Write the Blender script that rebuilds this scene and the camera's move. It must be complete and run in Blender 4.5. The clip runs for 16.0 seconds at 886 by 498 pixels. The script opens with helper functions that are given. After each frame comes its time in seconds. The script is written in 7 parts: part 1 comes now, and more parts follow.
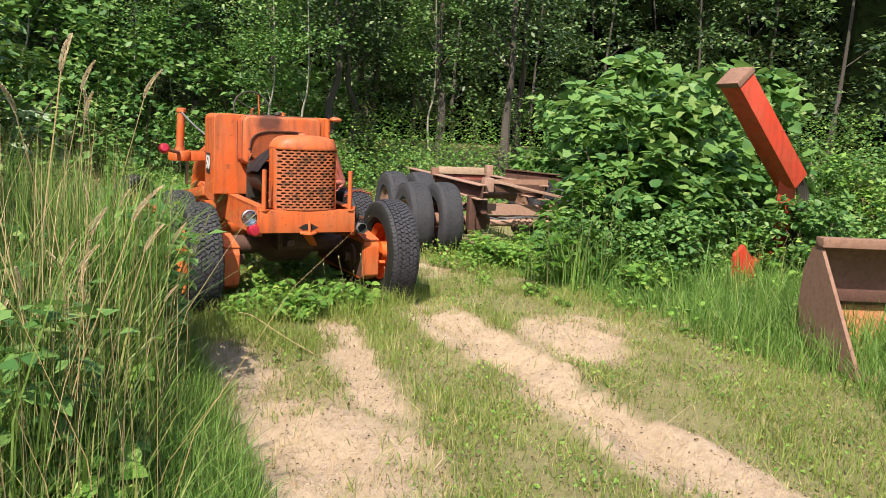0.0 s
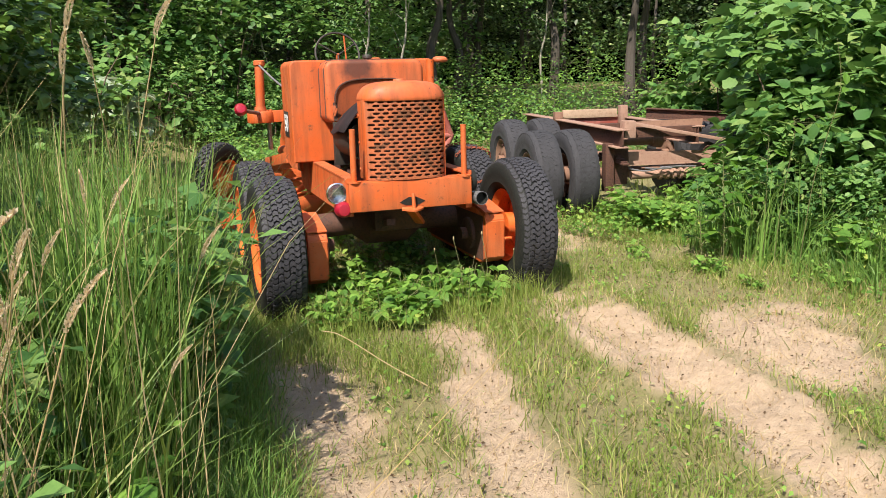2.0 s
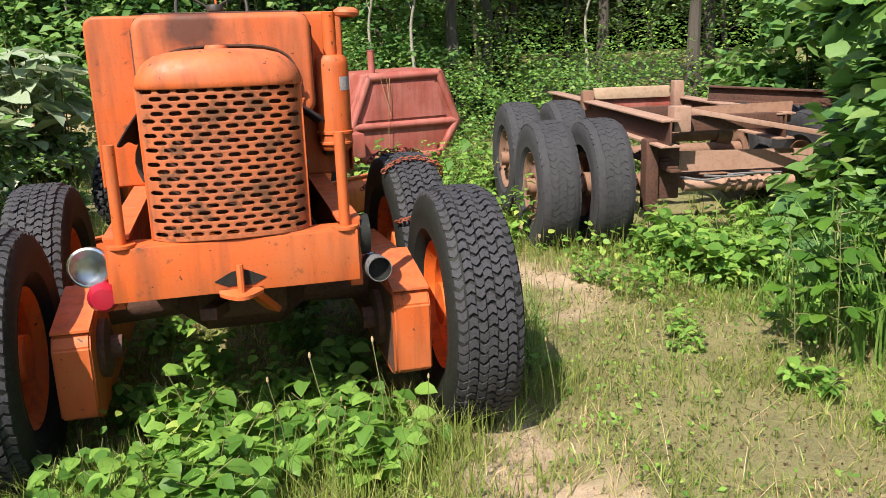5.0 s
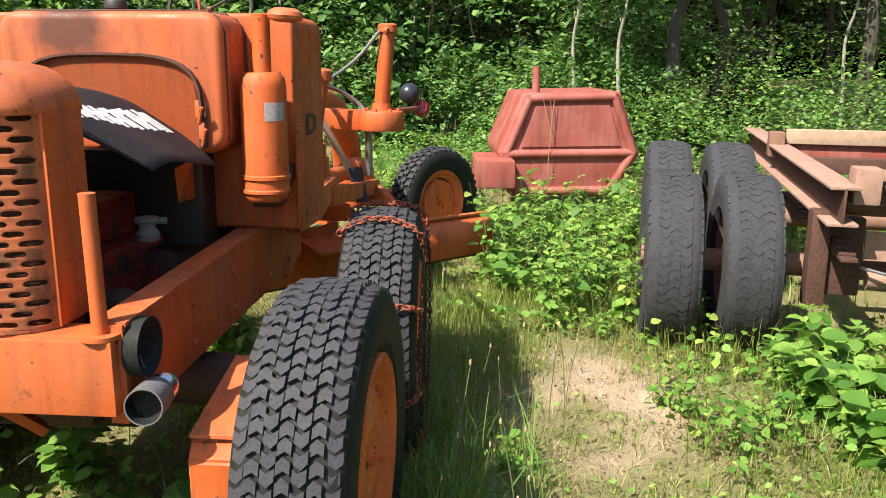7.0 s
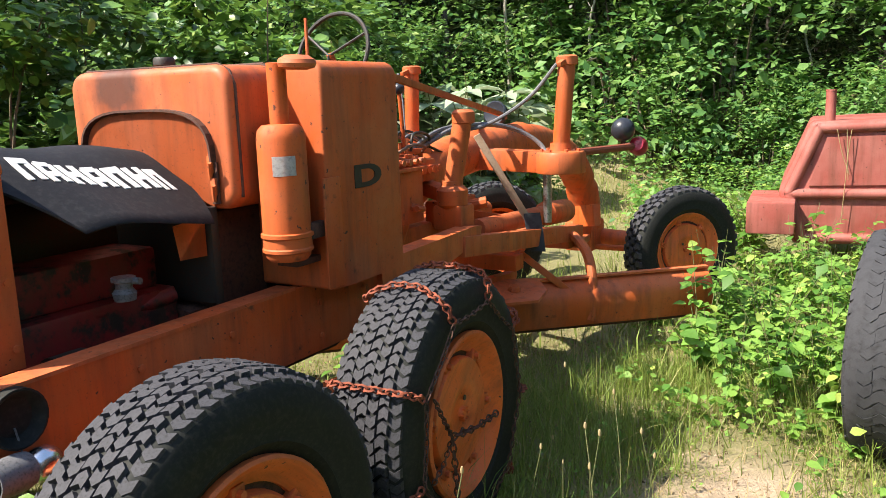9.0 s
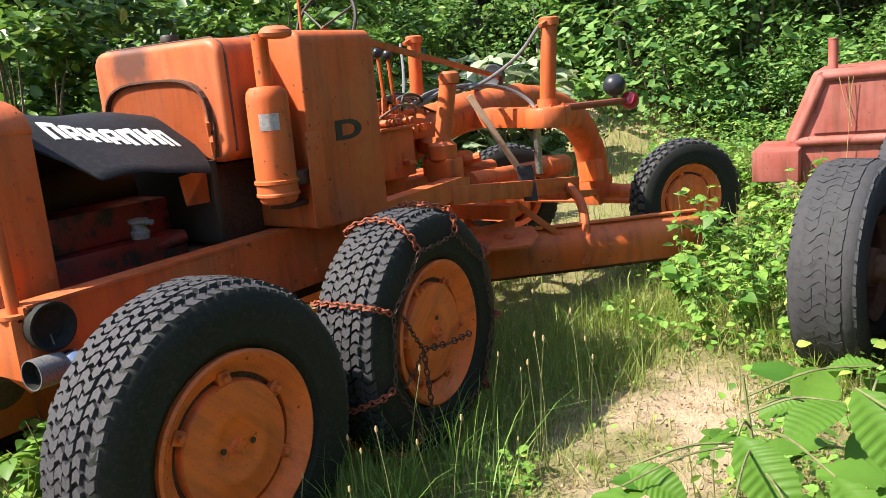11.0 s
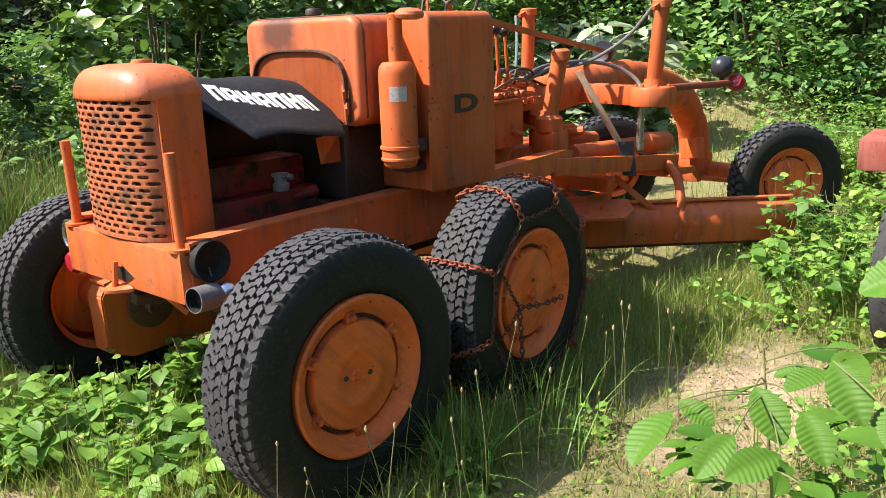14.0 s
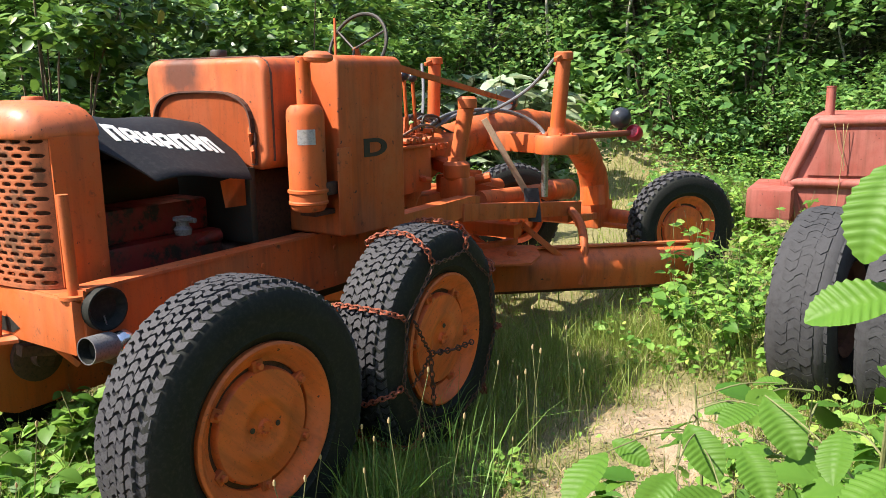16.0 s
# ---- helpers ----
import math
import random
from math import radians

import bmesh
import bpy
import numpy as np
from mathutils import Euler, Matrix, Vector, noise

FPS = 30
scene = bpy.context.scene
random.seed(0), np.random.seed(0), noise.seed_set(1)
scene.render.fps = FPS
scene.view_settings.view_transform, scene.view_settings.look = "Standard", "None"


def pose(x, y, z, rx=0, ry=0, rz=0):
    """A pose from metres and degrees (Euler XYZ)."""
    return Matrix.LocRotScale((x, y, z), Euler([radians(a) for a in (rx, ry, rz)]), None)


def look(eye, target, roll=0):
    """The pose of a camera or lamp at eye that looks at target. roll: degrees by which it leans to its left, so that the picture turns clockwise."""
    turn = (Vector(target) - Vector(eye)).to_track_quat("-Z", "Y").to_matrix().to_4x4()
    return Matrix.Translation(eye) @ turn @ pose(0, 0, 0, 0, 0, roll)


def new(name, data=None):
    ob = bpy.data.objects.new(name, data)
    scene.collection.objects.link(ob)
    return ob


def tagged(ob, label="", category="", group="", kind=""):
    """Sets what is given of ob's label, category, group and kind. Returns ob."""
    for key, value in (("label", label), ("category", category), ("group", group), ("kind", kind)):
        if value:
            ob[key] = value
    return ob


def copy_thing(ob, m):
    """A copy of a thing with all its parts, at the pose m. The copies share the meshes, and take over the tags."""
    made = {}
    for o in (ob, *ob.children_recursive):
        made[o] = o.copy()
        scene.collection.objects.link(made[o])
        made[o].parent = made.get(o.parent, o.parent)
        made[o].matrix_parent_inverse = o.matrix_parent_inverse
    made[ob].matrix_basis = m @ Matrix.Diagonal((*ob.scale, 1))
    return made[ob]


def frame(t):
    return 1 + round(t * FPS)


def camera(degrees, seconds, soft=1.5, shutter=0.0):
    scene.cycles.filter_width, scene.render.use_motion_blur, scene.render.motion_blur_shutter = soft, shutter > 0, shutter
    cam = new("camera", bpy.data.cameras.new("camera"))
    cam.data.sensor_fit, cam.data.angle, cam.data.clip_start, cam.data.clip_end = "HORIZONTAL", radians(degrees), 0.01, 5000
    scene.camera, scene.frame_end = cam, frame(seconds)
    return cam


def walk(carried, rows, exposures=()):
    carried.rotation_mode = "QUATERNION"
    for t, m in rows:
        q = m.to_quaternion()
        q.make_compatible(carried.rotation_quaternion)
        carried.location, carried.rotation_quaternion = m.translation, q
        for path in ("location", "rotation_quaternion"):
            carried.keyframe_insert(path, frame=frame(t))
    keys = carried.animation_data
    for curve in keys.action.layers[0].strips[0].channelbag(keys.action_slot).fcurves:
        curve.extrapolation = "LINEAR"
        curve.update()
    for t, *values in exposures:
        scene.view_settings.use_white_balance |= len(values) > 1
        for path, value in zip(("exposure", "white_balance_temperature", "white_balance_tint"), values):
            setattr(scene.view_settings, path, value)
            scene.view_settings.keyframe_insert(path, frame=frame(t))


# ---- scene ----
cam = camera(56.9, 16.0, soft=0.8)
PATH = [
    (0, (-2.365, -7.615, 1.772), (-1.475, -5.846, 1.486), 2.6),
    (0.5, (-2.237, -7.181, 1.762), (-1.489, -5.353, 1.446), 2.2),
    (1, (-2.035, -6.755, 1.709), (-1.402, -4.89, 1.356), 1.7),
    (1.5, (-1.891, -6.27, 1.706), (-1.294, -4.398, 1.332), 0.6),
    (2, (-1.757, -5.775, 1.699), (-1.121, -3.925, 1.284), -1.4),
    (2.5, (-1.482, -5.289, 1.667), (-0.764, -3.498, 1.14), -1.1),
    (3, (-1.322, -4.792, 1.641), (-0.515, -3.054, 1.069), -1.3),
    (3.5, (-1.005, -4.404, 1.609), (-0.17, -2.666, 1.078), -1.0),
    (4, (-0.692, -4.074, 1.633), (0.031, -2.272, 1.151), 0.2),
    (4.2, (-0.576, -3.894, 1.639), (0.097, -2.072, 1.159), -0.1),
    (6.3, (1.075, -2.377, 1.652), (1.231, -0.439, 1.181), -1.4),
    (6.5, (1.213, -2.286, 1.671), (1.313, -0.346, 1.198), -0.6),
    (7, (1.483, -1.952, 1.667), (1.346, -0.006, 1.223), 0.5),
    (7.5, (1.802, -1.714, 1.698), (1.336, 0.195, 1.327), 0.3),
    (8, (2.11, -1.494, 1.734), (1.357, 0.326, 1.389), 0.2),
    (8.5, (2.318, -1.199, 1.712), (1.423, 0.554, 1.356), 0.2),
    (9, (2.548, -1.09, 1.707), (1.562, 0.611, 1.338), -2.0),
    (9.5, (2.854, -1.063, 1.651), (1.766, 0.577, 1.293), -4.1),
    (10, (3.025, -1.105, 1.638), (1.912, 0.51, 1.249), -5.5),
    (10.2, (3.041, -1.124, 1.603), (1.925, 0.489, 1.211), -5.6),
    (12.3, (3.24, -1.637, 1.713), (2.143, -0.031, 1.244), -2.2),
    (12.5, (3.257, -1.632, 1.736), (2.132, -0.043, 1.281), -1.7),
    (13, (3.284, -1.643, 1.743), (2.056, -0.13, 1.291), -1.4),
    (13.5, (3.266, -1.666, 1.735), (1.973, -0.223, 1.237), -1.4),
    (14, (3.279, -1.656, 1.743), (2.014, -0.193, 1.235), -2.0),
    (14.5, (3.291, -1.624, 1.747), (2.086, -0.103, 1.263), -2.3),
    (15, (3.274, -1.623, 1.777), (2.09, -0.07, 1.346), -2.0),
    (15.5, (3.25, -1.643, 1.749), (2.104, -0.05, 1.363), -1.5),
    (16, (3.227, -1.642, 1.718), (2.136, -0.014, 1.319), -0.7),
]
walk(cam, [(t, look(eye, target, roll)) for t, eye, target, roll in PATH], [(0, 0.72, 6950, 13), (4.2, 0.72, 6950, 13), (6.5, 0.95, 6950, 11), (8, 1.1, 6900, 11), (9, 1.22, 6900, 11), (10.2, 1.3, 6950, 11), (12.5, 1.2, 6900, 11), (16, 1.2, 6900, 11)])

# ---- light ----
SUN = Vector((-1.0, -1.12, 1.84)).normalized()
world = bpy.data.worlds.new("sky")
scene.world = world
world.use_nodes = True
wn = world.node_tree
sky = wn.nodes.new("ShaderNodeTexSky")
sky.sky_type = "NISHITA"
sky.sun_disc = False
sky.sun_elevation = math.asin(SUN.z)
sky.sun_rotation = math.atan2(SUN.x, SUN.y)
bg = wn.nodes["Background"]
bg.inputs["Strength"].default_value = 0.14
wn.links.new(sky.outputs[0], bg.inputs[0])
lamp = bpy.data.lights.new("sun", "SUN")
lamp.energy, lamp.angle, lamp.color = 5.0, radians(0.55), (1.0, 0.95, 0.86)
sun = new("sun", lamp)
sun.matrix_world = look(SUN * 40, (0, 0, 0))


# ---- materials ----
def material(name, rough=0.6, metal=0.0):
    m = bpy.data.materials.new(name)
    m.use_nodes = True
    b = m.node_tree.nodes["Principled BSDF"]
    b.inputs["Roughness"].default_value = rough
    b.inputs["Metallic"].default_value = metal
    return m, m.node_tree, b


def node(t, kind, **inputs):
    n = t.nodes.new(kind)
    for k, v in inputs.items():
        n.inputs[k.replace("_", " ")].default_value = v
    return n


def noise_tex(t, scale, detail=4.0, rough=0.55, coords="Object"):
    c = t.nodes.new("ShaderNodeTexCoord")
    n = node(t, "ShaderNodeTexNoise", Scale=scale, Detail=detail, Roughness=rough)
    t.links.new(c.outputs[coords], n.inputs["Vector"])
    return n.outputs["Fac"]


def ramp(t, fac, stops):
    r = t.nodes.new("ShaderNodeValToRGB")
    e = r.color_ramp.elements
    while len(e) < len(stops):
        e.new(0.5)
    for i, (p, c) in enumerate(stops):
        e[i].position = p
        e[i].color = (*c, 1) if len(c) == 3 else c
    t.links.new(fac, r.inputs["Fac"])
    return r.outputs["Color"]


def mix(t, fac, a, b, kind="MIX"):
    m = t.nodes.new("ShaderNodeMix")
    m.data_type, m.blend_type = "RGBA", kind
    for sock, v in ((m.inputs[0], fac), (m.inputs[6], a), (m.inputs[7], b)):
        if hasattr(v, "is_linked"):
            t.links.new(v, sock)
        elif isinstance(v, (int, float)):
            sock.default_value = v
        else:
            sock.default_value = (*v, 1)
    return m.outputs[2]


def bump(t, b, height, strength=0.3, dist=0.01):
    n = node(t, "ShaderNodeBump", Strength=strength, Distance=dist)
    t.links.new(height, n.inputs["Height"])
    t.links.new(n.outputs[0], b.inputs["Normal"])


def painted(name, base, faded, rust=(0.16, 0.06, 0.025), rust_at=0.66, rough=0.5, grime=(0.09, 0.04, 0.02)):
    m, t, b = material(name, rough)
    big = noise_tex(t, 3.0, 5)
    mid = noise_tex(t, 11.0, 6, 0.65)
    fine = noise_tex(t, 90.0, 4, 0.7)
    col = mix(t, ramp(t, big, [(0.38, (0, 0, 0)), (0.68, (1, 1, 1))]), base, faded)
    col = mix(t, ramp(t, mid, [(rust_at - 0.02, (0, 0, 0)), (rust_at + 0.08, (1, 1, 1))]), col, rust)
    col = mix(t, ramp(t, fine, [(0.58, (0, 0, 0)), (0.76, (0.6, 0.6, 0.6))]), col, grime)
    c = t.nodes.new("ShaderNodeTexCoord")
    mp = t.nodes.new("ShaderNodeMapping")
    mp.inputs["Scale"].default_value = (16, 16, 1.6)
    st = node(t, "ShaderNodeTexNoise", Scale=1.0, Detail=5.0, Roughness=0.6)
    t.links.new(c.outputs["Object"], mp.inputs["Vector"])
    t.links.new(mp.outputs[0], st.inputs["Vector"])
    col = mix(t, ramp(t, st.outputs["Fac"], [(0.47, (0, 0, 0)), (0.78, (0.6, 0.6, 0.6))]), col, grime)
    chip = noise_tex(t, 38.0, 3, 0.5)
    col = mix(t, ramp(t, chip, [(0.7, (0, 0, 0)), (0.73, (0.9, 0.9, 0.9))]), col, (0.03, 0.018, 0.014))
    t.links.new(col, b.inputs["Base Color"])
    t.links.new(ramp(t, mid, [(0.3, (rough - 0.1,) * 3), (0.75, (min(1, rough + 0.3),) * 3)]), b.inputs["Roughness"])
    bump(t, b, mid, 0.18, 0.006)
    return m


def mottled(name, a, b_, c, scale=6.0, rough=0.85, depth=0.01, strength=0.5, metal=0.0):
    m, t, b = material(name, rough, metal)
    n1 = noise_tex(t, scale, 6, 0.65)
    n2 = noise_tex(t, scale * 9, 5, 0.7)
    col = mix(t, n1, a, b_)
    col = mix(t, ramp(t, n2, [(0.48, (0, 0, 0)), (0.7, (1, 1, 1))]), col, c)
    t.links.new(col, b.inputs["Base Color"])
    bump(t, b, n2, strength, depth)
    return m


def leafy(name, dark, light, yellow, rough=0.42, thin=0.35, gloss=0.5):
    """Leaf: varied per leaf, lets light through."""
    m, t, b = material(name, rough)
    b.inputs["Specular IOR Level"].default_value = gloss
    g = t.nodes.new("ShaderNodeNewGeometry")
    isl = g.outputs["Random Per Island"]
    col = ramp(t, isl, [(0.0, dark), (0.2, dark), (0.55, light), (0.86, light), (1.0, yellow)])
    tone = noise_tex(t, 1.1, 3)
    col = mix(t, ramp(t, tone, [(0.3, (0.75, 0.75, 0.75)), (0.7, (1.0, 1.0, 1.0))]), (0, 0, 0), col)
    col = mix(t, ramp(t, noise_tex(t, 60, 3), [(0.4, (0, 0, 0)), (0.8, (0.4, 0.4, 0.4))]), col, dark)
    t.links.new(col, b.inputs["Base Color"])
    tr = t.nodes.new("ShaderNodeBsdfTranslucent")
    bright = mix(t, 0.35, col, (light[0] * 1.5, light[1] * 1.35, light[2] * 0.9))
    t.links.new(bright, tr.inputs["Color"])
    ms = t.nodes.new("ShaderNodeMixShader")
    ms.inputs[0].default_value = thin
    out = t.nodes["Material Output"]
    t.links.new(b.outputs[0], ms.inputs[1])
    t.links.new(tr.outputs[0], ms.inputs[2])
    t.links.new(ms.outputs[0], out.inputs[0])
    return m


ORANGE = painted("orange_paint", (0.57, 0.1, 0.014), (0.5, 0.128, 0.04), rust_at=0.64, rough=0.56)
# rim orange raised above the body's to carry bounce light from the ground
RIM_PAINT = painted("brightened_rim_orange", (0.76, 0.14, 0.02), (0.66, 0.15, 0.045), rust=(0.3, 0.06, 0.02), rust_at=0.66, rough=0.5)
ORANGE_FADED = painted("faded_orange_paint", (0.55, 0.135, 0.048), (0.58, 0.115, 0.024), rust_at=0.72, rough=0.5)
GRILLE = painted("rusty_orange_grille", (0.46, 0.12, 0.04), (0.36, 0.11, 0.05), rust_at=0.52, rough=0.65)
def scorch(m, spot, radius):
    """A sooty stain burnt into the paint round one spot."""
    t = m.node_tree
    b = t.nodes["Principled BSDF"]
    old = b.inputs["Base Color"].links[0].from_socket
    c = t.nodes.new("ShaderNodeTexCoord")
    d = t.nodes.new("ShaderNodeVectorMath")
    d.operation = "DISTANCE"
    d.inputs[1].default_value = spot
    t.links.new(c.outputs["Object"], d.inputs[0])
    w = t.nodes.new("ShaderNodeMath")
    w.operation = "MULTIPLY_ADD"
    t.links.new(noise_tex(t, 9, 4), w.inputs[0])
    w.inputs[1].default_value = -0.16
    t.links.new(d.outputs["Value"], w.inputs[2])
    f = ramp(t, w.outputs[0], [(0.0, (0.85, 0.85, 0.85)), (radius, (0, 0, 0))])
    t.links.new(mix(t, f, old, (0.05, 0.022, 0.016)), b.inputs["Base Color"])
    return m


TANK_PAINT = scorch(painted("scorched_orange_paint", (0.56, 0.104, 0.022), (0.53, 0.135, 0.05), rust_at=0.665, rough=0.55), (-0.12, 1.06, 1.79), 0.11)
CAB_RED = painted("dull_red_paint", (0.31, 0.07, 0.052), (0.39, 0.13, 0.105), rust_at=0.7, rough=0.55)
BOOM_RED = painted("bright_red_paint", (0.58, 0.05, 0.022), (0.52, 0.075, 0.04), rust_at=0.74, rough=0.5)
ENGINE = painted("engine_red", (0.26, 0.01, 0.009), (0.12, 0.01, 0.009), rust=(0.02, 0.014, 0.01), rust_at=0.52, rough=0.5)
RUST = mottled("rust", (0.17, 0.085, 0.055), (0.3, 0.175, 0.12), (0.16, 0.085, 0.06), 2.5, 0.85, 0.004)
RUST_PALE = mottled("pale_rust", (0.26, 0.135, 0.09), (0.4, 0.27, 0.21), (0.25, 0.14, 0.1), 2.5, 0.85, 0.004)
RUST_SUNLIT = mottled("sunlit_orange_rust", (0.42, 0.15, 0.06), (0.5, 0.22, 0.1), (0.2, 0.08, 0.04), 4, 0.8, 0.006)
RUST_DARK = mottled("dark_rust", (0.06, 0.028, 0.02), (0.13, 0.055, 0.035), (0.03, 0.018, 0.015), 6, 0.8, 0.006)
CHAIN = mottled("rusty_chain", (0.32, 0.07, 0.03), (0.2, 0.05, 0.025), (0.1, 0.035, 0.02), 20, 0.8, 0.003)
RUBBER = mottled("dusty_rubber", (0.02, 0.02, 0.024), (0.055, 0.055, 0.066), (0.012, 0.012, 0.014), 14, 0.78, 0.003, 0.4)
RUBBER_SIDE = mottled("black_tyre_wall", (0.007, 0.0085, 0.008), (0.018, 0.02, 0.018), (0.028, 0.028, 0.024), 7, 0.7, 0.002, 0.3)
RUBBER_SIDE.node_tree.nodes["Principled BSDF"].inputs["Specular IOR Level"].default_value = 0.25
RUBBER_OLD = mottled("grey_worn_rubber", (0.026, 0.027, 0.031), (0.046, 0.046, 0.052), (0.02, 0.02, 0.023), 3, 0.85, 0.006, 0.6)
RUBBER_SHEET = mottled("black_rubber_sheet", (0.011, 0.011, 0.013), (0.022, 0.022, 0.026), (0.03, 0.03, 0.032), 5, 0.62, 0.003, 0.3)
RUBBER_SHEET.node_tree.nodes["Principled BSDF"].inputs["Specular IOR Level"].default_value = 0.2
WHITE = mottled("white_paint", (0.72, 0.72, 0.72), (0.6, 0.6, 0.6), (0.4, 0.4, 0.4), 8, 0.6, 0.001)
DARK = mottled("black_paint", (0.02, 0.022, 0.02), (0.035, 0.032, 0.026), (0.05, 0.02, 0.01), 9, 0.6, 0.002)
WOOD = mottled("weathered_wood", (0.34, 0.23, 0.15), (0.48, 0.35, 0.25), (0.3, 0.2, 0.13), 3, 0.85, 0.004)
HOSE = mottled("grey_hose", (0.1, 0.1, 0.105), (0.2, 0.2, 0.21), (0.05, 0.05, 0.05), 12, 0.5, 0.002)
STEEL = mottled("dull_steel", (0.35, 0.36, 0.37), (0.5, 0.5, 0.5), (0.15, 0.14, 0.13), 10, 0.35, 0.001, 0.2, 0.9)
CHROME, _t, _b = material("chrome", 0.24, 1.0)
_b.inputs["Base Color"].default_value = (0.8, 0.81, 0.83, 1)
GLASS, _t, _b = material("lamp_glass", 0.05)
_b.inputs["Base Color"].default_value = (0.42, 0.47, 0.5, 1)
_b.inputs["Transmission Weight"].default_value = 0.97
RED_LENS, _t, _b = material("red_lens", 0.28)
_b.inputs["Base Color"].default_value = (0.5, 0.02, 0.05, 1)
_b.inputs["Transmission Weight"].default_value = 0.35
BALL, _t, _b = material("black_ball", 0.3)
_b.inputs["Base Color"].default_value = (0.025, 0.028, 0.036, 1)
BIRCH = mottled("birch_bark", (0.26, 0.24, 0.19), (0.42, 0.39, 0.33), (0.06, 0.05, 0.045), 4, 0.8, 0.01)
BARK = mottled("grey_bark", (0.05, 0.042, 0.034), (0.1, 0.085, 0.07), (0.05, 0.042, 0.035), 5, 0.9, 0.02)
STEM = mottled("green_stem", (0.12, 0.15, 0.05), (0.2, 0.2, 0.08), (0.1, 0.07, 0.04), 9, 0.7, 0.003)
TWIG = mottled("twig", (0.1, 0.07, 0.045), (0.17, 0.13, 0.09), (0.06, 0.045, 0.03), 8, 0.85, 0.004)
LEAF_FRESH = leafy("fresh_leaf", (0.085, 0.21, 0.035), (0.25, 0.45, 0.085), (0.5, 0.58, 0.14), rough=0.5, gloss=0.28)
LEAF_MID = leafy("bush_leaf", (0.065, 0.175, 0.047), (0.19, 0.36, 0.095), (0.36, 0.46, 0.15), rough=0.5, gloss=0.35)
LEAF_DARK = leafy("forest_leaf", (0.016, 0.04, 0.014), (0.1, 0.19, 0.055), (0.4, 0.48, 0.22), rough=0.45, thin=0.14, gloss=0.35)
LEAF_SILVER = leafy("silvery_leaf", (0.035, 0.1, 0.028), (0.16, 0.28, 0.075), (0.36, 0.44, 0.26), rough=0.45, thin=0.22, gloss=0.32)
LEAF_PALE = leafy("pale_leaf", (0.2, 0.3, 0.16), (0.42, 0.52, 0.36), (0.7, 0.75, 0.62), rough=0.4, thin=0.25, gloss=0.5)
LEAF_ALDERB = leafy("alder_bush_leaf", (0.045, 0.12, 0.028), (0.17, 0.33, 0.07), (0.4, 0.5, 0.14), rough=0.4, thin=0.25, gloss=0.6)
GRASS = leafy("grass_blade", (0.15, 0.21, 0.04), (0.28, 0.37, 0.085), (0.56, 0.48, 0.21), rough=0.5, thin=0.32, gloss=0.35)
GRASS_TALL = leafy("tall_grass_blade", (0.075, 0.15, 0.03), (0.2, 0.32, 0.075), (0.56, 0.49, 0.22), rough=0.45, thin=0.32, gloss=0.4)
HEAD = leafy("seed_head", (0.66, 0.54, 0.38), (0.8, 0.7, 0.52), (0.85, 0.76, 0.6), rough=0.8, thin=0.4, gloss=0.1)
GRASS_GREEN = leafy("verge_blade", (0.08, 0.18, 0.035), (0.21, 0.37, 0.08), (0.46, 0.47, 0.19), rough=0.5, thin=0.32, gloss=0.35)
STRAW = leafy("straw", (0.42, 0.31, 0.15), (0.56, 0.44, 0.25), (0.62, 0.52, 0.33), rough=0.7, thin=0.2, gloss=0.2)

SAND = mottled("sand_clod", (0.44, 0.32, 0.215), (0.56, 0.43, 0.3), (0.28, 0.195, 0.125), 9, 0.95, 0.004)
SOIL, _t, _b = material("sandy_soil", 0.95)
_a = _t.nodes.new("ShaderNodeAttribute")
_a.attribute_name = "bare"
_n1, _n2, _n3 = noise_tex(_t, 1.6, 6, 0.6), noise_tex(_t, 14, 6, 0.7), noise_tex(_t, 120, 4, 0.7)
_sand = mix(_t, _n1, (0.42, 0.305, 0.2), (0.58, 0.45, 0.32))
_sand = mix(_t, ramp(_t, _n2, [(0.42, (0, 0, 0)), (0.72, (0.6, 0.6, 0.6))]), _sand, (0.28, 0.195, 0.125))
_sand = mix(_t, ramp(_t, _n3, [(0.55, (0, 0, 0)), (0.75, (0.5, 0.5, 0.5))]), _sand, (0.56, 0.47, 0.34))
_turf = mix(_t, _n2, (0.14, 0.145, 0.05), (0.32, 0.27, 0.13))
_edge = ramp(_t, mix(_t, 0.35, _a.outputs["Color"], _n2), [(0.3, (0, 0, 0)), (0.55, (1, 1, 1))])
_t.links.new(mix(_t, _edge, _turf, _sand), _b.inputs["Base Color"])
bump(_t, _b, mix(_t, 0.35, _n2, _n3), 0.9, 0.045)


# ---- mesh helpers ----
def finish(name, bm, mat, smooth=35):
    bmesh.ops.recalc_face_normals(bm, faces=bm.faces)
    me = bpy.data.meshes.new(name)
    bm.to_mesh(me)
    bm.free()
    me.materials.append(mat)
    if smooth:
        me.polygons.foreach_set("use_smooth", [True] * len(me.polygons))
        me.set_sharp_from_angle(angle=radians(smooth))
    return me


def part(name, bm, mat, parent=None, label="", smooth=35):
    """A bmesh as one mesh object under a thing or a part."""
    ob = new(name, finish(name, bm, mat, smooth))
    if parent is not None:
        ob.parent = parent
    return tagged(ob, label)


def shared(name, me, parent, m):
    """One more object on a mesh that is there already."""
    ob = new(name, me)
    ob.parent = parent
    ob.matrix_basis = m
    return ob


def thing(name, label, category, at=None, group="", kind=""):
    ob = new(name)
    ob.empty_display_size = 0.1
    if at is not None:
        ob.matrix_basis = at
    return tagged(ob, label, category, group, kind)


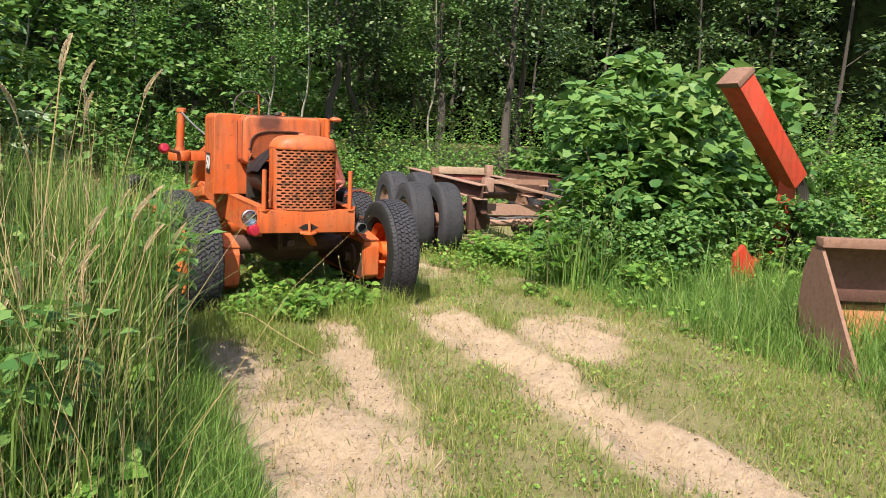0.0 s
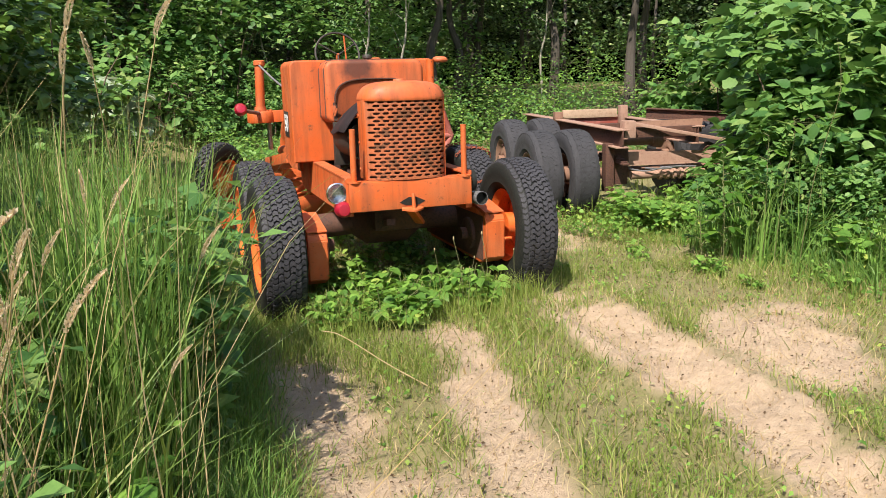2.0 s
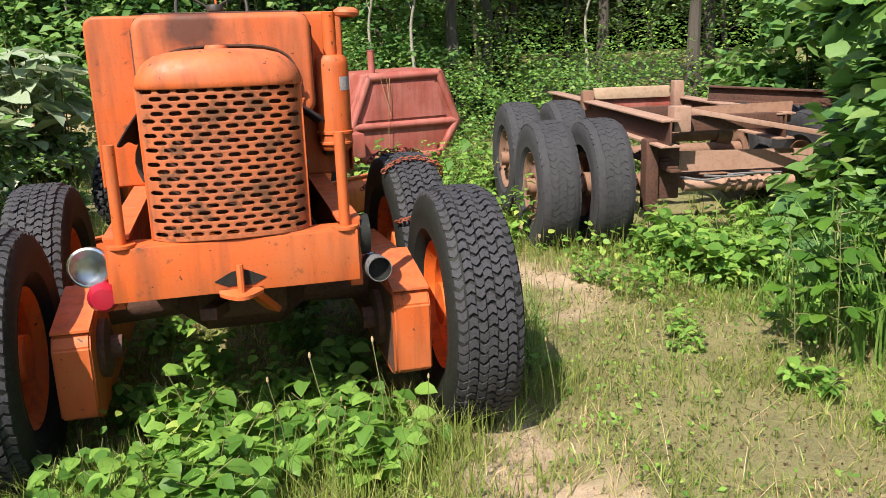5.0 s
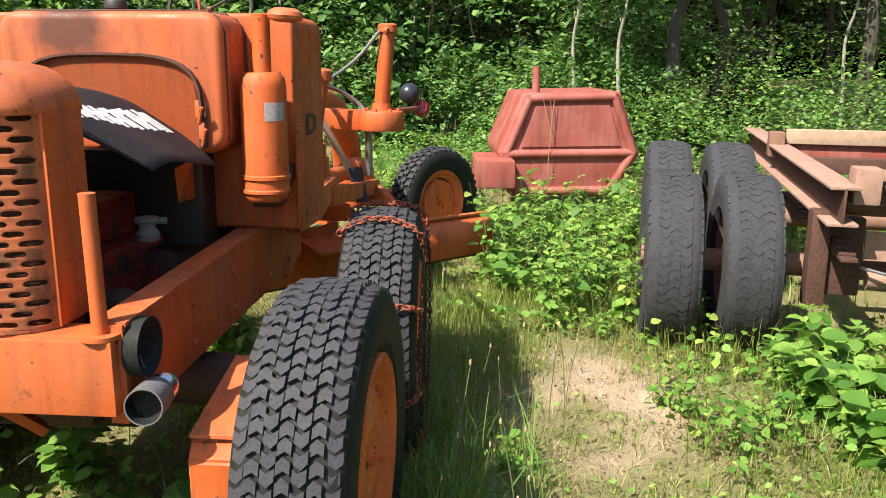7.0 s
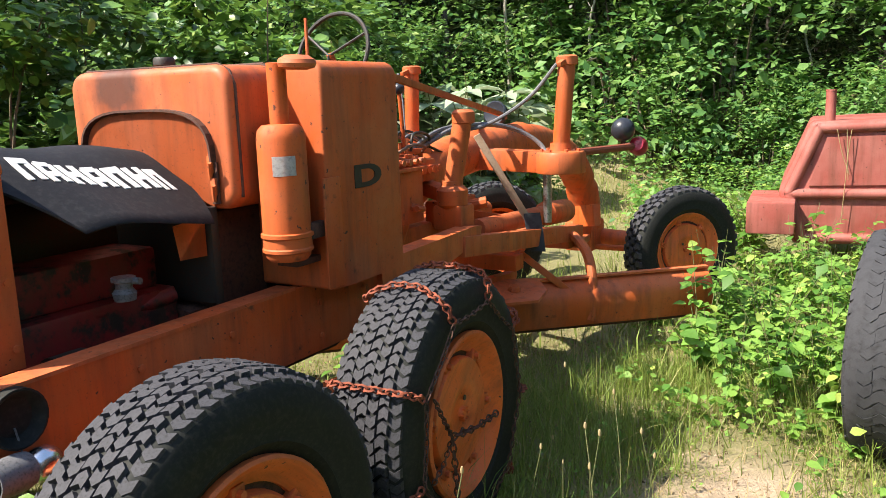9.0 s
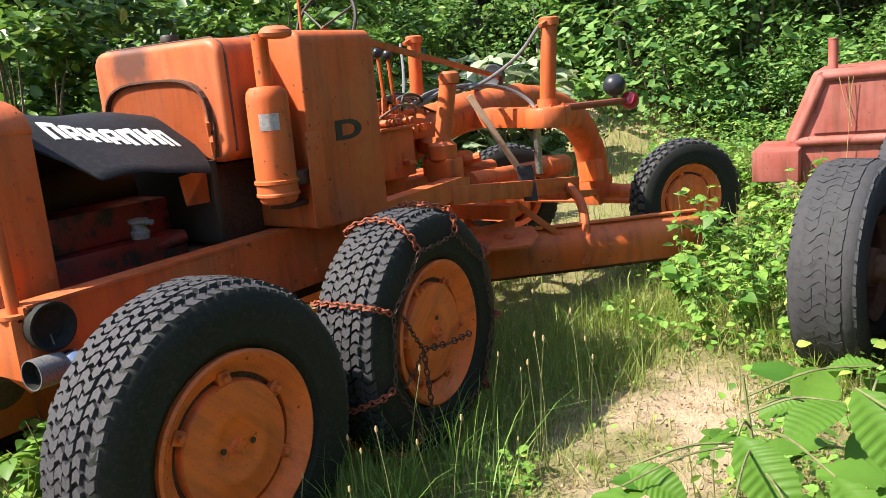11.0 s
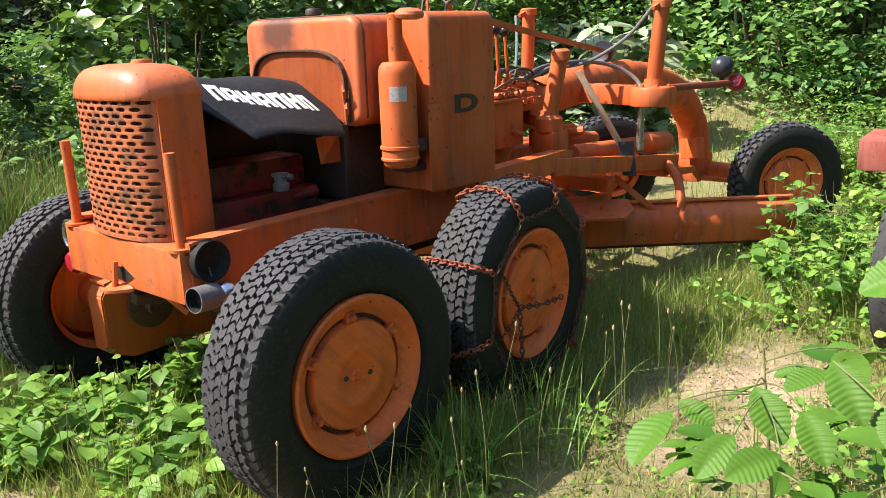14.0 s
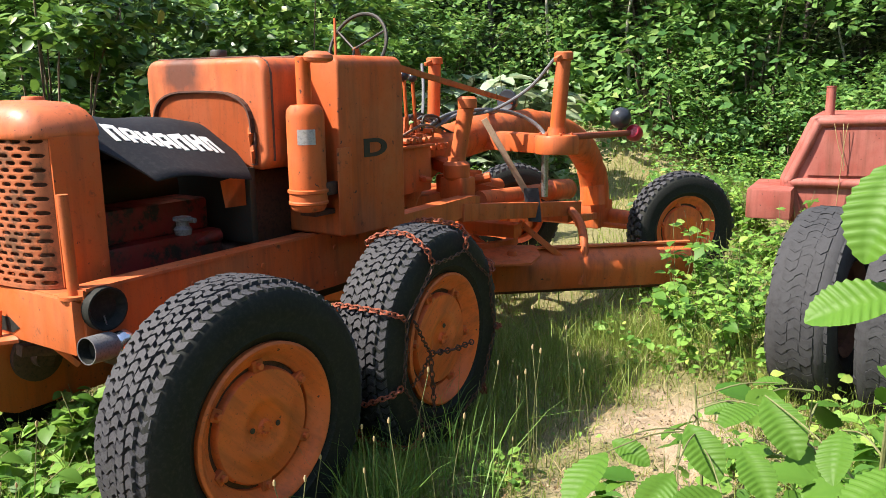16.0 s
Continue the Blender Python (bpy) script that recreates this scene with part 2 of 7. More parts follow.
def box(bm, lo, hi, bevel=0.006, m=None):
    lo, hi = Vector(lo), Vector(hi)
    c, s = (lo + hi) / 2, hi - lo
    mat = Matrix.Translation(c) @ Matrix.Diagonal((*s, 1))
    vs = bmesh.ops.create_cube(bm, size=1, matrix=(m @ mat) if m else mat)["verts"]
    if bevel:
        es = list({e for v in vs for e in v.link_edges})
        bmesh.ops.bevel(bm, geom=es, offset=bevel, segments=2, affect="EDGES", profile=0.6)
    return bm


def prism(bm, pts, depth, m):
    """A polygon in its own x and y, made depth thick along its z."""
    lo = [bm.verts.new(m @ Vector((x, y, 0))) for x, y in pts]
    hi = [bm.verts.new(m @ Vector((x, y, depth))) for x, y in pts]
    bm.faces.new(lo[::-1])
    bm.faces.new(hi)
    n = len(pts)
    for i in range(n):
        bm.faces.new((lo[i], lo[(i + 1) % n], hi[(i + 1) % n], hi[i]))
    return bm


def lathe(bm, profile, n=32, m=None, closed=False):
    """Rows of (radius, height) turned round z."""
    m = m or Matrix()
    rings = []
    for r, h in profile:
        if r < 1e-5:
            rings.append([bm.verts.new(m @ Vector((0, 0, h)))])
        else:
            rings.append([bm.verts.new(m @ Vector((r * math.cos(6.28318531 * i / n), r * math.sin(6.28318531 * i / n), h))) for i in range(n)])
    pairs = list(zip(rings, rings[1:])) + ([(rings[-1], rings[0])] if closed else [])
    for a, b in pairs:
        for i in range(n):
            j = (i + 1) % n
            q = [a[i % len(a)], a[j % len(a)], b[j % len(b)], b[i % len(b)]]
            q = [v for k, v in enumerate(q) if v not in q[:k]]
            if len(q) > 2:
                bm.faces.new(q)
    return bm


def tube(bm, pts, r, n=12, cap=True):
    """A round bar along points; r is one radius or one for each point."""
    pts = [Vector(p) for p in pts]
    rs = r if isinstance(r, (list, tuple)) else [r] * len(pts)
    side = None
    rings = []
    for i, p in enumerate(pts):
        d = (pts[min(i + 1, len(pts) - 1)] - pts[max(i - 1, 0)]).normalized()
        if side is None:
            side = d.orthogonal().normalized()
        side = (side - d * side.dot(d)).normalized()
        up = d.cross(side)
        rings.append([bm.verts.new(p + (side * math.cos(6.28318531 * k / n) + up * math.sin(6.28318531 * k / n)) * rs[i]) for k in range(n)])
    for a, b in zip(rings, rings[1:]):
        for k in range(n):
            bm.faces.new((a[k], a[(k + 1) % n], b[(k + 1) % n], b[k]))
    if cap:
        bm.faces.new(rings[0][::-1])
        bm.faces.new(rings[-1])
    return bm


def curve(pts, steps=8):
    """Catmull-Rom points through the given ones."""
    p = [Vector(q) for q in pts]
    p = [p[0] * 2 - p[1]] + p + [p[-1] * 2 - p[-2]]
    out = []
    for i in range(1, len(p) - 2):
        for s in range(steps):
            u = s / steps
            a, b, c, d = p[i - 1 : i + 3]
            out.append(0.5 * (2 * b + (c - a) * u + (2 * a - 5 * b + 4 * c - d) * u * u + (3 * b - a - 3 * c + d) * u ** 3))
    return out + [p[-2]]


def beam(bm, a, b, w, h, bevel=0.006):
    """A square bar from a to b, w wide and h high."""
    a, b = Vector(a), Vector(b)
    d = b - a
    y = d.normalized()
    x = y.cross(Vector((0, 0, 1)))
    x = x.normalized() if x.length > 1e-4 else Vector((1, 0, 0))
    z = x.cross(y)
    m = Matrix((x, y, z)).transposed().to_4x4()
    m.translation = a
    return box(bm, (-w / 2, 0, -h / 2), (w / 2, d.length, h / 2), bevel, m)


def sheet(bm, rows, thick):
    """A bent plate through rows of points, thickened downwards."""
    n = len(rows[0])
    top = [[bm.verts.new(Vector(p)) for p in r] for r in rows]
    low = [[bm.verts.new(Vector(p) - Vector((0, 0, thick))) for p in r] for r in rows]
    for i in range(len(rows) - 1):
        for j in range(n - 1):
            bm.faces.new((top[i][j], top[i][j + 1], top[i + 1][j + 1], top[i + 1][j]))
            bm.faces.new((low[i][j], low[i + 1][j], low[i + 1][j + 1], low[i][j + 1]))
    for i in range(len(rows) - 1):
        bm.faces.new((top[i][0], top[i + 1][0], low[i + 1][0], low[i][0]))
        bm.faces.new((top[i][-1], low[i][-1], low[i + 1][-1], top[i + 1][-1]))
    for j in range(n - 1):
        bm.faces.new((top[0][j], low[0][j], low[0][j + 1], top[0][j + 1]))
        bm.faces.new((top[-1][j], top[-1][j + 1], low[-1][j + 1], low[-1][j]))
    return bm


AX = Matrix.Rotation(radians(90), 4, "Y")  # turns z onto +x
BM = bmesh.new


def rounded(w, h, r, n=5, corners=(1, 1, 1, 1)):
    """A rectangle w by h round its middle, with rounded corners from the lower left on."""
    out = []
    for k, (sx, sy, a) in enumerate(((-1, -1, 180), (1, -1, 270), (1, 1, 0), (-1, 1, 90))):
        cx, cy = sx * (w / 2 - r), sy * (h / 2 - r)
        if corners[k]:
            out += [(cx + r * math.cos(radians(a + 90 * i / n)), cy + r * math.sin(radians(a + 90 * i / n))) for i in range(n + 1)]
        else:
            out.append((sx * w / 2, sy * h / 2))
    return out


def text_mesh(body, size, m, mat, depth=0.002, name="lettering"):
    cu = bpy.data.curves.new(name, "FONT")
    cu.body, cu.size, cu.extrude, cu.offset, cu.align_x, cu.align_y = body, size, depth, size * 0.035, "CENTER", "CENTER"
    ob = new(name, cu)
    bpy.context.view_layer.update()
    me = bpy.data.meshes.new_from_object(ob.evaluated_get(bpy.context.evaluated_depsgraph_get()))
    bpy.data.objects.remove(ob)
    me.transform(m)
    me.materials.clear()
    me.materials.append(mat)
    return new(name, me)


# ---- ground ----
def vnoise(x, y, scale, seed):
    """Smooth value noise in 0 to 1."""
    rng = np.random.RandomState(seed)
    g = rng.rand(64, 64)
    u, v = x / scale, y / scale
    i, j = np.floor(u).astype(int), np.floor(v).astype(int)
    f, h = u - i, v - j
    f, h = f * f * (3 - 2 * f), h * h * (3 - 2 * h)
    i0, i1, j0, j1 = i % 64, (i + 1) % 64, j % 64, (j + 1) % 64
    return (g[i0, j0] * (1 - f) + g[i1, j0] * f) * (1 - h) + (g[i0, j1] * (1 - f) + g[i1, j1] * f) * h


def near(d, w):
    return np.clip(1.25 - np.abs(d) / w, 0, 1)


def bare(x, y):
    """How bare the soil is: 1 in the wheel tracks, 0 in thick grass."""
    rough = vnoise(x, y, 0.6, 3) * 0.5 + vnoise(x, y, 0.22, 4) * 0.35 + vnoise(x, y, 0.09, 5) * 0.15
    back = np.clip((0.3 - y) / 0.25, 0, 1)
    b = near(x - 1.1 - 0.065 * y, 0.34) * back * 1.55
    b = np.maximum(b, near(x + 0.93 - 0.06 * y, 0.28) * np.clip((-0.7 - y) / 0.5, 0, 1) * 1.1)
    b = np.maximum(b, near(x - 0.15 - 0.19 * y, 0.24) * np.clip((-0.35 - y) / 0.3, 0, 1) * np.clip((y + 3.6) / 0.8, 0, 1))
    b = np.maximum(b, near(np.hypot((x + 0.85) / 0.55, (y + 3.4) / 1.1), 1.0) * 1.05)
    p, q = (x - 1.95) * 0.63 + (y + 1.75) * 0.78, (y + 1.75) * 0.63 - (x - 1.95) * 0.78
    b = np.maximum(b, near(np.hypot(p / 1.05, q / 0.6), 1.0) * 1.1)
    b = np.maximum(b, near(np.hypot((x - 2.0) / 0.5, (y - 2.05) / 0.85), 1.0) * 0.95)
    b = np.maximum(b, near(np.hypot((x - 1.4) / 0.7, (y - 4.3) / 2.0), 1.0) * 0.3)
    b = np.maximum(b, near(np.hypot((x + 3.2) / 2.4, (y - 11.3) / 1.6), 1.0) * 0.5)
    return np.clip(b * (-0.25 + 2.2 * rough), 0, 1)


def rise(x, y):
    """Height of the ground."""
    z = (vnoise(x, y, 1.7, 7) - 0.5) * 0.07 + (vnoise(x, y, 0.42, 8) - 0.5) * 0.045 + (vnoise(x, y, 0.13, 9) - 0.5) * 0.03
    z = z - 0.09 * np.clip((y - 2.2) / 3.0, 0, 1)
    z = z + 0.09 * np.clip((np.abs(x - 1.0) - 2.2) / 2.5, 0, 1) * np.clip((2.0 - y) / 3, 0, 1)
    back = np.clip((0.1 - y) / 0.5, 0, 1)
    track = x - 1.12 - 0.07 * y
    z = z - back * 0.05 * np.exp(-((track / 0.17) ** 2)) + back * 0.055 * np.exp(-(((track + 0.3) / 0.1) ** 2)) + back * 0.03 * np.exp(-(((track - 0.3) / 0.12) ** 2))
    z = z - back * 0.05 * np.exp(-(((x + 0.9 - 0.07 * y) / 0.25) ** 2))
    z = z + bare(x, y) * ((vnoise(x, y, 0.3, 12) - 0.5) * 0.07 + (vnoise(x, y, 0.09, 13) - 0.5) * 0.045)
    far = np.clip((np.hypot(x, y - 2) - 9) / 10, 0, 1)
    z = z + far * far * (1.4 * np.clip((y + 4) / 8, 0, 1))
    z = z + 1.25 * np.exp(-(((x + 3.6) / 2.6) ** 2) - ((y - 12.4) / 2.0) ** 2)
    for wx, wy, wz in ((1.0, 0.34, -0.065), (1.0, 1.49, -0.045), (-1.0, 0.34, -0.1), (-1.0, 1.49, -0.09), (0.9, 5.97, -0.2), (-0.95, 6.0, -0.2)):
        k = np.exp(-(np.hypot(x - wx, y - wy) / 0.5) ** 2)
        z = z * (1 - k) + (wz - 0.0) * k
    return z


def rise_at(x, y):
    return float(rise(np.array([x]), np.array([y]))[0])


u = np.linspace(-1, 1, 300)
gx = 8.2 * u + 260 * np.sign(u) * np.abs(u) ** 9
gy = 8.2 * u + 260 * np.sign(u) * np.abs(u) ** 9
GX, GY = np.meshgrid(gx + 0.6, gy + 0.6)
GZ = rise(GX, GY)
n = len(u)
idx = np.arange(n * n).reshape(n, n)
quads = np.stack([idx[:-1, :-1], idx[:-1, 1:], idx[1:, 1:], idx[1:, :-1]], -1).reshape(-1, 4)
me = bpy.data.meshes.new("ground")
me.from_pydata(np.stack([GX, GY, GZ], -1).reshape(-1, 3).tolist(), [], quads.tolist())
att = me.attributes.new("bare", "FLOAT", "POINT")
att.data.foreach_set("value", bare(GX, GY).reshape(-1).astype(np.float32))
me.polygons.foreach_set("use_smooth", [True] * len(me.polygons))
me.materials.append(SOIL)
ground = tagged(new("ground", me), "uneven sandy ground with wheel tracks and thin grass", "ground", kind="structure")


# ---- wheels ----
def tyre_mesh(name, R, W, r, mat, lug):
    """The carcass of a tyre round +x, with round shoulders."""
    c = R - lug
    prof = [(r - 0.005, -W * 0.33), (r + 0.012, -W * 0.385), (r + 0.02, -W * 0.40), (r + (c - r) * 0.2, -W * 0.455), (r + (c - r) * 0.22, -W * 0.448), (r + (c - r) * 0.5, -W * 0.5), (c - 0.075, -W * 0.488), (c - 0.035, -W * 0.455), (c - 0.012, -W * 0.4), (c - 0.003, -W * 0.3), (c, -W * 0.15), (c + 0.002, 0)]
    prof += [(a, -h) for a, h in prof[-2::-1]]
    return finish(name, lathe(BM(), prof + [(r - 0.03, W * 0.2), (r - 0.03, -W * 0.2)], 64, AX, closed=True), mat, 50)


def tread_mesh(R, W, mat, count, rows, lug, skew=0.35, fill=0.72, span=0.84):
    """The tread blocks of a tyre, worn unevenly."""
    bm = BM()
    c = R - lug
    half = math.pi / count * fill
    w = W * span / rows
    jit = random.Random(count)
    for k in range(rows):
        x0 = -W * span / 2 + w * (k + 0.5)
        crown = 0.03 * (abs(x0) / (W * 0.44)) ** 3.5
        s = skew * (1 if k % 2 else -1)
        for i in range(count):
            a0 = 2 * math.pi * (i + 0.5 * (k % 2) + jit.uniform(-0.09, 0.09)) / count
            dx, dr = jit.uniform(-0.08, 0.08) * w, jit.uniform(-0.0022, 0.0016)
            tilt = jit.uniform(-0.001, 0.001)
            vs = []
            for top, f in ((0, 1.0), (1, 0.79 if lug > 0.005 else 0.97)):
                rad = (R - crown + dr if top else c - 0.014 - crown * 1.2)
                for ux, ua in ((-1, -1), (0.1, -1 + s), (1, -0.8), (1, 1), (-0.1, 1 + s), (-1, 0.8)):
                    a = a0 + half * (ua - s * 0.4) * f
                    edge = 0.011 * max(0.0, abs(x0 + ux * w * 0.5) / (W * span / 2) - 0.72) / 0.28
                    rr = rad - (edge if top else 0) + tilt * ua * top
                    vs.append(bm.verts.new((x0 + dx + ux * w * 0.5 * (0.5 + 0.5 * f), rr * math.sin(a), rr * math.cos(a))))
            bm.faces.new(vs[6:])
            for q in range(6):
                p = (q + 1) % 6
                bm.faces.new((vs[q], vs[p], vs[p + 6], vs[q + 6]))
    return finish("tread", bm, mat, 30)


def rim_mesh(name, r, off, mat, clamps=6):
    """A pressed disc wheel whose outer side looks to +x."""
    bm = BM()
    prof = [(r + 0.012, off - 0.02), (r + 0.014, off + 0.005), (r + 0.004, off + 0.012), (r - 0.008, off + 0.006), (r - 0.022, off - 0.012), (r - 0.05, off - 0.036), (r - 0.068, off - 0.044), (r - 0.072, off - 0.07), (r - 0.088, off - 0.07), (r - 0.091, off - 0.034), (r - 0.098, off - 0.026), (r * 0.46, off - 0.024), (r * 0.42, off - 0.016), (r * 0.3, off - 0.018), (r * 0.26, off - 0.027), (r * 0.1, off - 0.025), (r * 0.08, off - 0.012), (0, off - 0.012)]
    lathe(bm, prof, 48, AX)
    lathe(bm, [(r - 0.02, off - 0.02), (r - 0.045, off - 0.2), (r - 0.01, off - 0.25)], 40, AX)
    lathe(bm, [(r - 0.07, off - 0.1), (0.1, off - 0.13), (0.1, off - 0.24), (0, off - 0.24)], 32, AX)
    for i in range(6):
        a = 2 * math.pi * i / 6 + 0.4
        m = Matrix.Rotation(a, 4, "X") @ Matrix.Translation((off - 0.016, 0, r * 0.075))
        lathe(bm, [(0.006, -0.01), (0.006, 0.012), (0, 0.012)], 6, m @ AX)
    return finish(name, bm, mat, 40)


TYRE_REAR = tyre_mesh("tyre", 0.55, 0.33, 0.315, RUBBER_SIDE, 0.015), tread_mesh(0.55, 0.33, RUBBER, 74, 7, 0.016, 0.75, 0.92, 0.86)
TYRE_FRONT = tyre_mesh("tyre", 0.54, 0.27, 0.315, RUBBER_SIDE, 0.024), tread_mesh(0.54, 0.27, RUBBER, 42, 4, 0.024, 0.6)
TYRE_BALD = tyre_mesh("tyre", 0.55, 0.34, 0.285, RUBBER_OLD, 0.005), tread_mesh(0.55, 0.34, RUBBER_OLD, 62, 5, 0.004, 0.8, 0.95, 0.9)
RIM_REAR = rim_mesh("wheel", 0.31, 0.14, RIM_PAINT)
RIM_FRONT = rim_mesh("wheel", 0.31, 0.09, RIM_PAINT)
RIM_RUST = rim_mesh("wheel", 0.28, 0.12, RUST)


def clamp_mesh(r, off, mat):
    """One rim clamp with its nut, at the top of the rim."""
    bm = box(BM(), (off - 0.062, -0.024, r - 0.098), (off - 0.03, 0.024, r - 0.052), 0.006)
    lathe(bm, [(0.013, off - 0.032), (0.013, off - 0.012), (0.008, off - 0.01), (0, off - 0.01)], 6, Matrix.Translation((0, 0, r - 0.075)) @ AX)
    return finish("rim_clamp", bm, mat, 40)


def gap_mesh(r, off):
    # dark ring laid in the groove to deepen its shade
    return finish("rim_gap", lathe(BM(), [(r - 0.069, off - 0.058), (r - 0.092, off - 0.058)], 40, AX), RUST_DARK, 40)


def hole_mesh(r, off):
    # black disc in place of the dark inside a hole
    return finish("rim_hole", lathe(BM(), [(0.011, off - 0.02), (0.011, off - 0.0165), (0, off - 0.0165)], 12, Matrix.Translation((0, 0, r * 0.2)) @ AX), DARK, 40)


FITTINGS = {me_.name: (clamp_mesh(r_, o_, cm_), gap_mesh(r_, o_), hole_mesh(r_, o_)) for me_, r_, o_, cm_ in ((RIM_REAR, 0.31, 0.14, RIM_PAINT), (RIM_FRONT, 0.31, 0.09, RIM_PAINT), (RIM_RUST, 0.28, 0.12, RUST_DARK))}


def wheel(parent, m, rim, tyre):
    w = shared("wheel", rim, parent, m)
    shared("tyre", tyre[0], w, Matrix())
    tagged(shared("tread", tyre[1], w, Matrix()), "worn zigzag tread blocks", kind="stuff")
    clamp_, gap_, hole_ = FITTINGS[rim.name]
    shared("rim_gap", gap_, w, Matrix())
    for i in range(6):
        shared("rim_clamp", clamp_, w, Matrix.Rotation(radians(60 * i + 17), 4, "X"))
    for i in range(2):
        shared("rim_hole", hole_, w, Matrix.Rotation(radians(180 * i + 40), 4, "X"))
    return w


def links(bm, pts, size=0.017):
    """A chain along points: each link a small ring, turned by a quarter from the one before."""
    pts = [Vector(p) for p in pts]
    for k, (a, b) in enumerate(zip(pts, pts[1:])):
        d = (b - a).normalized()
        s = d.orthogonal().normalized()
        s = (Matrix.Rotation(radians(90 * (k % 2) + 25), 3, d) @ s).normalized()
        mid, L = (a + b) / 2, (b - a).length * 0.68
        ring = [mid + d * L * math.cos(6.2832 * i / 8) + s * size * math.sin(6.2832 * i / 8) for i in range(8)]
        t = d.cross(s)
        rr = size * 0.36
        vs = []
        for i, p in enumerate(ring):
            o = (p - mid).normalized()
            vs.append([bm.verts.new(p + (o * math.cos(x) + t * math.sin(x)) * rr) for x in (0, 1.571, 3.1416, 4.712)])
        for i in range(8):
            for j in range(4):
                bm.faces.new((vs[i][j], vs[i][(j + 1) % 4], vs[(i + 1) % 8][(j + 1) % 4], vs[(i + 1) % 8][j]))
    return bm


def spread(pts, step):
    """Points at even steps along a line of points."""
    pts = [Vector(p) for p in pts]
    out, left = [pts[0]], step
    for a, b in zip(pts, pts[1:]):
        d = (b - a).length
        while left < d:
            out.append(a.lerp(b, left / d))
            left += step
        left -= d
    return out


# ---- motor grader ----
grader = thing("motor_grader", "old orange motor grader with chained rear wheel parked on the grass", "motor grader")

# rear beam with the towing jaw
bm = box(BM(), (-0.475, -0.02, 0.735), (0.475, 0.05, 0.945), 0.005)
box(bm, (-0.475, 0.0, 0.93), (0.475, 0.12, 0.95), 0.003)
part("rear_beam", bm, ORANGE, grader)
bm = BM()
for z, dz in ((0.748, -0.012),):
    sheet(bm, [[(-0.085 + 0.17 * i / 8, -0.024 - d * (0.085 * math.sin(math.pi * i / 8)), z + dz * d) for i in range(9)] for d in (0.0, 0.5, 1.0)], 0.014)
tube(bm, [(0.0, -0.06, 0.725), (0.0, -0.045, 0.85)], 0.014, 8)
part("towing_jaw", bm, ORANGE_FADED, grader, "worn towing jaw with a steel pin")
# black plate on the beam face stands for the shade inside the opening
bm = prism(BM(), [(-0.1, -0.006), (-0.03, 0.03), (0.03, 0.03), (0.1, -0.004), (0.05, -0.03), (-0.05, -0.03)], 0.004, Matrix.Translation((0, -0.0195, 0.79)) @ Matrix.Rotation(radians(90), 4, "X"))
part("jaw_opening", bm, RUBBER_SIDE, grader)
for sx in (1, -1):
    bm = tube(BM(), [(0.43 * sx, 0.02, 0.945), (0.428 * sx, 0.015, 1.335)], 0.022, 12)
    lathe(bm, [(0.0, 0.0), (0.055, 0.0), (0.055, 0.012), (0, 0.012)], 16, Matrix.Translation((0.43 * sx, 0.02, 0.946)))
    part("upright_post", bm, ORANGE, grader)

# frame rails
for sx in (1, -1):
    m = Matrix(((0, 0, 1, 0), (1, 0, 0, 0), (0, 1, 0, 0), (0, 0, 0, 1)))
    m.translation = (0.44 if sx > 0 else -0.49, 0, 0)
    bm = prism(BM(), [(0.05, 0.70), (1.85, 0.70), (2.0, 0.74), (2.0, 0.99), (0.05, 0.98)], 0.05, m)
    part("frame_rail", bm, ORANGE, grader)
    bm = sheet(BM(), [[(sx * 0.4, 0.06, 0.985), (sx * 0.495, 0.06, 0.985)], [(sx * 0.4, 1.3, 0.995), (sx * 0.495, 1.3, 0.995)]], 0.012)
    part("rail_flange", bm, ORANGE_FADED, grader)
    m.translation = (0.42 if sx > 0 else -0.52, 0, 0)
    bm = prism(BM(), [(1.86, 0.86), (2.35, 0.84), (2.82, 0.93), (2.84, 1.0), (2.75, 1.01), (1.86, 0.99)], 0.1, m)
    part("frame_end", bm, ORANGE_FADED, grader)
bm = box(BM(), (-0.44, 1.9, 0.62), (0.44, 2.05, 0.98), 0.01)
part("cross_member", bm, ORANGE, grader)
part("cross_member", box(BM(), (-0.44, 0.3, 0.7), (0.44, 0.36, 0.78), 0.005), ORANGE, grader)
bm = tube(BM(), [(-0.66, 0.84, 0.5), (-0.3, 0.84, 0.52), (-0.18, 0.84, 0.54), (0.18, 0.84, 0.54), (0.3, 0.84, 0.52), (0.66, 0.84, 0.5)], [0.1, 0.1, 0.21, 0.21, 0.1, 0.1], 20)
beam(bm, (-0.14, 0.12, 0.62), (-0.04, 0.75, 0.5), 0.07, 0.05)
part("tow_link", beam(BM(), (0.03, 0.16, 0.7), (0.13, 0.24, 0.58), 0.08, 0.03), ORANGE, grader)
# axle coloured dark to give the shade under the rear beam
part("rear_axle", bm, RUST_DARK, grader, "rear axle housing, darkened as the shade under the frame")
# added dark belly: stops light and darkens the space under the grader
bm = box(BM(), (-0.2, 0.4, 0.5), (0.2, 1.0, 0.74), 0.04)
box(bm, (-0.26, 0.98, 0.56), (0.26, 1.9, 0.96), 0.05)
box(bm, (-0.43, 0.2, 0.7), (0.43, 1.9, 0.712), 0.0)
part("belly_block", bm, RUST_DARK, grader, "dark block added below the engine to darken the underside")
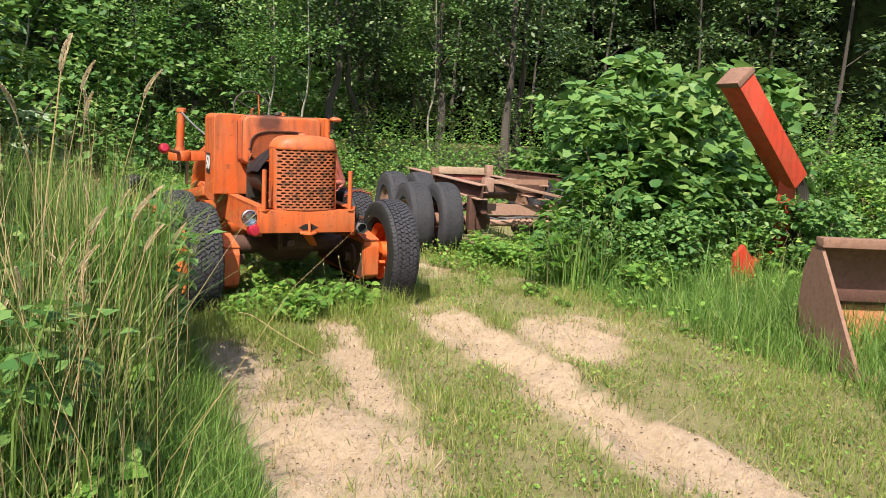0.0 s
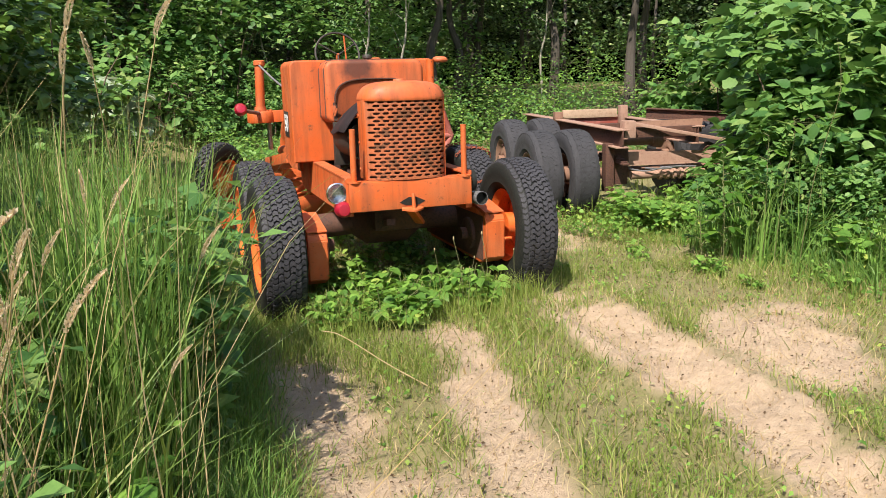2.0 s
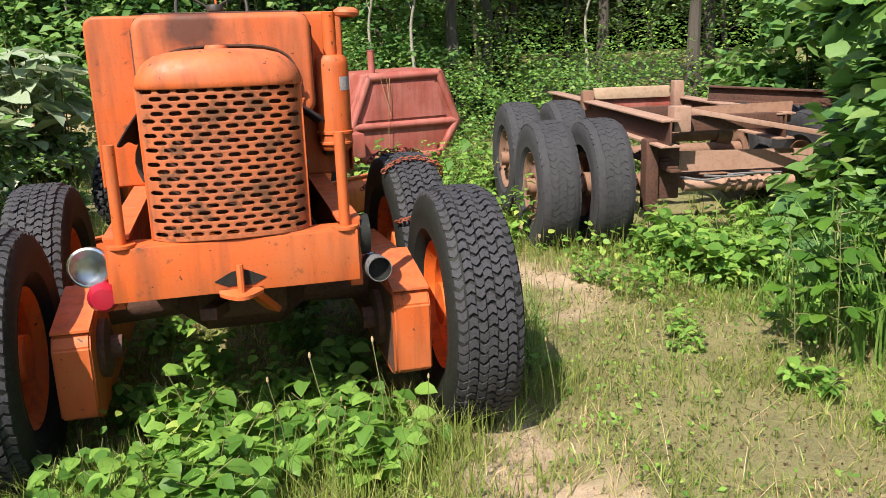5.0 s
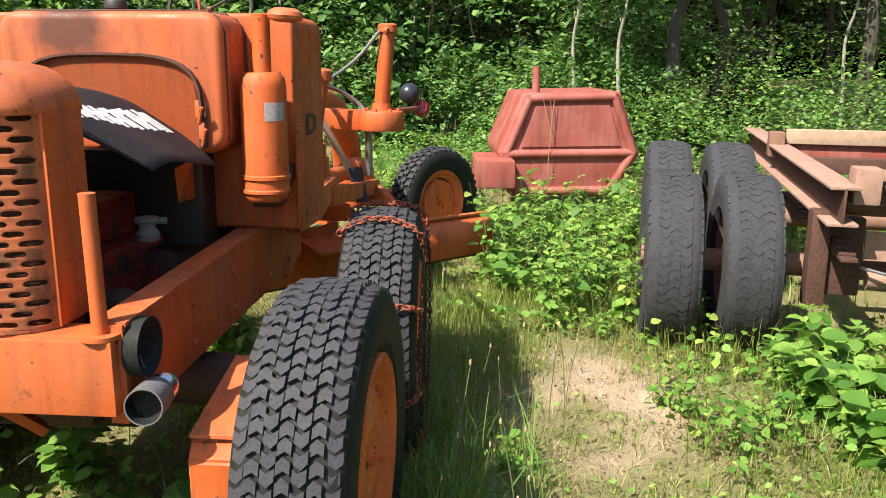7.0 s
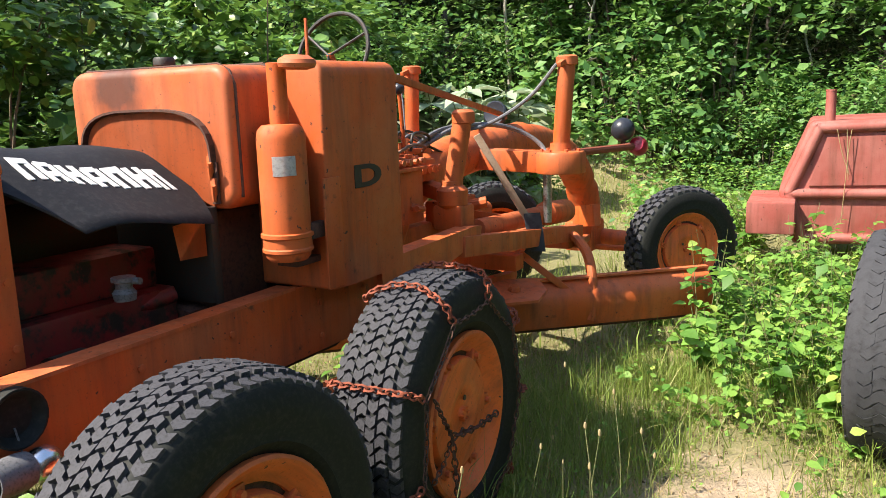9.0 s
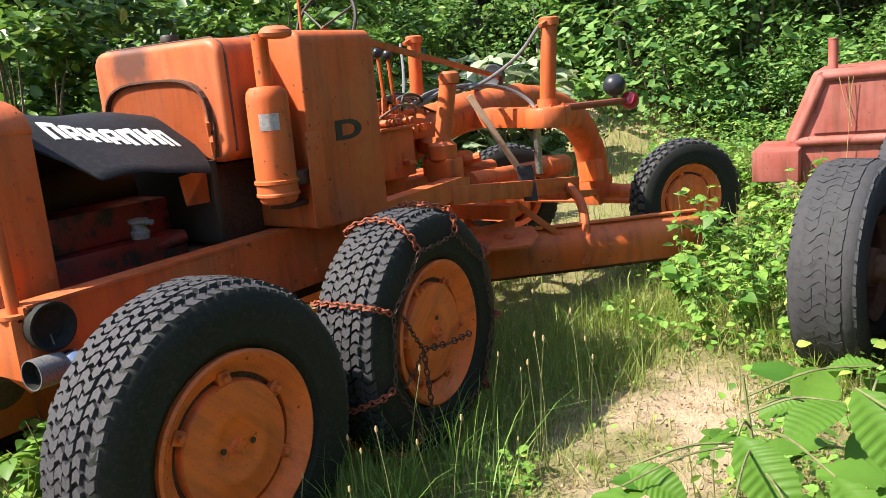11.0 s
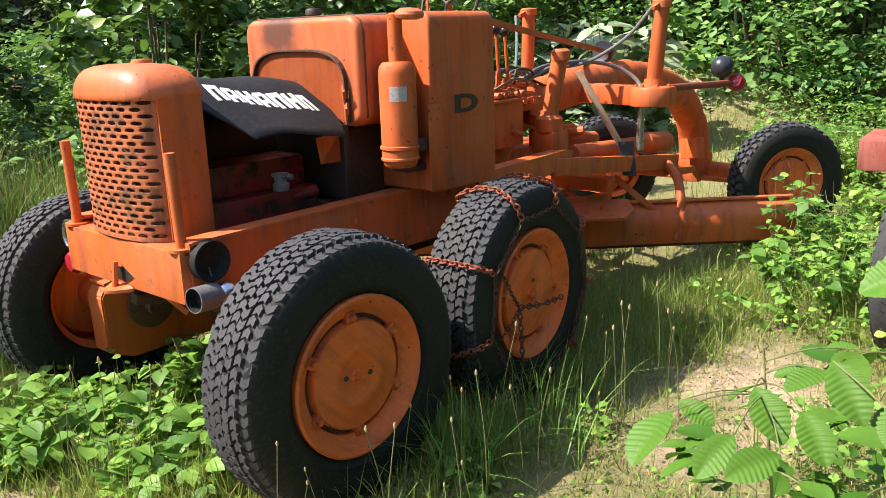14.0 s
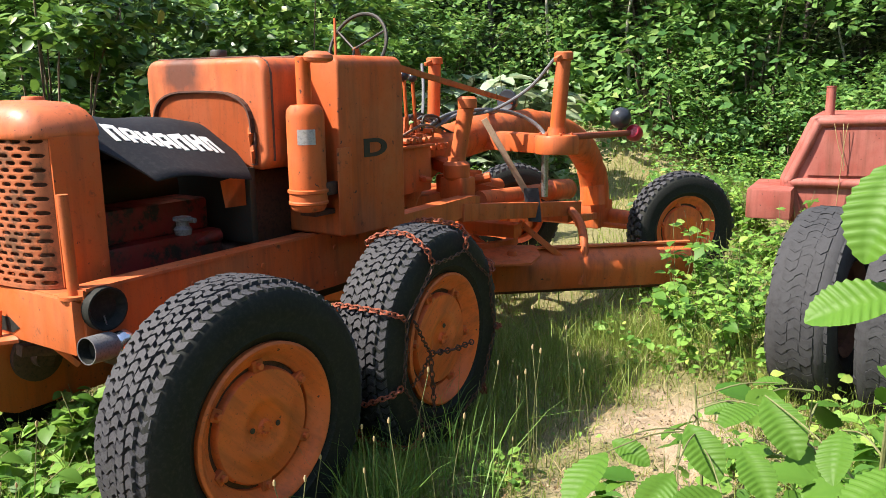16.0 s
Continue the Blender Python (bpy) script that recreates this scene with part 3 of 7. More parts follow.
for sx in (1, -1):
    lo, hi, sy, sz = (0.625, 0.785, -0.07, 0.03) if sx > 0 else (-0.765, -0.615, 0.03, -0.03)
    m = Matrix(((0, 0, 1, lo), (1, 0, 0, 0), (0, 1, 0, 0), (0, 0, 0, 1)))
    bm = prism(BM(), [(a + sy, b + sz) for a, b in ((0.17, 0.24), (0.3, 0.18), (1.55, 0.18), (1.75, 0.3), (1.75, 0.52), (1.5, 0.6), (0.6, 0.66), (0.2, 0.59), (0.165, 0.54))], hi - lo, m)
    bmesh.ops.bevel(bm, geom=list(bm.edges), offset=0.008, segments=2, affect="EDGES")
    part("tandem_case", bm, ORANGE, grader)
    if sx > 0:
        # dark sheet laid on the case for the shade on its inner side
        part("case_shade", box(BM(), (lo - 0.004, 0.16, 0.24), (lo - 0.0005, 1.6, 0.6), 0.0), RUST_DARK, grader, "dark plate for the shade on the case's inner side")
    bm = lathe(BM(), [(0.13, 0.0), (0.13, 0.03), (0.1, 0.04), (0.05, 0.04), (0.05, 0.09), (0, 0.09)], 24, Matrix.Translation((lo if sx > 0 else hi, 0.45, 0.42)) @ (AX.inverted() if sx > 0 else AX))
    part("bearing_flange", bm, RUST_DARK, grader, "greasy bearing flange")
    bm = sheet(BM(), [[(lo, 0.19 + sy, 0.61 + sz), (hi, 0.19 + sy, 0.61 + sz)], [(lo, 0.62 + sy, 0.69 + sz), (hi, 0.62 + sy, 0.69 + sz)]], 0.01)
    part("case_lid", bm, ORANGE_FADED, grader)

# radiator with its slotted grille
RXC, RHW = -0.01, 0.3


def bow(x):
    return -0.03 + 0.05 * ((x - RXC) / RHW) ** 2 + 0.045 * ((x - RXC) / RHW) ** 8


def bowed(bm, x0, x1, z0, z1, thick=0.005, seg=1):
    rows = []
    for i in range(seg + 1):
        x = x0 + (x1 - x0) * i / seg
        rows.append([(x, bow(x), z0), (x, bow(x), z1), (x, bow(x) + thick, z1), (x, bow(x) + thick, z0)])
    vs = [[bm.verts.new(p) for p in r] for r in rows]
    for a, b in zip(vs, vs[1:]):
        for k in range(4):
            bm.faces.new((a[k], a[(k + 1) % 4], b[(k + 1) % 4], b[k]))
    bm.faces.new(vs[0][::-1])
    bm.faces.new(vs[-1])


bm = BM()
ROWS, Z0, Z1, CELLS = 21, 0.965, 1.535, 9
pitch, wide = (Z1 - Z0) / ROWS, 2 * RHW / CELLS


def slot_cell(x0, x1, z0, z1, hole=True):
    """One cell of the plate: a rectangle with a pill-shaped slot through it."""
    cx_, cz_, hw, hh_ = (x0 + x1) / 2, (z0 + z1) / 2, (x1 - x0) / 2, (z1 - z0) / 2
    rect = [(-1, -1), (-0.4, -1), (0.4, -1), (1, -1), (1, 0), (1, 1), (0.4, 1), (-0.4, 1), (-1, 1), (-1, 0)]
    pill = [(-0.62, -0.45), (-0.38, -0.62), (0.38, -0.62), (0.62, -0.45), (0.74, 0), (0.62, 0.45), (0.38, 0.62), (-0.38, 0.62), (-0.62, 0.45), (-0.74, 0)]
    put = lambda a, b, d: bm.verts.new((cx_ + a * hw, bow(cx_ + a * hw) + d, cz_ + b * hh_))
    if not hole:
        bm.faces.new([put(a, b, 0) for a, b in rect])
        return
    o, i_, k_ = [put(a, b, 0) for a, b in rect], [put(a, b, 0.001) for a, b in pill], [put(a, b, 0.009) for a, b in pill]
    for n_ in range(10):
        m_ = (n_ + 1) % 10
        bm.faces.new((o[n_], o[m_], i_[m_], i_[n_]))
        bm.faces.new((i_[n_], i_[m_], k_[m_], k_[n_]))


for k in range(ROWS):
    z = Z0 + pitch * k
    if k % 2:
        slot_cell(RXC - RHW, RXC - RHW + wide / 2, z, z + pitch, False)
        slot_cell(RXC + RHW - wide / 2, RXC + RHW, z, z + pitch, False)
    for c in range(CELLS - k % 2):
        x = RXC - RHW + wide * (c + 0.5 * (k % 2))
        slot_cell(x, x + wide, z, z + pitch)
for z in (Z0 - 0.012, Z1 - 0.004):
    bowed(bm, RXC - RHW, RXC + RHW, z, z + 0.016, seg=14)
bmesh.ops.remove_doubles(bm, verts=list(bm.verts), dist=0.0004)
part("radiator_grille", bm, GRILLE, grader, "rusty slotted orange grille plate")
bm = BM()
outline = [(RXC + RHW * (-1 + 2 * i / 14), bow(RXC + RHW * (-1 + 2 * i / 14)) - 0.006) for i in range(15)]
outline = outline + [(RXC + RHW + 0.006, 0.27), (RXC - RHW - 0.006, 0.27)]
cx, cy = RXC, 0.14
levels = [(1.528, 1.004), (1.533, 1.022), (1.552, 1.02), (1.58, 0.995), (1.606, 0.945), (1.63, 0.87), (1.648, 0.77), (1.661, 0.6), (1.668, 0.35), (1.67, 0.0)]
rings = []
for z, s in levels:
    if s == 0:
        rings.append([bm.verts.new((cx, cy, z))])
    else:
        rings.append([bm.verts.new((cx + (x - cx) * s, cy + (y - cy) * s, z)) for x, y in outline])
for a, b in zip(rings, rings[1:]):
    for i in range(len(a)):
        j = (i + 1) % len(a)
        bm.faces.new((a[i], a[j], b[j], b[i]) if len(b) > 1 else (a[i], a[j], b[0]))
lathe(bm, [(0.0, 1.685), (0.04, 1.683), (0.045, 1.672), (0.045, 1.655)], 16, Matrix.Translation((cx, 0.2, 0)))
part("radiator_top", bm, ORANGE_FADED, grader, "sun-faded orange domed radiator tank", smooth=50)
for sx in (1, -1):
    x = RXC + sx * (RHW + 0.004)
    bm = box(BM(), (x - 0.006, 0.066, 0.955), (x + 0.006, 0.27, 1.535), 0.003)
    for z in (1.02, 1.22, 1.42):
        lathe(bm, [(0.012, 0), (0.012, 0.006), (0, 0.006)], 8, Matrix.Translation((x + sx * 0.006, 0.245, z)) @ (AX if sx > 0 else AX.inverted()))
    part("radiator_side", bm, ORANGE, grader)
part("radiator_core", box(BM(), (RXC - 0.285, 0.11, 0.96), (RXC + 0.285, 0.2, 1.54), 0.004), RUST_DARK, grader, "dark radiator core")

# engine bay
bm = box(BM(), (-0.2, 0.34, 0.72), (0.2, 0.98, 1.05), 0.02)
box(bm, (-0.13, 0.36, 1.05), (0.14, 0.95, 1.2), 0.02)
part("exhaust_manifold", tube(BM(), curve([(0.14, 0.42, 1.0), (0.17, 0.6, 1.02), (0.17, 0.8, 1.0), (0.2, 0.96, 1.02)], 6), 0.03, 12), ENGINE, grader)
part("guard_plate", sheet(BM(), [[(0.32, 0.9, 1.17), (0.34, 1.01, 1.17)], [(0.32, 0.88, 1.29), (0.34, 1.01, 1.31)]], 0.006), ORANGE, grader)
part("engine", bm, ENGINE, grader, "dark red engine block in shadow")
bm = lathe(BM(), [(0, 0), (0.036, 0.0), (0.04, 0.025), (0.028, 0.04), (0.028, 0.06), (0.04, 0.065), (0.04, 0.078), (0, 0.085)], 16, Matrix.Translation((0.3, 0.67, 1.075)))
tube(bm, [(0.26, 0.67, 1.14), (0.36, 0.69, 1.14)], 0.012, 8)
part("carburettor", bm, HOSE, grader, "dull grey carburettor")
# added drum that blocks the view through the bay and keeps it dark
part("bay_drum", tube(BM(), [(-0.22, 0.42, 1.22), (-0.22, 0.95, 1.22)], 0.16, 24), DARK, grader, "black drum added to darken the engine bay")
bm = tube(BM(), [(0.27, 0.4, 0.86), (0.27, 0.52, 0.86)], 0.09, 18)
part("dynamo", bm, DARK, grader)
# bulkhead coloured black in place of the shade inside the bay
bm = box(BM(), (-0.36, 1.02, 0.98), (0.36, 1.06, 1.34), 0.01)
part("bulkhead", bm, DARK, grader)
# added dark block that shuts out light between engine bay and cowl
part("bay_blocker", box(BM(), (-0.3, 1.07, 0.72), (0.3, 1.36, 1.31), 0.01), RUST_DARK, grader)

# rubber sheet over the engine bay
FLAP_EDGE0, FLAP_EDGE1 = Vector((0.424, 0.462, 1.346)), Vector((0.444, 0.957, 1.306))
FLAP_UP = Vector((-0.286, -0.01, 0.205))


def on_flap(a, b, lift=0.0):
    """A point of the flap: a along its free edge, b across it and down on the other side."""
    p = FLAP_EDGE0.lerp(FLAP_EDGE1, a) + FLAP_UP * b
    over = max(0.0, b - 0.9)
    p.z -= 0.154 * over * over
    p.z += 0.02 * math.sin(3.14159 * min(max(a, 0), 1)) * max(0, 1 - b) - 0.03 * max(0.0, a - 0.75) * max(0, 1.2 - b)
    p.z += 0.008 * math.sin(7 * a + 2 * b) + lift
    p.y += 0.012 * math.sin(5 * b)
    return tuple(p)


rows = []
for j in range(23):
    b = 2.95 * j / 22
    a0, a1 = -0.32 * min(1, b / 0.75), 1.0 + 0.16 * min(1, b / 0.6) - 0.05 * b
    rows.append([on_flap(a0 + (a1 - a0) * i / 18, b) for i in range(19)])
part("rubber_sheet", sheet(BM(), rows, 0.009), RUBBER_SHEET, grader, "black rubber flap with white block marks", smooth=60)
# block marks: each a set of strokes (along, along, up, up) within one cell
MARKS = (((0, 0.34, 0, 1), (0.66, 1, 0, 1), (0.1, 1, 0.72, 1)), ((0, 0.32, 0, 0.9), (0.68, 1, 0, 0.9), (0.15, 0.85, 0.76, 1), (0.3, 0.7, 0.25, 0.5)), ((0, 0.34, 0, 1), (0.66, 1, 0, 1), (0.3, 0.7, 0.4, 0.66)))
for k, style in enumerate((0, 1, 2, 1, 0, 2, 0)):
    bm = BM()
    a0, across = -0.04 + 0.148 * k, 0.13 * (0.7 if k == 6 else 1.0)
    for x0, x1, y0, y1 in MARKS[style]:
        pts = []
        for t in (0, 0.5, 1):
            up = y0 + (y1 - y0) * t
            pts.append([on_flap(a0 + across * x, 0.68 - 0.24 * a0 + 0.34 * up, 0.0035) for x in (x0, (x0 + x1) / 2, x1)])
        sheet(bm, pts, 0.003)
    part("white_mark", bm, WHITE, grader, "white painted mark on the rubber", smooth=0)

# fuel tank and cowl
XZ = Matrix(((1, 0, 0, 0), (0, 0, -1, 0), (0, 1, 0, 0), (0, 0, 0, 1)))


def slab(name, x0, x1, z0, z1, y0, y1, r, mat, label="", corners=(1, 1, 1, 1), soft=0.02):
    """A sheet-metal box with rounded corners and rounded front and back edges."""
    secs = [(y0 + soft * (1 - math.sin(a)), soft * (1 - math.cos(a))) for a in [math.pi / 2 * (1 - k / 5) for k in range(6)]]
    secs = secs + [(y0 + y1 - y, d) for y, d in secs[::-1]]
    bm = BM()
    loops_ = []
    for y, d in secs:
        pts = rounded(x1 - x0 - 2 * d, z1 - z0 - 2 * d, max(r - d, 0.004), 6, corners)
        loops_.append([bm.verts.new(((x0 + x1) / 2 + a, y, (z0 + z1) / 2 + b)) for a, b in pts])
    for p, q in zip(loops_, loops_[1:]):
        for k in range(len(p)):
            e = (k + 1) % len(p)
            bm.faces.new((p[k], p[e], q[e], q[k]))
    bm.faces.new(loops_[0])
    bm.faces.new(loops_[-1][::-1])
    bmesh.ops.recalc_face_normals(bm, faces=list(bm.faces))
    return part(name, bm, mat, grader, label)


tank = slab("fuel_tank", -0.4, 0.452, 1.325, 1.843, 1.06, 1.36, 0.075, TANK_PAINT, "orange fuel tank with a scorched rear face", soft=0.032)
bm = BM()
for a, b in (((0.454, 1.34, 1.36), (0.454, 1.34, 1.77)), ((0.454, 1.34, 1.77), (0.38, 1.34, 1.848)), ((0.38, 1.34, 1.848), (-0.33, 1.34, 1.848))):
    tube(bm, [a, b], 0.007, 6)
for y_ in (1.1, 1.325):
    tube(bm, [(0.452, y_, 1.37), (0.4535, y_, 1.77), (0.43, y_, 1.822), (0.38, y_, 1.8445), (-0.33, y_, 1.8445), (-0.378, y_, 1.822), (-0.4015, y_, 1.77), (-0.401, y_, 1.37)], 0.006, 6)
part("tank_seam", bm, RUST_DARK, tank, "dark seam round the tank")
bm = lathe(BM(), [(0.0, 0.046), (0.036, 0.044), (0.042, 0.034), (0.042, 0.014), (0.034, 0.012), (0.034, -0.01)], 20, Matrix.Translation((0.0, 1.2, 1.845)))
part("filler_cap", bm, DARK, tank)
arch = []
for i in range(17):
    a = math.pi * (1 - i / 16)
    arch.append((0.02 + 0.35 * math.copysign(abs(math.cos(a)) ** 0.6, math.cos(a)), 1.05, 1.5 + 0.19 * math.sin(a) ** 0.7))
arch = [(-0.33, 1.05, 1.35)] + arch + [(0.37, 1.05, 1.35)]
bm = BM()
for a, b in zip(arch, arch[1:]):
    beam(bm, a, b, 0.034, 0.009, 0)
part("hood_rim", bm, RUST_DARK, tank, "dark rusted hood seat rim")
bm = BM()
ctr = bm.verts.new((0.02, 1.048, 1.45))
ring = [bm.verts.new((0.02 + (x - 0.02) * 0.955, 1.052, z - 0.012)) for x, y, z in arch]
for a, b in zip(ring, ring[1:]):
    bm.faces.new((ctr, a, b))
bmesh.ops.solidify(bm, geom=list(bm.faces), thickness=0.004)
part("rear_panel", bm, ORANGE_FADED, tank, "pale faded panel inside the hood rim")
for x, z in ((0.36, 1.5), (0.37, 1.42), (-0.34, 1.45)):
    bm = BM()
    box(bm, (x - 0.012, 1.035, z - 0.04), (x + 0.012, 1.06, z + 0.025), 0.005)
    tube(bm, [(x, 1.04, z - 0.06), (x + 0.02, 1.02, z)], 0.008, 6)
    part("hood_latch", bm, ORANGE_FADED, tank)
cowl = slab("cowl", -0.65, 0.65, 0.985, 1.853, 1.34, 1.85, 0.06, ORANGE, "tall orange sheet-metal cowl with a dark letter on its flank", (0, 0, 1, 1), soft=0.018)
bm = box(BM(), (0.655, 1.30, 1.0), (0.665, 1.40, 1.42), 0.003)
part("cowl_cover", bm, ORANGE, cowl)
d = text_mesh("D", 0.12, Matrix.Translation((0.6515, 1.6, 1.4)) @ Matrix(((0, 0, 1, 0), (1, 0, 0, 0), (0, 1, 0, 0), (0, 0, 0, 1))) @ Matrix.Diagonal((2.2, 1, 1, 1)), DARK, 0.002)
d.parent = cowl
tagged(d, "dark painted letter D")
bm = box(BM(), (-0.657, 1.52, 1.2), (-0.651, 1.72, 1.42), 0.002)
plate = part("number_sign", bm, DARK, cowl, "black speed sign with white digits")
d = text_mesh("50", 0.2, Matrix.Translation((-0.658, 1.62, 1.31)) @ Matrix(((0, 0, -1, 0), (-1, 0, 0, 0), (0, 1, 0, 0), (0, 0, 0, 1))), WHITE, 0.001)
d.parent = plate

# silencer
SX, SY = 0.56, 1.2
T = Matrix.Translation((SX, SY, 0))
bm = lathe(BM(), [(0, 1.125), (0.07, 1.13), (0.082, 1.145), (0.084, 1.16), (0.094, 1.165), (0.094, 1.175), (0.09, 1.18), (0.09, 1.215), (0.097, 1.219), (0.097, 1.232), (0.089, 1.236), (0.089, 1.575), (0.083, 1.606), (0.066, 1.624), (0, 1.63)], 28, T)
silencer = part("silencer", bm, ORANGE, grader, "orange upright exhaust silencer")
bm = lathe(BM(), [(0.035, 1.62), (0.035, 1.84)], 16, T)
part("exhaust_pipe", bm, ORANGE, silencer)
bm = lathe(BM(), [(0.0, 1.868), (0.04, 1.866), (0.064, 1.852), (0.069, 1.838), (0.063, 1.824), (0.036, 1.815)], 20, T @ Matrix.Rotation(radians(3), 4, "Y"))
part("rain_cap", bm, ORANGE_FADED, silencer)
bm = BM()
rows = [[(SX + 0.0905 * math.sin(a), SY - 0.0905 * math.cos(a), z) for a in [0.3 + 0.95 * i / 6 for i in range(7)]] for z in (1.445, 1.515)]
vs = [[bm.verts.new(p) for p in r] for r in rows]
for i in range(6):
    bm.faces.new((vs[0][i], vs[0][i + 1], vs[1][i + 1], vs[1][i]))
bmesh.ops.solidify(bm, geom=list(bm.faces), thickness=-0.0015)
part("sticker", bm, WHITE, silencer, "blank white sticker")
bm = box(BM(), (0.6, 1.18, 1.2), (0.64, 1.34, 1.26), 0.006)
box(bm, (0.5, 1.2, 1.1), (0.6, 1.34, 1.125), 0.005)
part("silencer_bracket", bm, RUST_DARK, silencer)

# lamps at the back
bm = lathe(BM(), [(0.0, 0.006), (0.055, 0.012), (0.07, 0.03), (0.078, 0.045), (0.084, 0.044), (0.084, 0.0), (0.0, 0.0)], 24, Matrix.Translation((0.488, 0.12, 0.9)) @ AX)
part("lamp_bowl", bm, RUBBER_SIDE, grader, "empty black lamp bowl")
bm = tube(BM(), curve([(0.5, 0.12, 0.87), (0.52, 0.12, 0.8), (0.535, 0.1, 0.76)], 5), 0.003, 6)
part("loose_wire", bm, HOSE, grader)
LAMP = Matrix.Translation((0.555, 0.0, 0.772)) @ Vector((-0.1, 1.0, -0.06)).to_track_quat("Z", "Y").to_matrix().to_4x4()
bm = lathe(BM(), [(0.048, 0.0), (0.052, 0.0), (0.052, 0.09), (0.048, 0.115), (0.03, 0.125)], 24, LAMP)
shell = part("rear_lamp", bm, HOSE, grader, "dull grey lamp shell hanging open")
part("chrome_cap", lathe(BM(), [(0.03, 0.12), (0.04, 0.128), (0.048, 0.15), (0.046, 0.18), (0.032, 0.205), (0.012, 0.218), (0, 0.22)], 24, LAMP), CHROME, shell, "shiny chrome cap")
bm = lathe(BM(), [(0.0, 0.05), (0.042, 0.045), (0.049, 0.004)], 24, LAMP)
part("lamp_inside", bm, RUBBER_SIDE, shell)
bm = lathe(BM(), [(0.0, 0.13), (0.04, 0.12), (0.068, 0.07), (0.078, 0.01), (0.08, 0.0), (0.072, -0.004), (0.0, 0.02)], 24, Matrix.Translation((-0.555, 0.06, 0.875)) @ Matrix.Rotation(radians(-90), 4, "X"))
head = part("headlamp", bm, CHROME, grader, "round chrome headlamp with glass lens")
bm = lathe(BM(), [(0.0, -0.022), (0.04, -0.018), (0.07, -0.004)], 24, Matrix.Translation((-0.555, 0.06, 0.875)) @ Matrix.Rotation(radians(-90), 4, "X"))
part("lens", bm, GLASS, head)
bm = lathe(BM(), [(0, -0.036), (0.042, -0.03), (0.06, 0.0), (0.062, 0.055), (0.036, 0.08), (0, 0.08)], 20, Matrix.Translation((-0.515, 0.05, 0.755)) @ Matrix.Rotation(radians(-90), 4, "X"))
part("tail_lamp", bm, RED_LENS, grader, "dusty red tail lamp")
bm = tube(BM(), [(-0.575, 0.12, 0.86), (-0.48, 0.12, 0.86)], 0.018, 8)
part("lamp_bracket", bm, ORANGE, grader)

# rear wheels
for y, toe, zr, zl in ((0.352, -1.5, 0.483, 0.445), (1.52, 2.5, 0.503, 0.46)):
    wr = wheel(grader, Matrix.Translation((0.985, y - 0.015, zr)) @ Matrix.Rotation(radians(toe), 4, "Z") @ Matrix.Rotation(radians(20 + 70 * y), 4, "X"), RIM_REAR, TYRE_REAR)
    wheel(grader, Matrix.Translation((-0.985, y, zl)) @ Matrix.Rotation(radians(180), 4, "Z") @ Matrix.Rotation(radians(33 * y), 4, "X"), RIM_REAR, TYRE_REAR)
# snow chain on the second right wheel, in the wheel's own turn
bm = BM()
base = Matrix.Rotation(radians(-(20 + 70 * 1.51)), 3, "X")


def on_tyre(a, x, r=0.565):
    return base @ Vector((x, r * math.sin(a), r * math.cos(a)))


side_out = []
for i in range(9):
    a = radians(-62 + 40 * i)
    a1 = a + radians(5 * math.sin(i * 2.1))
    bm = links(BM(), spread([on_tyre(a, -0.172, 0.51), on_tyre(a, -0.14, 0.55), on_tyre(a1, -0.05, 0.566), on_tyre(a1, 0.05, 0.566), on_tyre(a, 0.14, 0.55), on_tyre(a, 0.172, 0.51), on_tyre(a, 0.178, 0.44)], 0.026), 0.0135)
    part("snow_chain", bm, CHAIN, wr, "rusty snow chain across the tread")
    side_out += [on_tyre(a, 0.18, 0.44), on_tyre(a + radians(20), 0.18, 0.405)]
bm = BM()
links(bm, spread(side_out + [side_out[0]], 0.03), 0.0085)
knot = base @ Vector((0.158, -0.17, -0.02))
for end, size_ in ((Vector((0.176, -0.33, 0.19)), 0.009), (Vector((0.16, 0.25, -0.08)), 0.013), (Vector((0.172, -0.17, -0.36)), 0.011), (Vector((0.172, -0.36, -0.12)), 0.008)):
    far_end = base @ end
    links(bm, spread([knot, knot.lerp(far_end, 0.5) + base @ Vector((0.004, 0, -0.012)), far_end], 2.6 * size_), size_)
part("side_chain", bm, RUST_DARK, wr, "dark chain hanging over the disc")

for ob in grader.children:
    if ob.name.split(".")[0] in ("rear_beam", "towing_jaw", "jaw_opening", "upright_post", "radiator_grille", "radiator_top", "radiator_side", "radiator_core"):
        ob.location.y += 0.03

# gooseneck and front axle
neck = curve([(0, 2.55, 0.85), (0, 2.72, 1.08), (0, 3.05, 1.25), (0, 3.6, 1.33), (0, 4.0, 1.345), (0, 4.4, 1.35), (0, 4.9, 1.3), (0, 5.5, 1.12), (0, 5.82, 0.82), (0, 5.9, 0.5)], 7)
part("neck_beam", box(BM(), (-0.11, 2.0, 0.76), (0.11, 3.3, 0.98), 0.02), ORANGE, grader)
part("gooseneck", tube(BM(), neck, [0.14 + 0.015 * math.sin(i * 0.9) * (i % 9 == 0) for i in range(len(neck))], 20), ORANGE, grader)
bm = box(BM(), (-0.13, 5.7, 0.3), (0.13, 6.05, 0.56), 0.03)
tube(bm, [(-0.78, 6.0, 0.36), (0, 6.0, 0.4), (0.78, 6.0, 0.36)], 0.075, 14)
for sx in (1, -1):
    tube(bm, [(0.8 * sx, 6.0, 0.2), (0.8 * sx, 6.0, 0.55)], 0.05, 12)
tube(bm, [(-0.75, 5.82, 0.33), (0.75, 5.82, 0.33)], 0.025, 10)
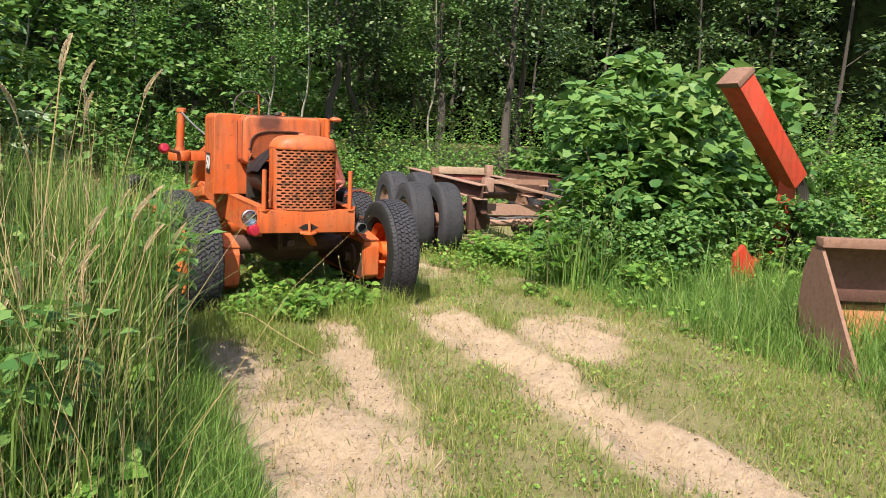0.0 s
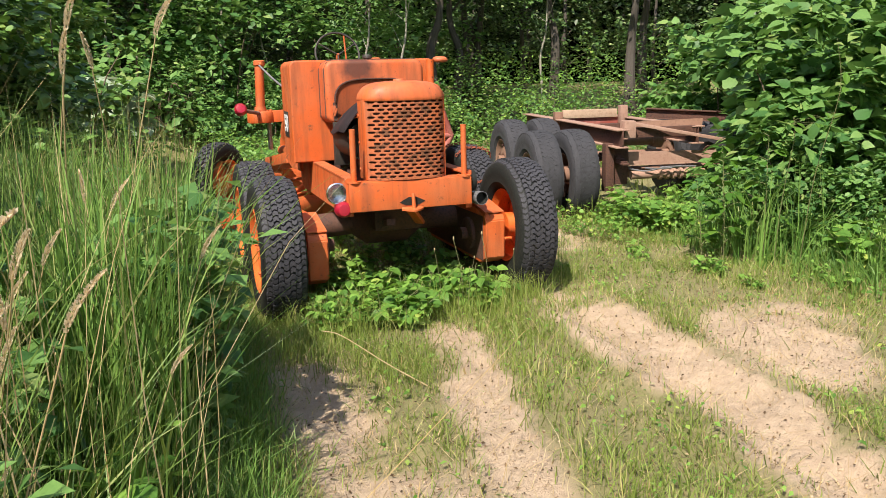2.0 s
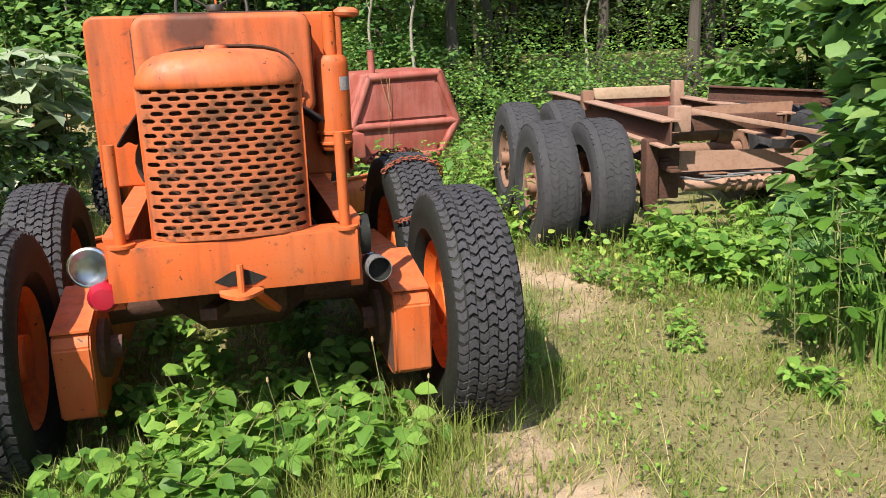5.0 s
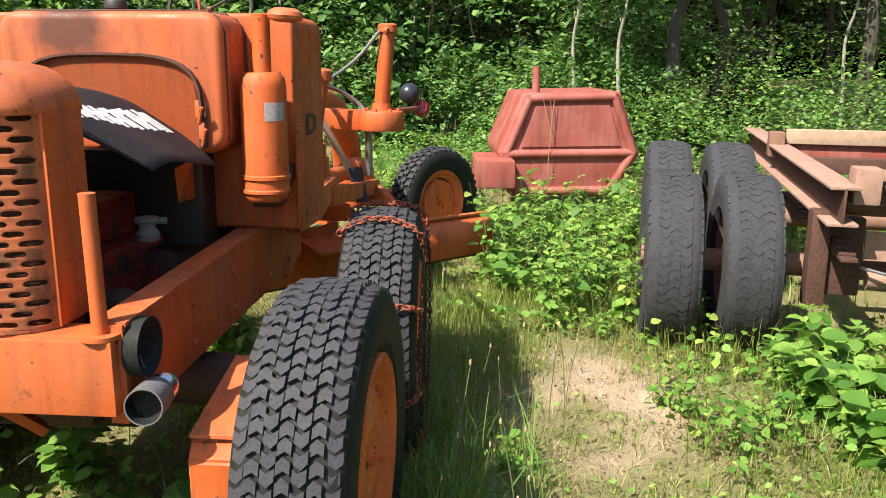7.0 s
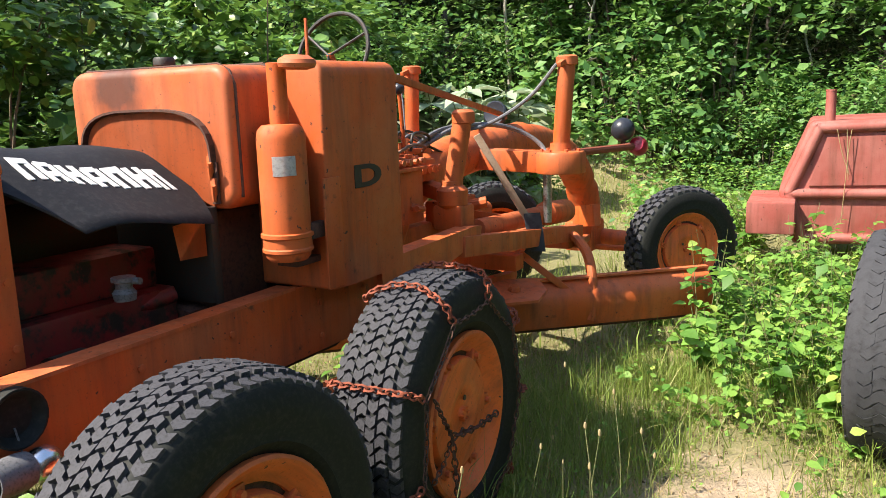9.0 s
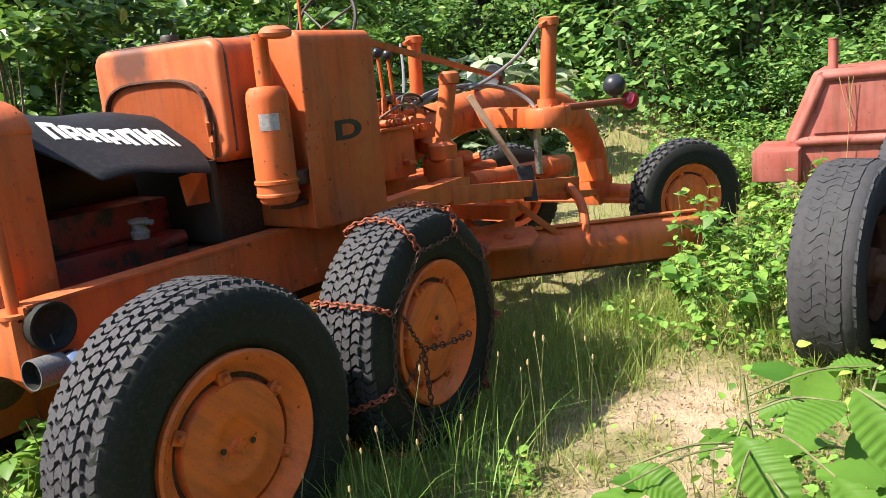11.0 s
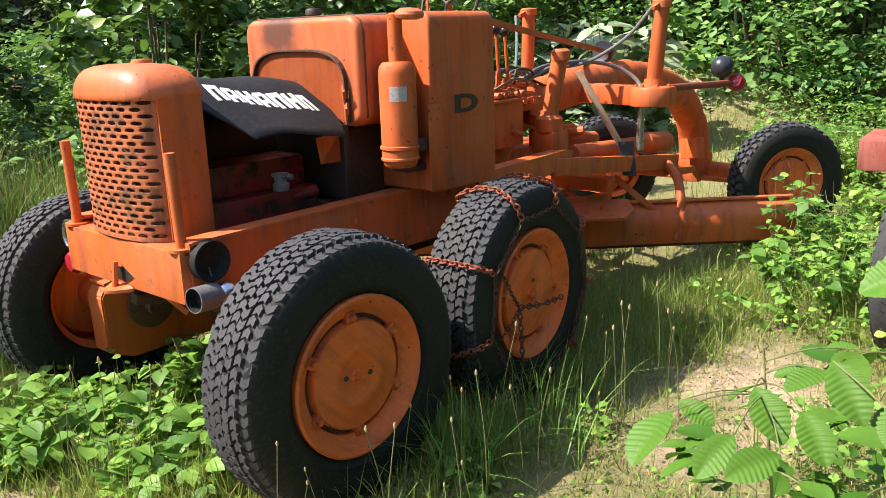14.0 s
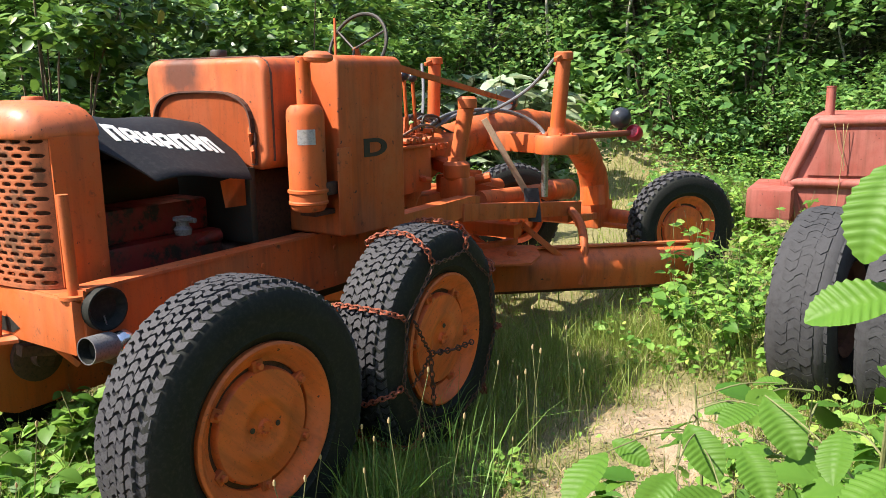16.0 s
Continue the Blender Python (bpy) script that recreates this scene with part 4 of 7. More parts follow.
beam(bm, (0, 5.65, 0.62), (0.32, 5.3, 0.7), 0.06, 0.18)
part("front_axle", bm, ORANGE, grader)
FTURN = -38
for sx, x in ((1, 0.84), (-1, -0.98)):
    m = Matrix.Translation((x, 5.98, 0.335)) @ Matrix.Rotation(radians(FTURN + (180 if sx < 0 else 0)), 4, "Z")
    wheel(grader, m, RIM_FRONT, TYRE_FRONT)

# lift arms with their collars
for sx, x, y, lean in ((1, 0.66, 3.65, 0.045), (-1, -0.6, 3.95, 0.02)):
    bm = lathe(BM(), [(0, 1.215), (0.15, 1.215), (0.155, 1.225), (0.155, 1.33), (0.145, 1.345), (0.07, 1.35), (0.062, 1.4)], 24, Matrix.Translation((x, y, 0)))
    beam(bm, (x * 0.9, y, 1.28), (0, y, 1.3), 0.16, 0.13)
    collar = part("lift_collar", bm, ORANGE, grader)
    bm = tube(BM(), [(x, y, 1.34), (x + lean, y, 1.88)], 0.052, 18)
    lathe(bm, [(0.052, 1.86), (0.066, 1.865), (0.066, 1.91), (0.05, 1.92), (0, 1.922)], 18, Matrix.Translation((x + lean, y, 0)))
    beam(bm, (x + lean, y, 1.9), (x + lean, y - 0.13, 1.86), 0.03, 0.03)
    part("lift_cylinder", bm, ORANGE, collar)
    bm = tube(BM(), [(x - 0.09 * sx, y, 1.24), (x - 0.09 * sx, y, 0.9)], 0.026, 12)
    part("piston_rod", bm, STEEL, collar, "greasy steel piston rod")
bm = tube(BM(), [(0.68, 3.75, 1.325), (0.8, 4.66, 1.305)], 0.026, 10)
part("lamp_arm", bm, CHAIN, grader, "rusty red tube carrying a red lamp")
part("lamp_arm", tube(BM(), [(-0.64, 3.8, 1.33), (-0.86, 3.5, 1.38)], 0.022, 10), RUST, grader)
for p in ((0.83, 4.72, 1.3), (-0.87, 3.46, 1.385)):
    bm = lathe(BM(), [(0, -0.05), (0.045, -0.045), (0.065, -0.02), (0.068, 0.03), (0.05, 0.06), (0, 0.07)], 20, Matrix.Translation(p) @ Matrix.Rotation(radians(70), 4, "X"))
    part("marker_lamp", bm, RED_LENS, grader, "red glass marker lamp")
bm = lathe(BM(), [(0.085 * math.sin(math.pi * i / 12), -0.085 * math.cos(math.pi * i / 12)) for i in range(13)], 24, Matrix.Translation((0.74, 4.64, 1.425)))
tube(bm, [(0.74, 4.64, 1.36), (0.74, 4.64, 1.31)], 0.018, 8)
part("work_lamp", bm, BALL, grader, "round black work lamp shell")
bm = lathe(BM(), [(0.0, -0.05), (0.06, -0.03), (0.085, 0.02), (0.09, 0.06), (0.08, 0.07), (0, 0.05)], 20, Matrix.Translation((-0.05, 4.25, 1.56)) @ Matrix.Rotation(radians(80), 4, "X"))
part("work_lamp", bm, BALL, grader, "round black work lamp shell")
bm = tube(BM(), [(0.37, 2.79, 1.2), (0.43, 2.83, 1.6)], 0.052, 16)
lathe(bm, [(0.052, 1.555), (0.062, 1.56), (0.062, 1.615), (0.046, 1.63), (0, 1.63)], 16, Matrix.Translation((0.43, 2.83, 0)))
part("swing_cylinder", bm, ORANGE, grader)
bm = lathe(BM(), [(0, 1.1), (0.07, 1.1), (0.086, 1.12), (0.088, 1.2), (0.06, 1.225), (0.058, 1.25), (0, 1.26)], 20, Matrix.Translation((0.37, 2.79, 0)))
box(bm, (0.28, 2.72, 0.98), (0.46, 2.88, 1.12), 0.02)
beam(bm, (0.37, 2.8, 1.16), (0.06, 2.95, 1.2), 0.1, 0.08, 0.012)
part("swing_gear", bm, ORANGE, grader)
bm = box(BM(), (0.06, 3.0, 0.94), (0.2, 3.4, 1.1), 0.02)
tube(bm, [(0.2, 3.3, 1.04), (0.3, 3.34, 1.06)], 0.035, 10)
tube(bm, [(0.2, 3.08, 1.02), (0.3, 3.1, 1.02)], 0.03, 10)
beam(bm, (0.12, 3.2, 1.0), (0.3, 3.55, 0.92), 0.05, 0.07)
part("swing_lever", bm, ORANGE, grader)

# controls
bm = box(BM(), (-0.12, 2.3, 1.05), (0.29, 2.62, 1.33), 0.012)
part("valve_bank", bm, ORANGE, grader, "orange hydraulic valve box")
bm = tube(BM(), [(0.29, 2.5, 1.14), (0.33, 2.51, 1.13)], 0.024, 6)
tube(bm, [(0.33, 2.48, 1.135), (0.33, 2.55, 1.125)], 0.016, 8)
part("pipe_plug", bm, ORANGE, grader)
bm = box(BM(), (-0.14, 2.28, 1.328), (0.31, 2.64, 1.345), 0.004)
part("valve_lid", bm, ORANGE_FADED, grader)
for i in range(5):
    y = 2.34 + 0.065 * i
    bm = box(BM(), (-0.06, y - 0.024, 1.343), (0.27, y + 0.024, 1.40 + 0.012 * (i % 2)), 0.006)
    tube(bm, [(0.27, y, 1.375), (0.315, y, 1.375)], 0.017, 8)
    tube(bm, [(0.2, y, 1.4), (0.2, y + 0.01, 1.47 + 0.02 * (i % 3))], 0.014, 6)
    tube(bm, [(0.11, y, 1.4), (0.11, y, 1.46 + 0.025 * (i % 2))], 0.017, 6)
    tube(bm, [(0.02, y, 1.4), (0.0, y + 0.02, 1.5)], 0.012, 6)
    part("valve_body", bm, ORANGE if i % 2 else ORANGE_FADED, grader)
bm = box(BM(), (0.02, 2.68, 1.24), (0.2, 2.92, 1.36), 0.012)
for i in range(4):
    tube(bm, [(0.2, 2.71 + 0.055 * i, 1.31), (0.25, 2.71 + 0.055 * i, 1.31)], 0.022, 8)
    tube(bm, [(0.12, 2.71 + 0.055 * i, 1.36), (0.12, 2.72 + 0.055 * i, 1.43)], 0.016, 6)
beam(bm, (0.16, 2.6, 1.42), (0.14, 2.95, 1.40), 0.02, 0.03, 0.003)
part("hose_manifold", bm, ORANGE, grader)
bm = tube(BM(), curve([(0.25, 2.36, 1.4), (0.3, 2.5, 1.46), (0.26, 2.7, 1.44), (0.15, 2.85, 1.4)], 6), 0.009, 6)
tube(bm, curve([(0.05, 2.4, 1.45), (0.1, 2.6, 1.5), (0.1, 2.8, 1.46)], 6), 0.008, 6)
part("control_linkage", bm, RUST, grader, "rusty control rods")
for k, (x, y, top) in enumerate(((0.25, 2.4, 1.74), (0.22, 2.53, 1.73), (0.14, 2.36, 1.7), (0.05, 2.52, 1.66))):
    bm = tube(BM(), [(x, y + 0.03, 1.4), (x, y, top)], 0.011, 8)
    lever = part("lever", bm, ORANGE, grader)
    if k < 3:
        bm = lathe(BM(), [(0.03 * math.sin(math.pi * i / 8), top + 0.02 - 0.03 * math.cos(math.pi * i / 8)) for i in range(9)], 14, Matrix.Translation((x, y, 0)))
        part("knob", bm, BALL, lever)
bm = tube(BM(), [(-0.02 + 0.215 * math.cos(6.2832 * i / 36), 2.3 + 0.215 * math.sin(6.2832 * i / 36) * 0.35, 1.93 + 0.215 * math.sin(6.2832 * i / 36) * 0.94) for i in range(37)], 0.011, 8, cap=False)
for a in (0.5, 2.6, 4.7):
    tube(bm, [(-0.02, 2.27, 1.92), (-0.02 + 0.21 * math.cos(a), 2.3 + 0.21 * math.sin(a) * 0.35, 1.93 + 0.21 * math.sin(a) * 0.94)], 0.007, 6)
part("steering_wheel", bm, DARK, grader, "thin black steering wheel")
part("steering_column", tube(BM(), [(-0.02, 2.28, 1.93), (0.0, 2.6, 1.2)], 0.02, 10), ORANGE, grader)
part("signal_rod", tube(BM(), [(0.02, 2.05, 1.7), (0.0, 2.08, 2.09)], 0.008, 8), ORANGE, grader)
bm = beam(BM(), (0.55, 1.85, 1.815), (0.0, 4.2, 1.56), 0.022, 0.035)
part("control_rod", bm, ORANGE, grader)

# hoses
bm = tube(BM(), curve([(0.66, 3.6, 1.87), (0.5, 3.55, 1.68), (0.3, 3.4, 1.53), (0.15, 3.2, 1.49), (0.1, 2.95, 1.46), (0.12, 2.8, 1.35)], 8), 0.012, 8)
tube(bm, curve([(-0.6, 3.8, 1.86), (-0.45, 3.6, 1.68), (-0.25, 3.3, 1.5), (0.0, 2.9, 1.42)], 8), 0.012, 8)
tube(bm, curve([(0.12, 2.8, 1.4), (0.2, 3.2, 1.52), (0.32, 3.6, 1.5), (0.5, 3.72, 1.38), (0.6, 3.62, 1.22)], 8), 0.015, 8)
tube(bm, curve([(0.1, 2.75, 1.38), (0.15, 3.0, 1.5), (0.1, 3.5, 1.52), (0.0, 3.9, 1.48)], 8), 0.014, 8)
part("hydraulic_hose", bm, HOSE, grader, "grey hydraulic hoses looping over the neck")

for k in range(5):
    bm = tube(BM(), curve([(0.02 + 0.05 * k, 2.42 + 0.05 * k, 1.42), (0.06 + 0.04 * k, 2.66, 1.5 + 0.012 * (k % 3)), (0.04 + 0.03 * k, 2.92, 1.47), (0.1 - 0.05 * k, 3.2, 1.36 - 0.02 * k)], 6), 0.0085, 7)
    part("control_hose", bm, HOSE if k % 2 else DARK, grader, "thin worn control hose")
for sx, x, y in ((1, 0.66, 3.65), (-1, -0.6, 3.95)):
    for k in range(7):
        a = 6.2832 * k / 7
        bm = lathe(BM(), [(0.012, 1.345), (0.012, 1.362), (0, 1.364)], 6, Matrix.Translation((x + 0.115 * math.cos(a), y + 0.115 * math.sin(a), 0)))
        part("collar_bolt", bm, ORANGE_FADED, grader)
for y in (0.55, 0.95, 1.45, 1.75):
    for z in (0.76, 0.9):
        bm = lathe(BM(), [(0.014, 0), (0.014, 0.009), (0.006, 0.011), (0, 0.011)], 8, Matrix.Translation((0.4895, y, z)) @ AX)
        part("frame_rivet", bm, ORANGE, grader)

# drawbar, circle and blade
for sx in (1, -1):
    bm = beam(BM(), (0.5 * sx, 2.62, 0.92), (0.5 * sx, 4.38, 0.715), 0.07, 0.11)
    beam(bm, (0.5 * sx, 4.36, 0.63), (0.08 * sx, 5.72, 0.43), 0.05, 0.06)
    part("drawbar", bm, ORANGE, grader)
part("drawbar_brace", box(BM(), (-0.46, 3.4, 0.62), (0.46, 3.52, 0.72), 0.01), ORANGE, grader)
part("drawbar_brace", box(BM(), (-0.46, 4.3, 0.6), (0.46, 4.42, 0.7), 0.01), ORANGE, grader)
bm = tube(BM(), [(0.35, 3.1, 0.93), (0.33, 4.15, 0.87), (0.33, 4.18, 0.87), (0.33, 4.55, 0.84)], [0.06, 0.06, 0.085, 0.085], 18)
tube(bm, [(-0.3, 3.1, 0.93), (-0.3, 4.5, 0.84)], 0.06, 14)
part("side_shift_cylinder", bm, ORANGE_FADED, grader)
bm = lathe(BM(), [(0.3, 0.52), (0.36, 0.52), (0.36, 0.58), (0.3, 0.58)], 40, Matrix.Translation((0, 3.55, 0)), closed=True)
part("turning_circle", bm, ORANGE, grader)
bl, br = Vector((-1.28, 2.06, 0)), Vector((1.39, 4.51, 0))
along = (br - bl).normalized()
back = Vector((along.y, -along.x, 0))
bm = BM()
# bulges to the rear: the upper half looks up, the lower half stands
rows = [(p_.x, p_.z) for p_ in curve([(0.028, 0, 0.19), (0.05, 0, 0.28), (0.056, 0, 0.35), (0.04, 0, 0.41), (-0.012, 0, 0.465), (-0.07, 0, 0.502)], 3)]
prof = rows + [(d - 0.02, z - 0.004) for d, z in rows[::-1]]
m = Matrix((back, Vector((0, 0, 1)), along)).transposed().to_4x4()
m.translation = bl
prism(bm, prof, (br - bl).length, m)
blade = part("blade", bm, ORANGE, grader, "long orange grader blade with worn edge")


def on_blade(f, d, z):
    """A point f of the way along the blade, d behind its line."""
    return tuple(bl.lerp(br, f) + back * d + Vector((0, 0, z)))


bm = prism(BM(), [(-0.07, 0.15), (-0.05, 0.15), (-0.03, 0.26), (-0.055, 0.26)], (br - bl).length * 0.98, m)
part("cutting_edge", bm, RUST_DARK, blade, "dark worn steel cutting edge")
bm = sheet(BM(), [[on_blade(0.0, -0.06, 0.508), on_blade(0.0, -0.015, 0.506)], [on_blade(1.0, -0.06, 0.508), on_blade(1.0, -0.015, 0.506)]], 0.014)
part("blade_top_edge", bm, ORANGE_FADED, blade)
bm = tube(BM(), curve([(0.5, 4.2, 0.72), (0.58, 4.12, 0.72), (0.68, 4.05, 0.64), (0.74, 3.98, 0.52), (0.77, 3.92, 0.36), (0.76, 3.9, 0.22)], 5), 0.034, 10)
part("blade_bracket", bm, ORANGE, blade)
bm = beam(BM(), (-0.15, 3.3, 0.6), (-0.72, 2.62, 0.4), 0.05, 0.05)
beam(bm, (0.1, 3.4, 0.6), (0.3, 3.45, 0.45), 0.06, 0.06)
part("blade_arm", bm, ORANGE, blade)
# broad lug plate with its bolt
corner = Vector((0.47, 3.35, 0))
lug_m = Matrix((along, -back, Vector((0, 0, 1)))).transposed().to_4x4()
lug_m.translation = corner + Vector((0, 0, 0.5))
lug_m = lug_m @ Matrix.Rotation(radians(12), 4, "X")
bm = prism(BM(), [(-0.3, -0.16), (0.1, -0.16), (0.2, -0.03), (0.2, 0.15), (-0.3, 0.2)], 0.018, lug_m)
step = part("blade_lug", bm, ORANGE_FADED, blade, "broad orange lug plate with one bolt")
part("bolt", lathe(BM(), [(0.0, 0.05), (0.03, 0.048), (0.04, 0.03), (0.04, 0.016)], 8, lug_m), ORANGE, step)
bm = beam(BM(), (0.2, 3.42, 1.46), (0.45, 3.6, 0.93), 0.016, 0.045, 0.003)
part("wooden_lath", bm, WOOD, grader, "bleached wooden lath leaning across the drawbar")
bm = sheet(BM(), [[(0.44, 3.575, 0.96), (0.52, 3.65, 0.96)], [(0.46, 3.56, 0.86), (0.54, 3.64, 0.86)], [(0.5, 3.54, 0.74), (0.57, 3.61, 0.73)]], 0.012)
part("rubber_strap", bm, RUBBER_OLD, grader, "dark rubber strap over the drawbar")
bm = beam(BM(), (0.38, 3.62, 0.7), (0.74, 3.92, 0.3), 0.05, 0.045, 0.006)
part("blade_strut", bm, ORANGE, grader)


# ---- old truck chassis ----
def at_slope(p, turn=0.0):
    return Matrix.Translation(p) @ Matrix.Rotation(radians(turn), 4, "Z")


CH = at_slope((3.42, 2.72, 0.0), -9.5)
chassis = thing("truck_chassis", "rusty stripped truck chassis on twin bald tyres among weeds", "truck chassis", CH)


def i_beam(bm, a, b, w=0.13, h=0.2, t=0.014):
    a, b = Vector(a), Vector(b)
    up = Vector((0, 0, 1))
    beam(bm, a + up * (h / 2), b + up * (h / 2), w, t, 0.002)
    beam(bm, a - up * (h / 2), b - up * (h / 2), w, t, 0.002)
    beam(bm, a, b, t, h, 0.002)
    return bm


# rusty beams: dark web and pale flanges put sun and shade into the colour
for x, y0 in ((-0.06, -0.22), (0.98, 0.0)):
    a, b = Vector((x, y0, 0.93)), Vector((x, 3.9, 0.95))
    rail = part("chassis_rail", beam(BM(), a, b, 0.014, 0.2, 0.002), RUST_DARK, chassis, "rusty steel I-beam")
    for s in (1, -1):
        part("flange", beam(BM(), a + Vector((0, 0, 0.1 * s)), b + Vector((0, 0, 0.1 * s)), 0.16, 0.016, 0.003), RUST_PALE, rail, "rusted beam flange, paled as if sunlit")
for y, z in ((0.06, 0.98), (0.75, 0.9), (1.9, 0.92), (3.6, 0.93)):
    bm = beam(BM(), (0.02, y, z), (0.96, y, z), 0.1, 0.12)
    part("cross_member", bm, RUST_DARK, chassis)
bm = box(BM(), (0.0, -0.12, 0.93), (0.14, 0.04, 1.13), 0.012)
part("end_bracket", bm, RUST_PALE, chassis)
bm = box(BM(), (0.0, 2.2, 1.05), (0.82, 2.26, 1.17), 0.01)
part("bolster_plank", bm, WOOD, chassis, "pale weathered wooden bolster")
part("bolster", box(BM(), (-0.02, 2.24, 0.93), (0.86, 2.4, 1.05), 0.01), CAB_RED, chassis, "faded red steel bolster")
part("stake_post", box(BM(), (0.84, 2.12, 0.95), (0.95, 2.24, 1.22), 0.012), RUST_PALE, chassis)
part("stake_post", box(BM(), (-0.14, 2.12, 0.95), (-0.02, 2.24, 1.15), 0.012), RUST, chassis)
bm = i_beam(BM(), (0.7, 0.9, 1.16), (1.7, 0.25, 1.1), 0.1, 0.12)
part("side_rail", bm, RUST_DARK, chassis)
bm = prism(BM(), [(0, 0), (0.95, -0.03), (0.98, 0.14), (0.0, 0.12)], 0.012, Matrix.Translation((0.12, 0.12, 0.98)) @ Matrix.Rotation(radians(78), 4, "X"))
part("side_plate", bm, RUST, chassis)
bm = beam(BM(), (0.1, 0.02, 1.1), (1.5, -0.25, 0.82), 0.05, 0.04)
part("diagonal_bar", bm, RUST_PALE, chassis)
bm = tube(BM(), [(0.05, 0.25, 0.86), (0.5, 0.25, 0.86), (0.5, 0.25, 0.86), (0.62, 0.25, 0.84)], [0.05, 0.05, 0.07, 0.07], 16)
part("cross_tube", bm, RUST, chassis)
bm = prism(BM(), [(0, 0), (1.1, 0.0), (1.15, 0.15), (0.0, 0.17)], 0.02, Matrix.Translation((0.14, 0.1, 0.58)) @ Matrix.Rotation(radians(86), 4, "X"))
part("skirt_plate", bm, RUST_PALE, chassis)
bm = tube(BM(), [(0.16, 0.06, 0.47), (1.1, 0.06, 0.47)], 0.05, 14)
for i in range(6):
    lathe(bm, [(0.05, 0), (0.068, 0.01), (0.068, 0.04), (0.05, 0.05)], 14, Matrix.Translation((0.5 + 0.09 * i, 0.06, 0.47)) @ AX)
part("winch_shaft", bm, RUST_PALE, chassis)
bm = box(BM(), (-0.16, 0.05, 0.28), (-0.05, 0.2, 0.86), 0.02)
box(bm, (-0.05, 0.1, 0.36), (0.14, 0.2, 0.82), 0.015)
part("spring_hanger", bm, RUST_DARK, chassis)
for k in range(3):
    bm = tube(BM(), curve([(0.1 + 0.2 * k, -0.02, 0.56), (0.3 + 0.2 * k, -0.06, 0.53 + 0.02 * k), (0.55 + 0.2 * k, -0.03, 0.56)], 6), 0.01, 6)
    part("brake_hose", bm, HOSE, chassis)
for y, up_ in ((0.32, -0.02), (1.62, 0.05)):
    bm = tube(BM(), [(-1.1, y, 0.5 + up_), (2.1, y, 0.5 + up_)], 0.07, 14)
    part("axle", bm, RUST, chassis)
    bm = BM()
    for i in range(4):
        box(bm, (-0.04, y - 0.5 + 0.07 * i, 0.62 + 0.022 * i), (0.05, y + 0.5 - 0.07 * i, 0.64 + 0.022 * i), 0.003)
    part("leaf_spring", bm, RUST_DARK, chassis)
    for x, rz in ((-0.93, 180), (-0.49, 0), (1.44, 180), (1.88, 0)):
        w = wheel(chassis, Matrix.Translation((x, y, 0.5 + up_)) @ Matrix.Rotation(radians(rz + 2), 4, "Z") @ Matrix.Rotation(radians(50 * y + 31 * x), 4, "X"), RIM_RUST, TYRE_BALD)

# ---- red cab shell ----
cab = thing("cab_shell", "dull red sheet-metal cab shell standing among green weeds", "cab shell", at_slope((2.26, 7.3, -0.08), 6))
side = [(-0.68, 0.28), (0.5, 0.3), (0.78, 0.76), (0.53, 1.46), (-0.56, 1.43), (-0.82, 0.78)]
bm = prism(BM(), side, 1.5, Matrix.Translation((0, 1.5, 0)) @ XZ)
bmesh.ops.bevel(bm, geom=list(bm.edges), offset=0.045, segments=3, affect="EDGES", profile=0.55)
body = part("body", bm, CAB_RED, cab)
bm = BM()


def ridge(a, b, r=0.05):
    tube(bm, [(a[0], -0.005, a[1]), (b[0], -0.005, b[1])], r, 12)
    for p in (a, b):
        lathe(bm, [(r * math.sin(math.pi * i / 6), -r * math.cos(math.pi * i / 6)) for i in range(7)], 10, Matrix.Translation((p[0], -0.005, p[1])))


for a, b in (((-0.48, 1.37), (0.46, 1.4)), ((-0.72, 0.78), (-0.48, 1.37)), ((0.7, 0.78), (0.46, 1.4)), ((-0.72, 0.76), (0.7, 0.78)), ((-0.6, 0.34), (-0.72, 0.76)), ((0.45, 0.36), (0.7, 0.78)), ((-0.6, 0.34), (0.45, 0.36))):
    ridge(a, b)
part("pressed_frame", bm, CAB_RED, body, "rounded pressed-metal frame with peeling paint")
bm = prism(BM(), [(-0.56, 0.84), (0.55, 0.86), (0.4, 1.31), (-0.42, 1.29)], 0.012, Matrix.Translation((0, -0.008, 0)) @ XZ)
part("window_panel", bm, CAB_RED, body)
bm = tube(BM(), [(-0.4, 0.12, 1.42), (-0.4, 0.12, 1.71)], 0.045, 16)
lathe(bm, [(0.036, 1.705), (0.048, 1.705), (0.048, 1.72), (0.036, 1.72)], 16, Matrix.Translation((-0.4, 0.12, 0)), closed=True)
part("stack_pipe", bm, CAB_RED, cab)
bm = box(BM(), (-1.08, -0.35, 0.42), (-0.66, 0.6, 0.72), 0.025)
part("mudguard", bm, CAB_RED, cab)
bm = BM()
for x, dx, z in ((-0.34, 0.12, 0.95), (-0.26, 0.03, 0.9), (-0.22, -0.05, 0.5)):
    tube(bm, curve([(x, -0.07, 1.36), (x + dx * 0.4, -0.075, 1.15), (x + dx, -0.06, z)], 6), 0.0035, 6)
part("dry_stalk", bm, STRAW, cab, "dry stalks hanging over the panel")

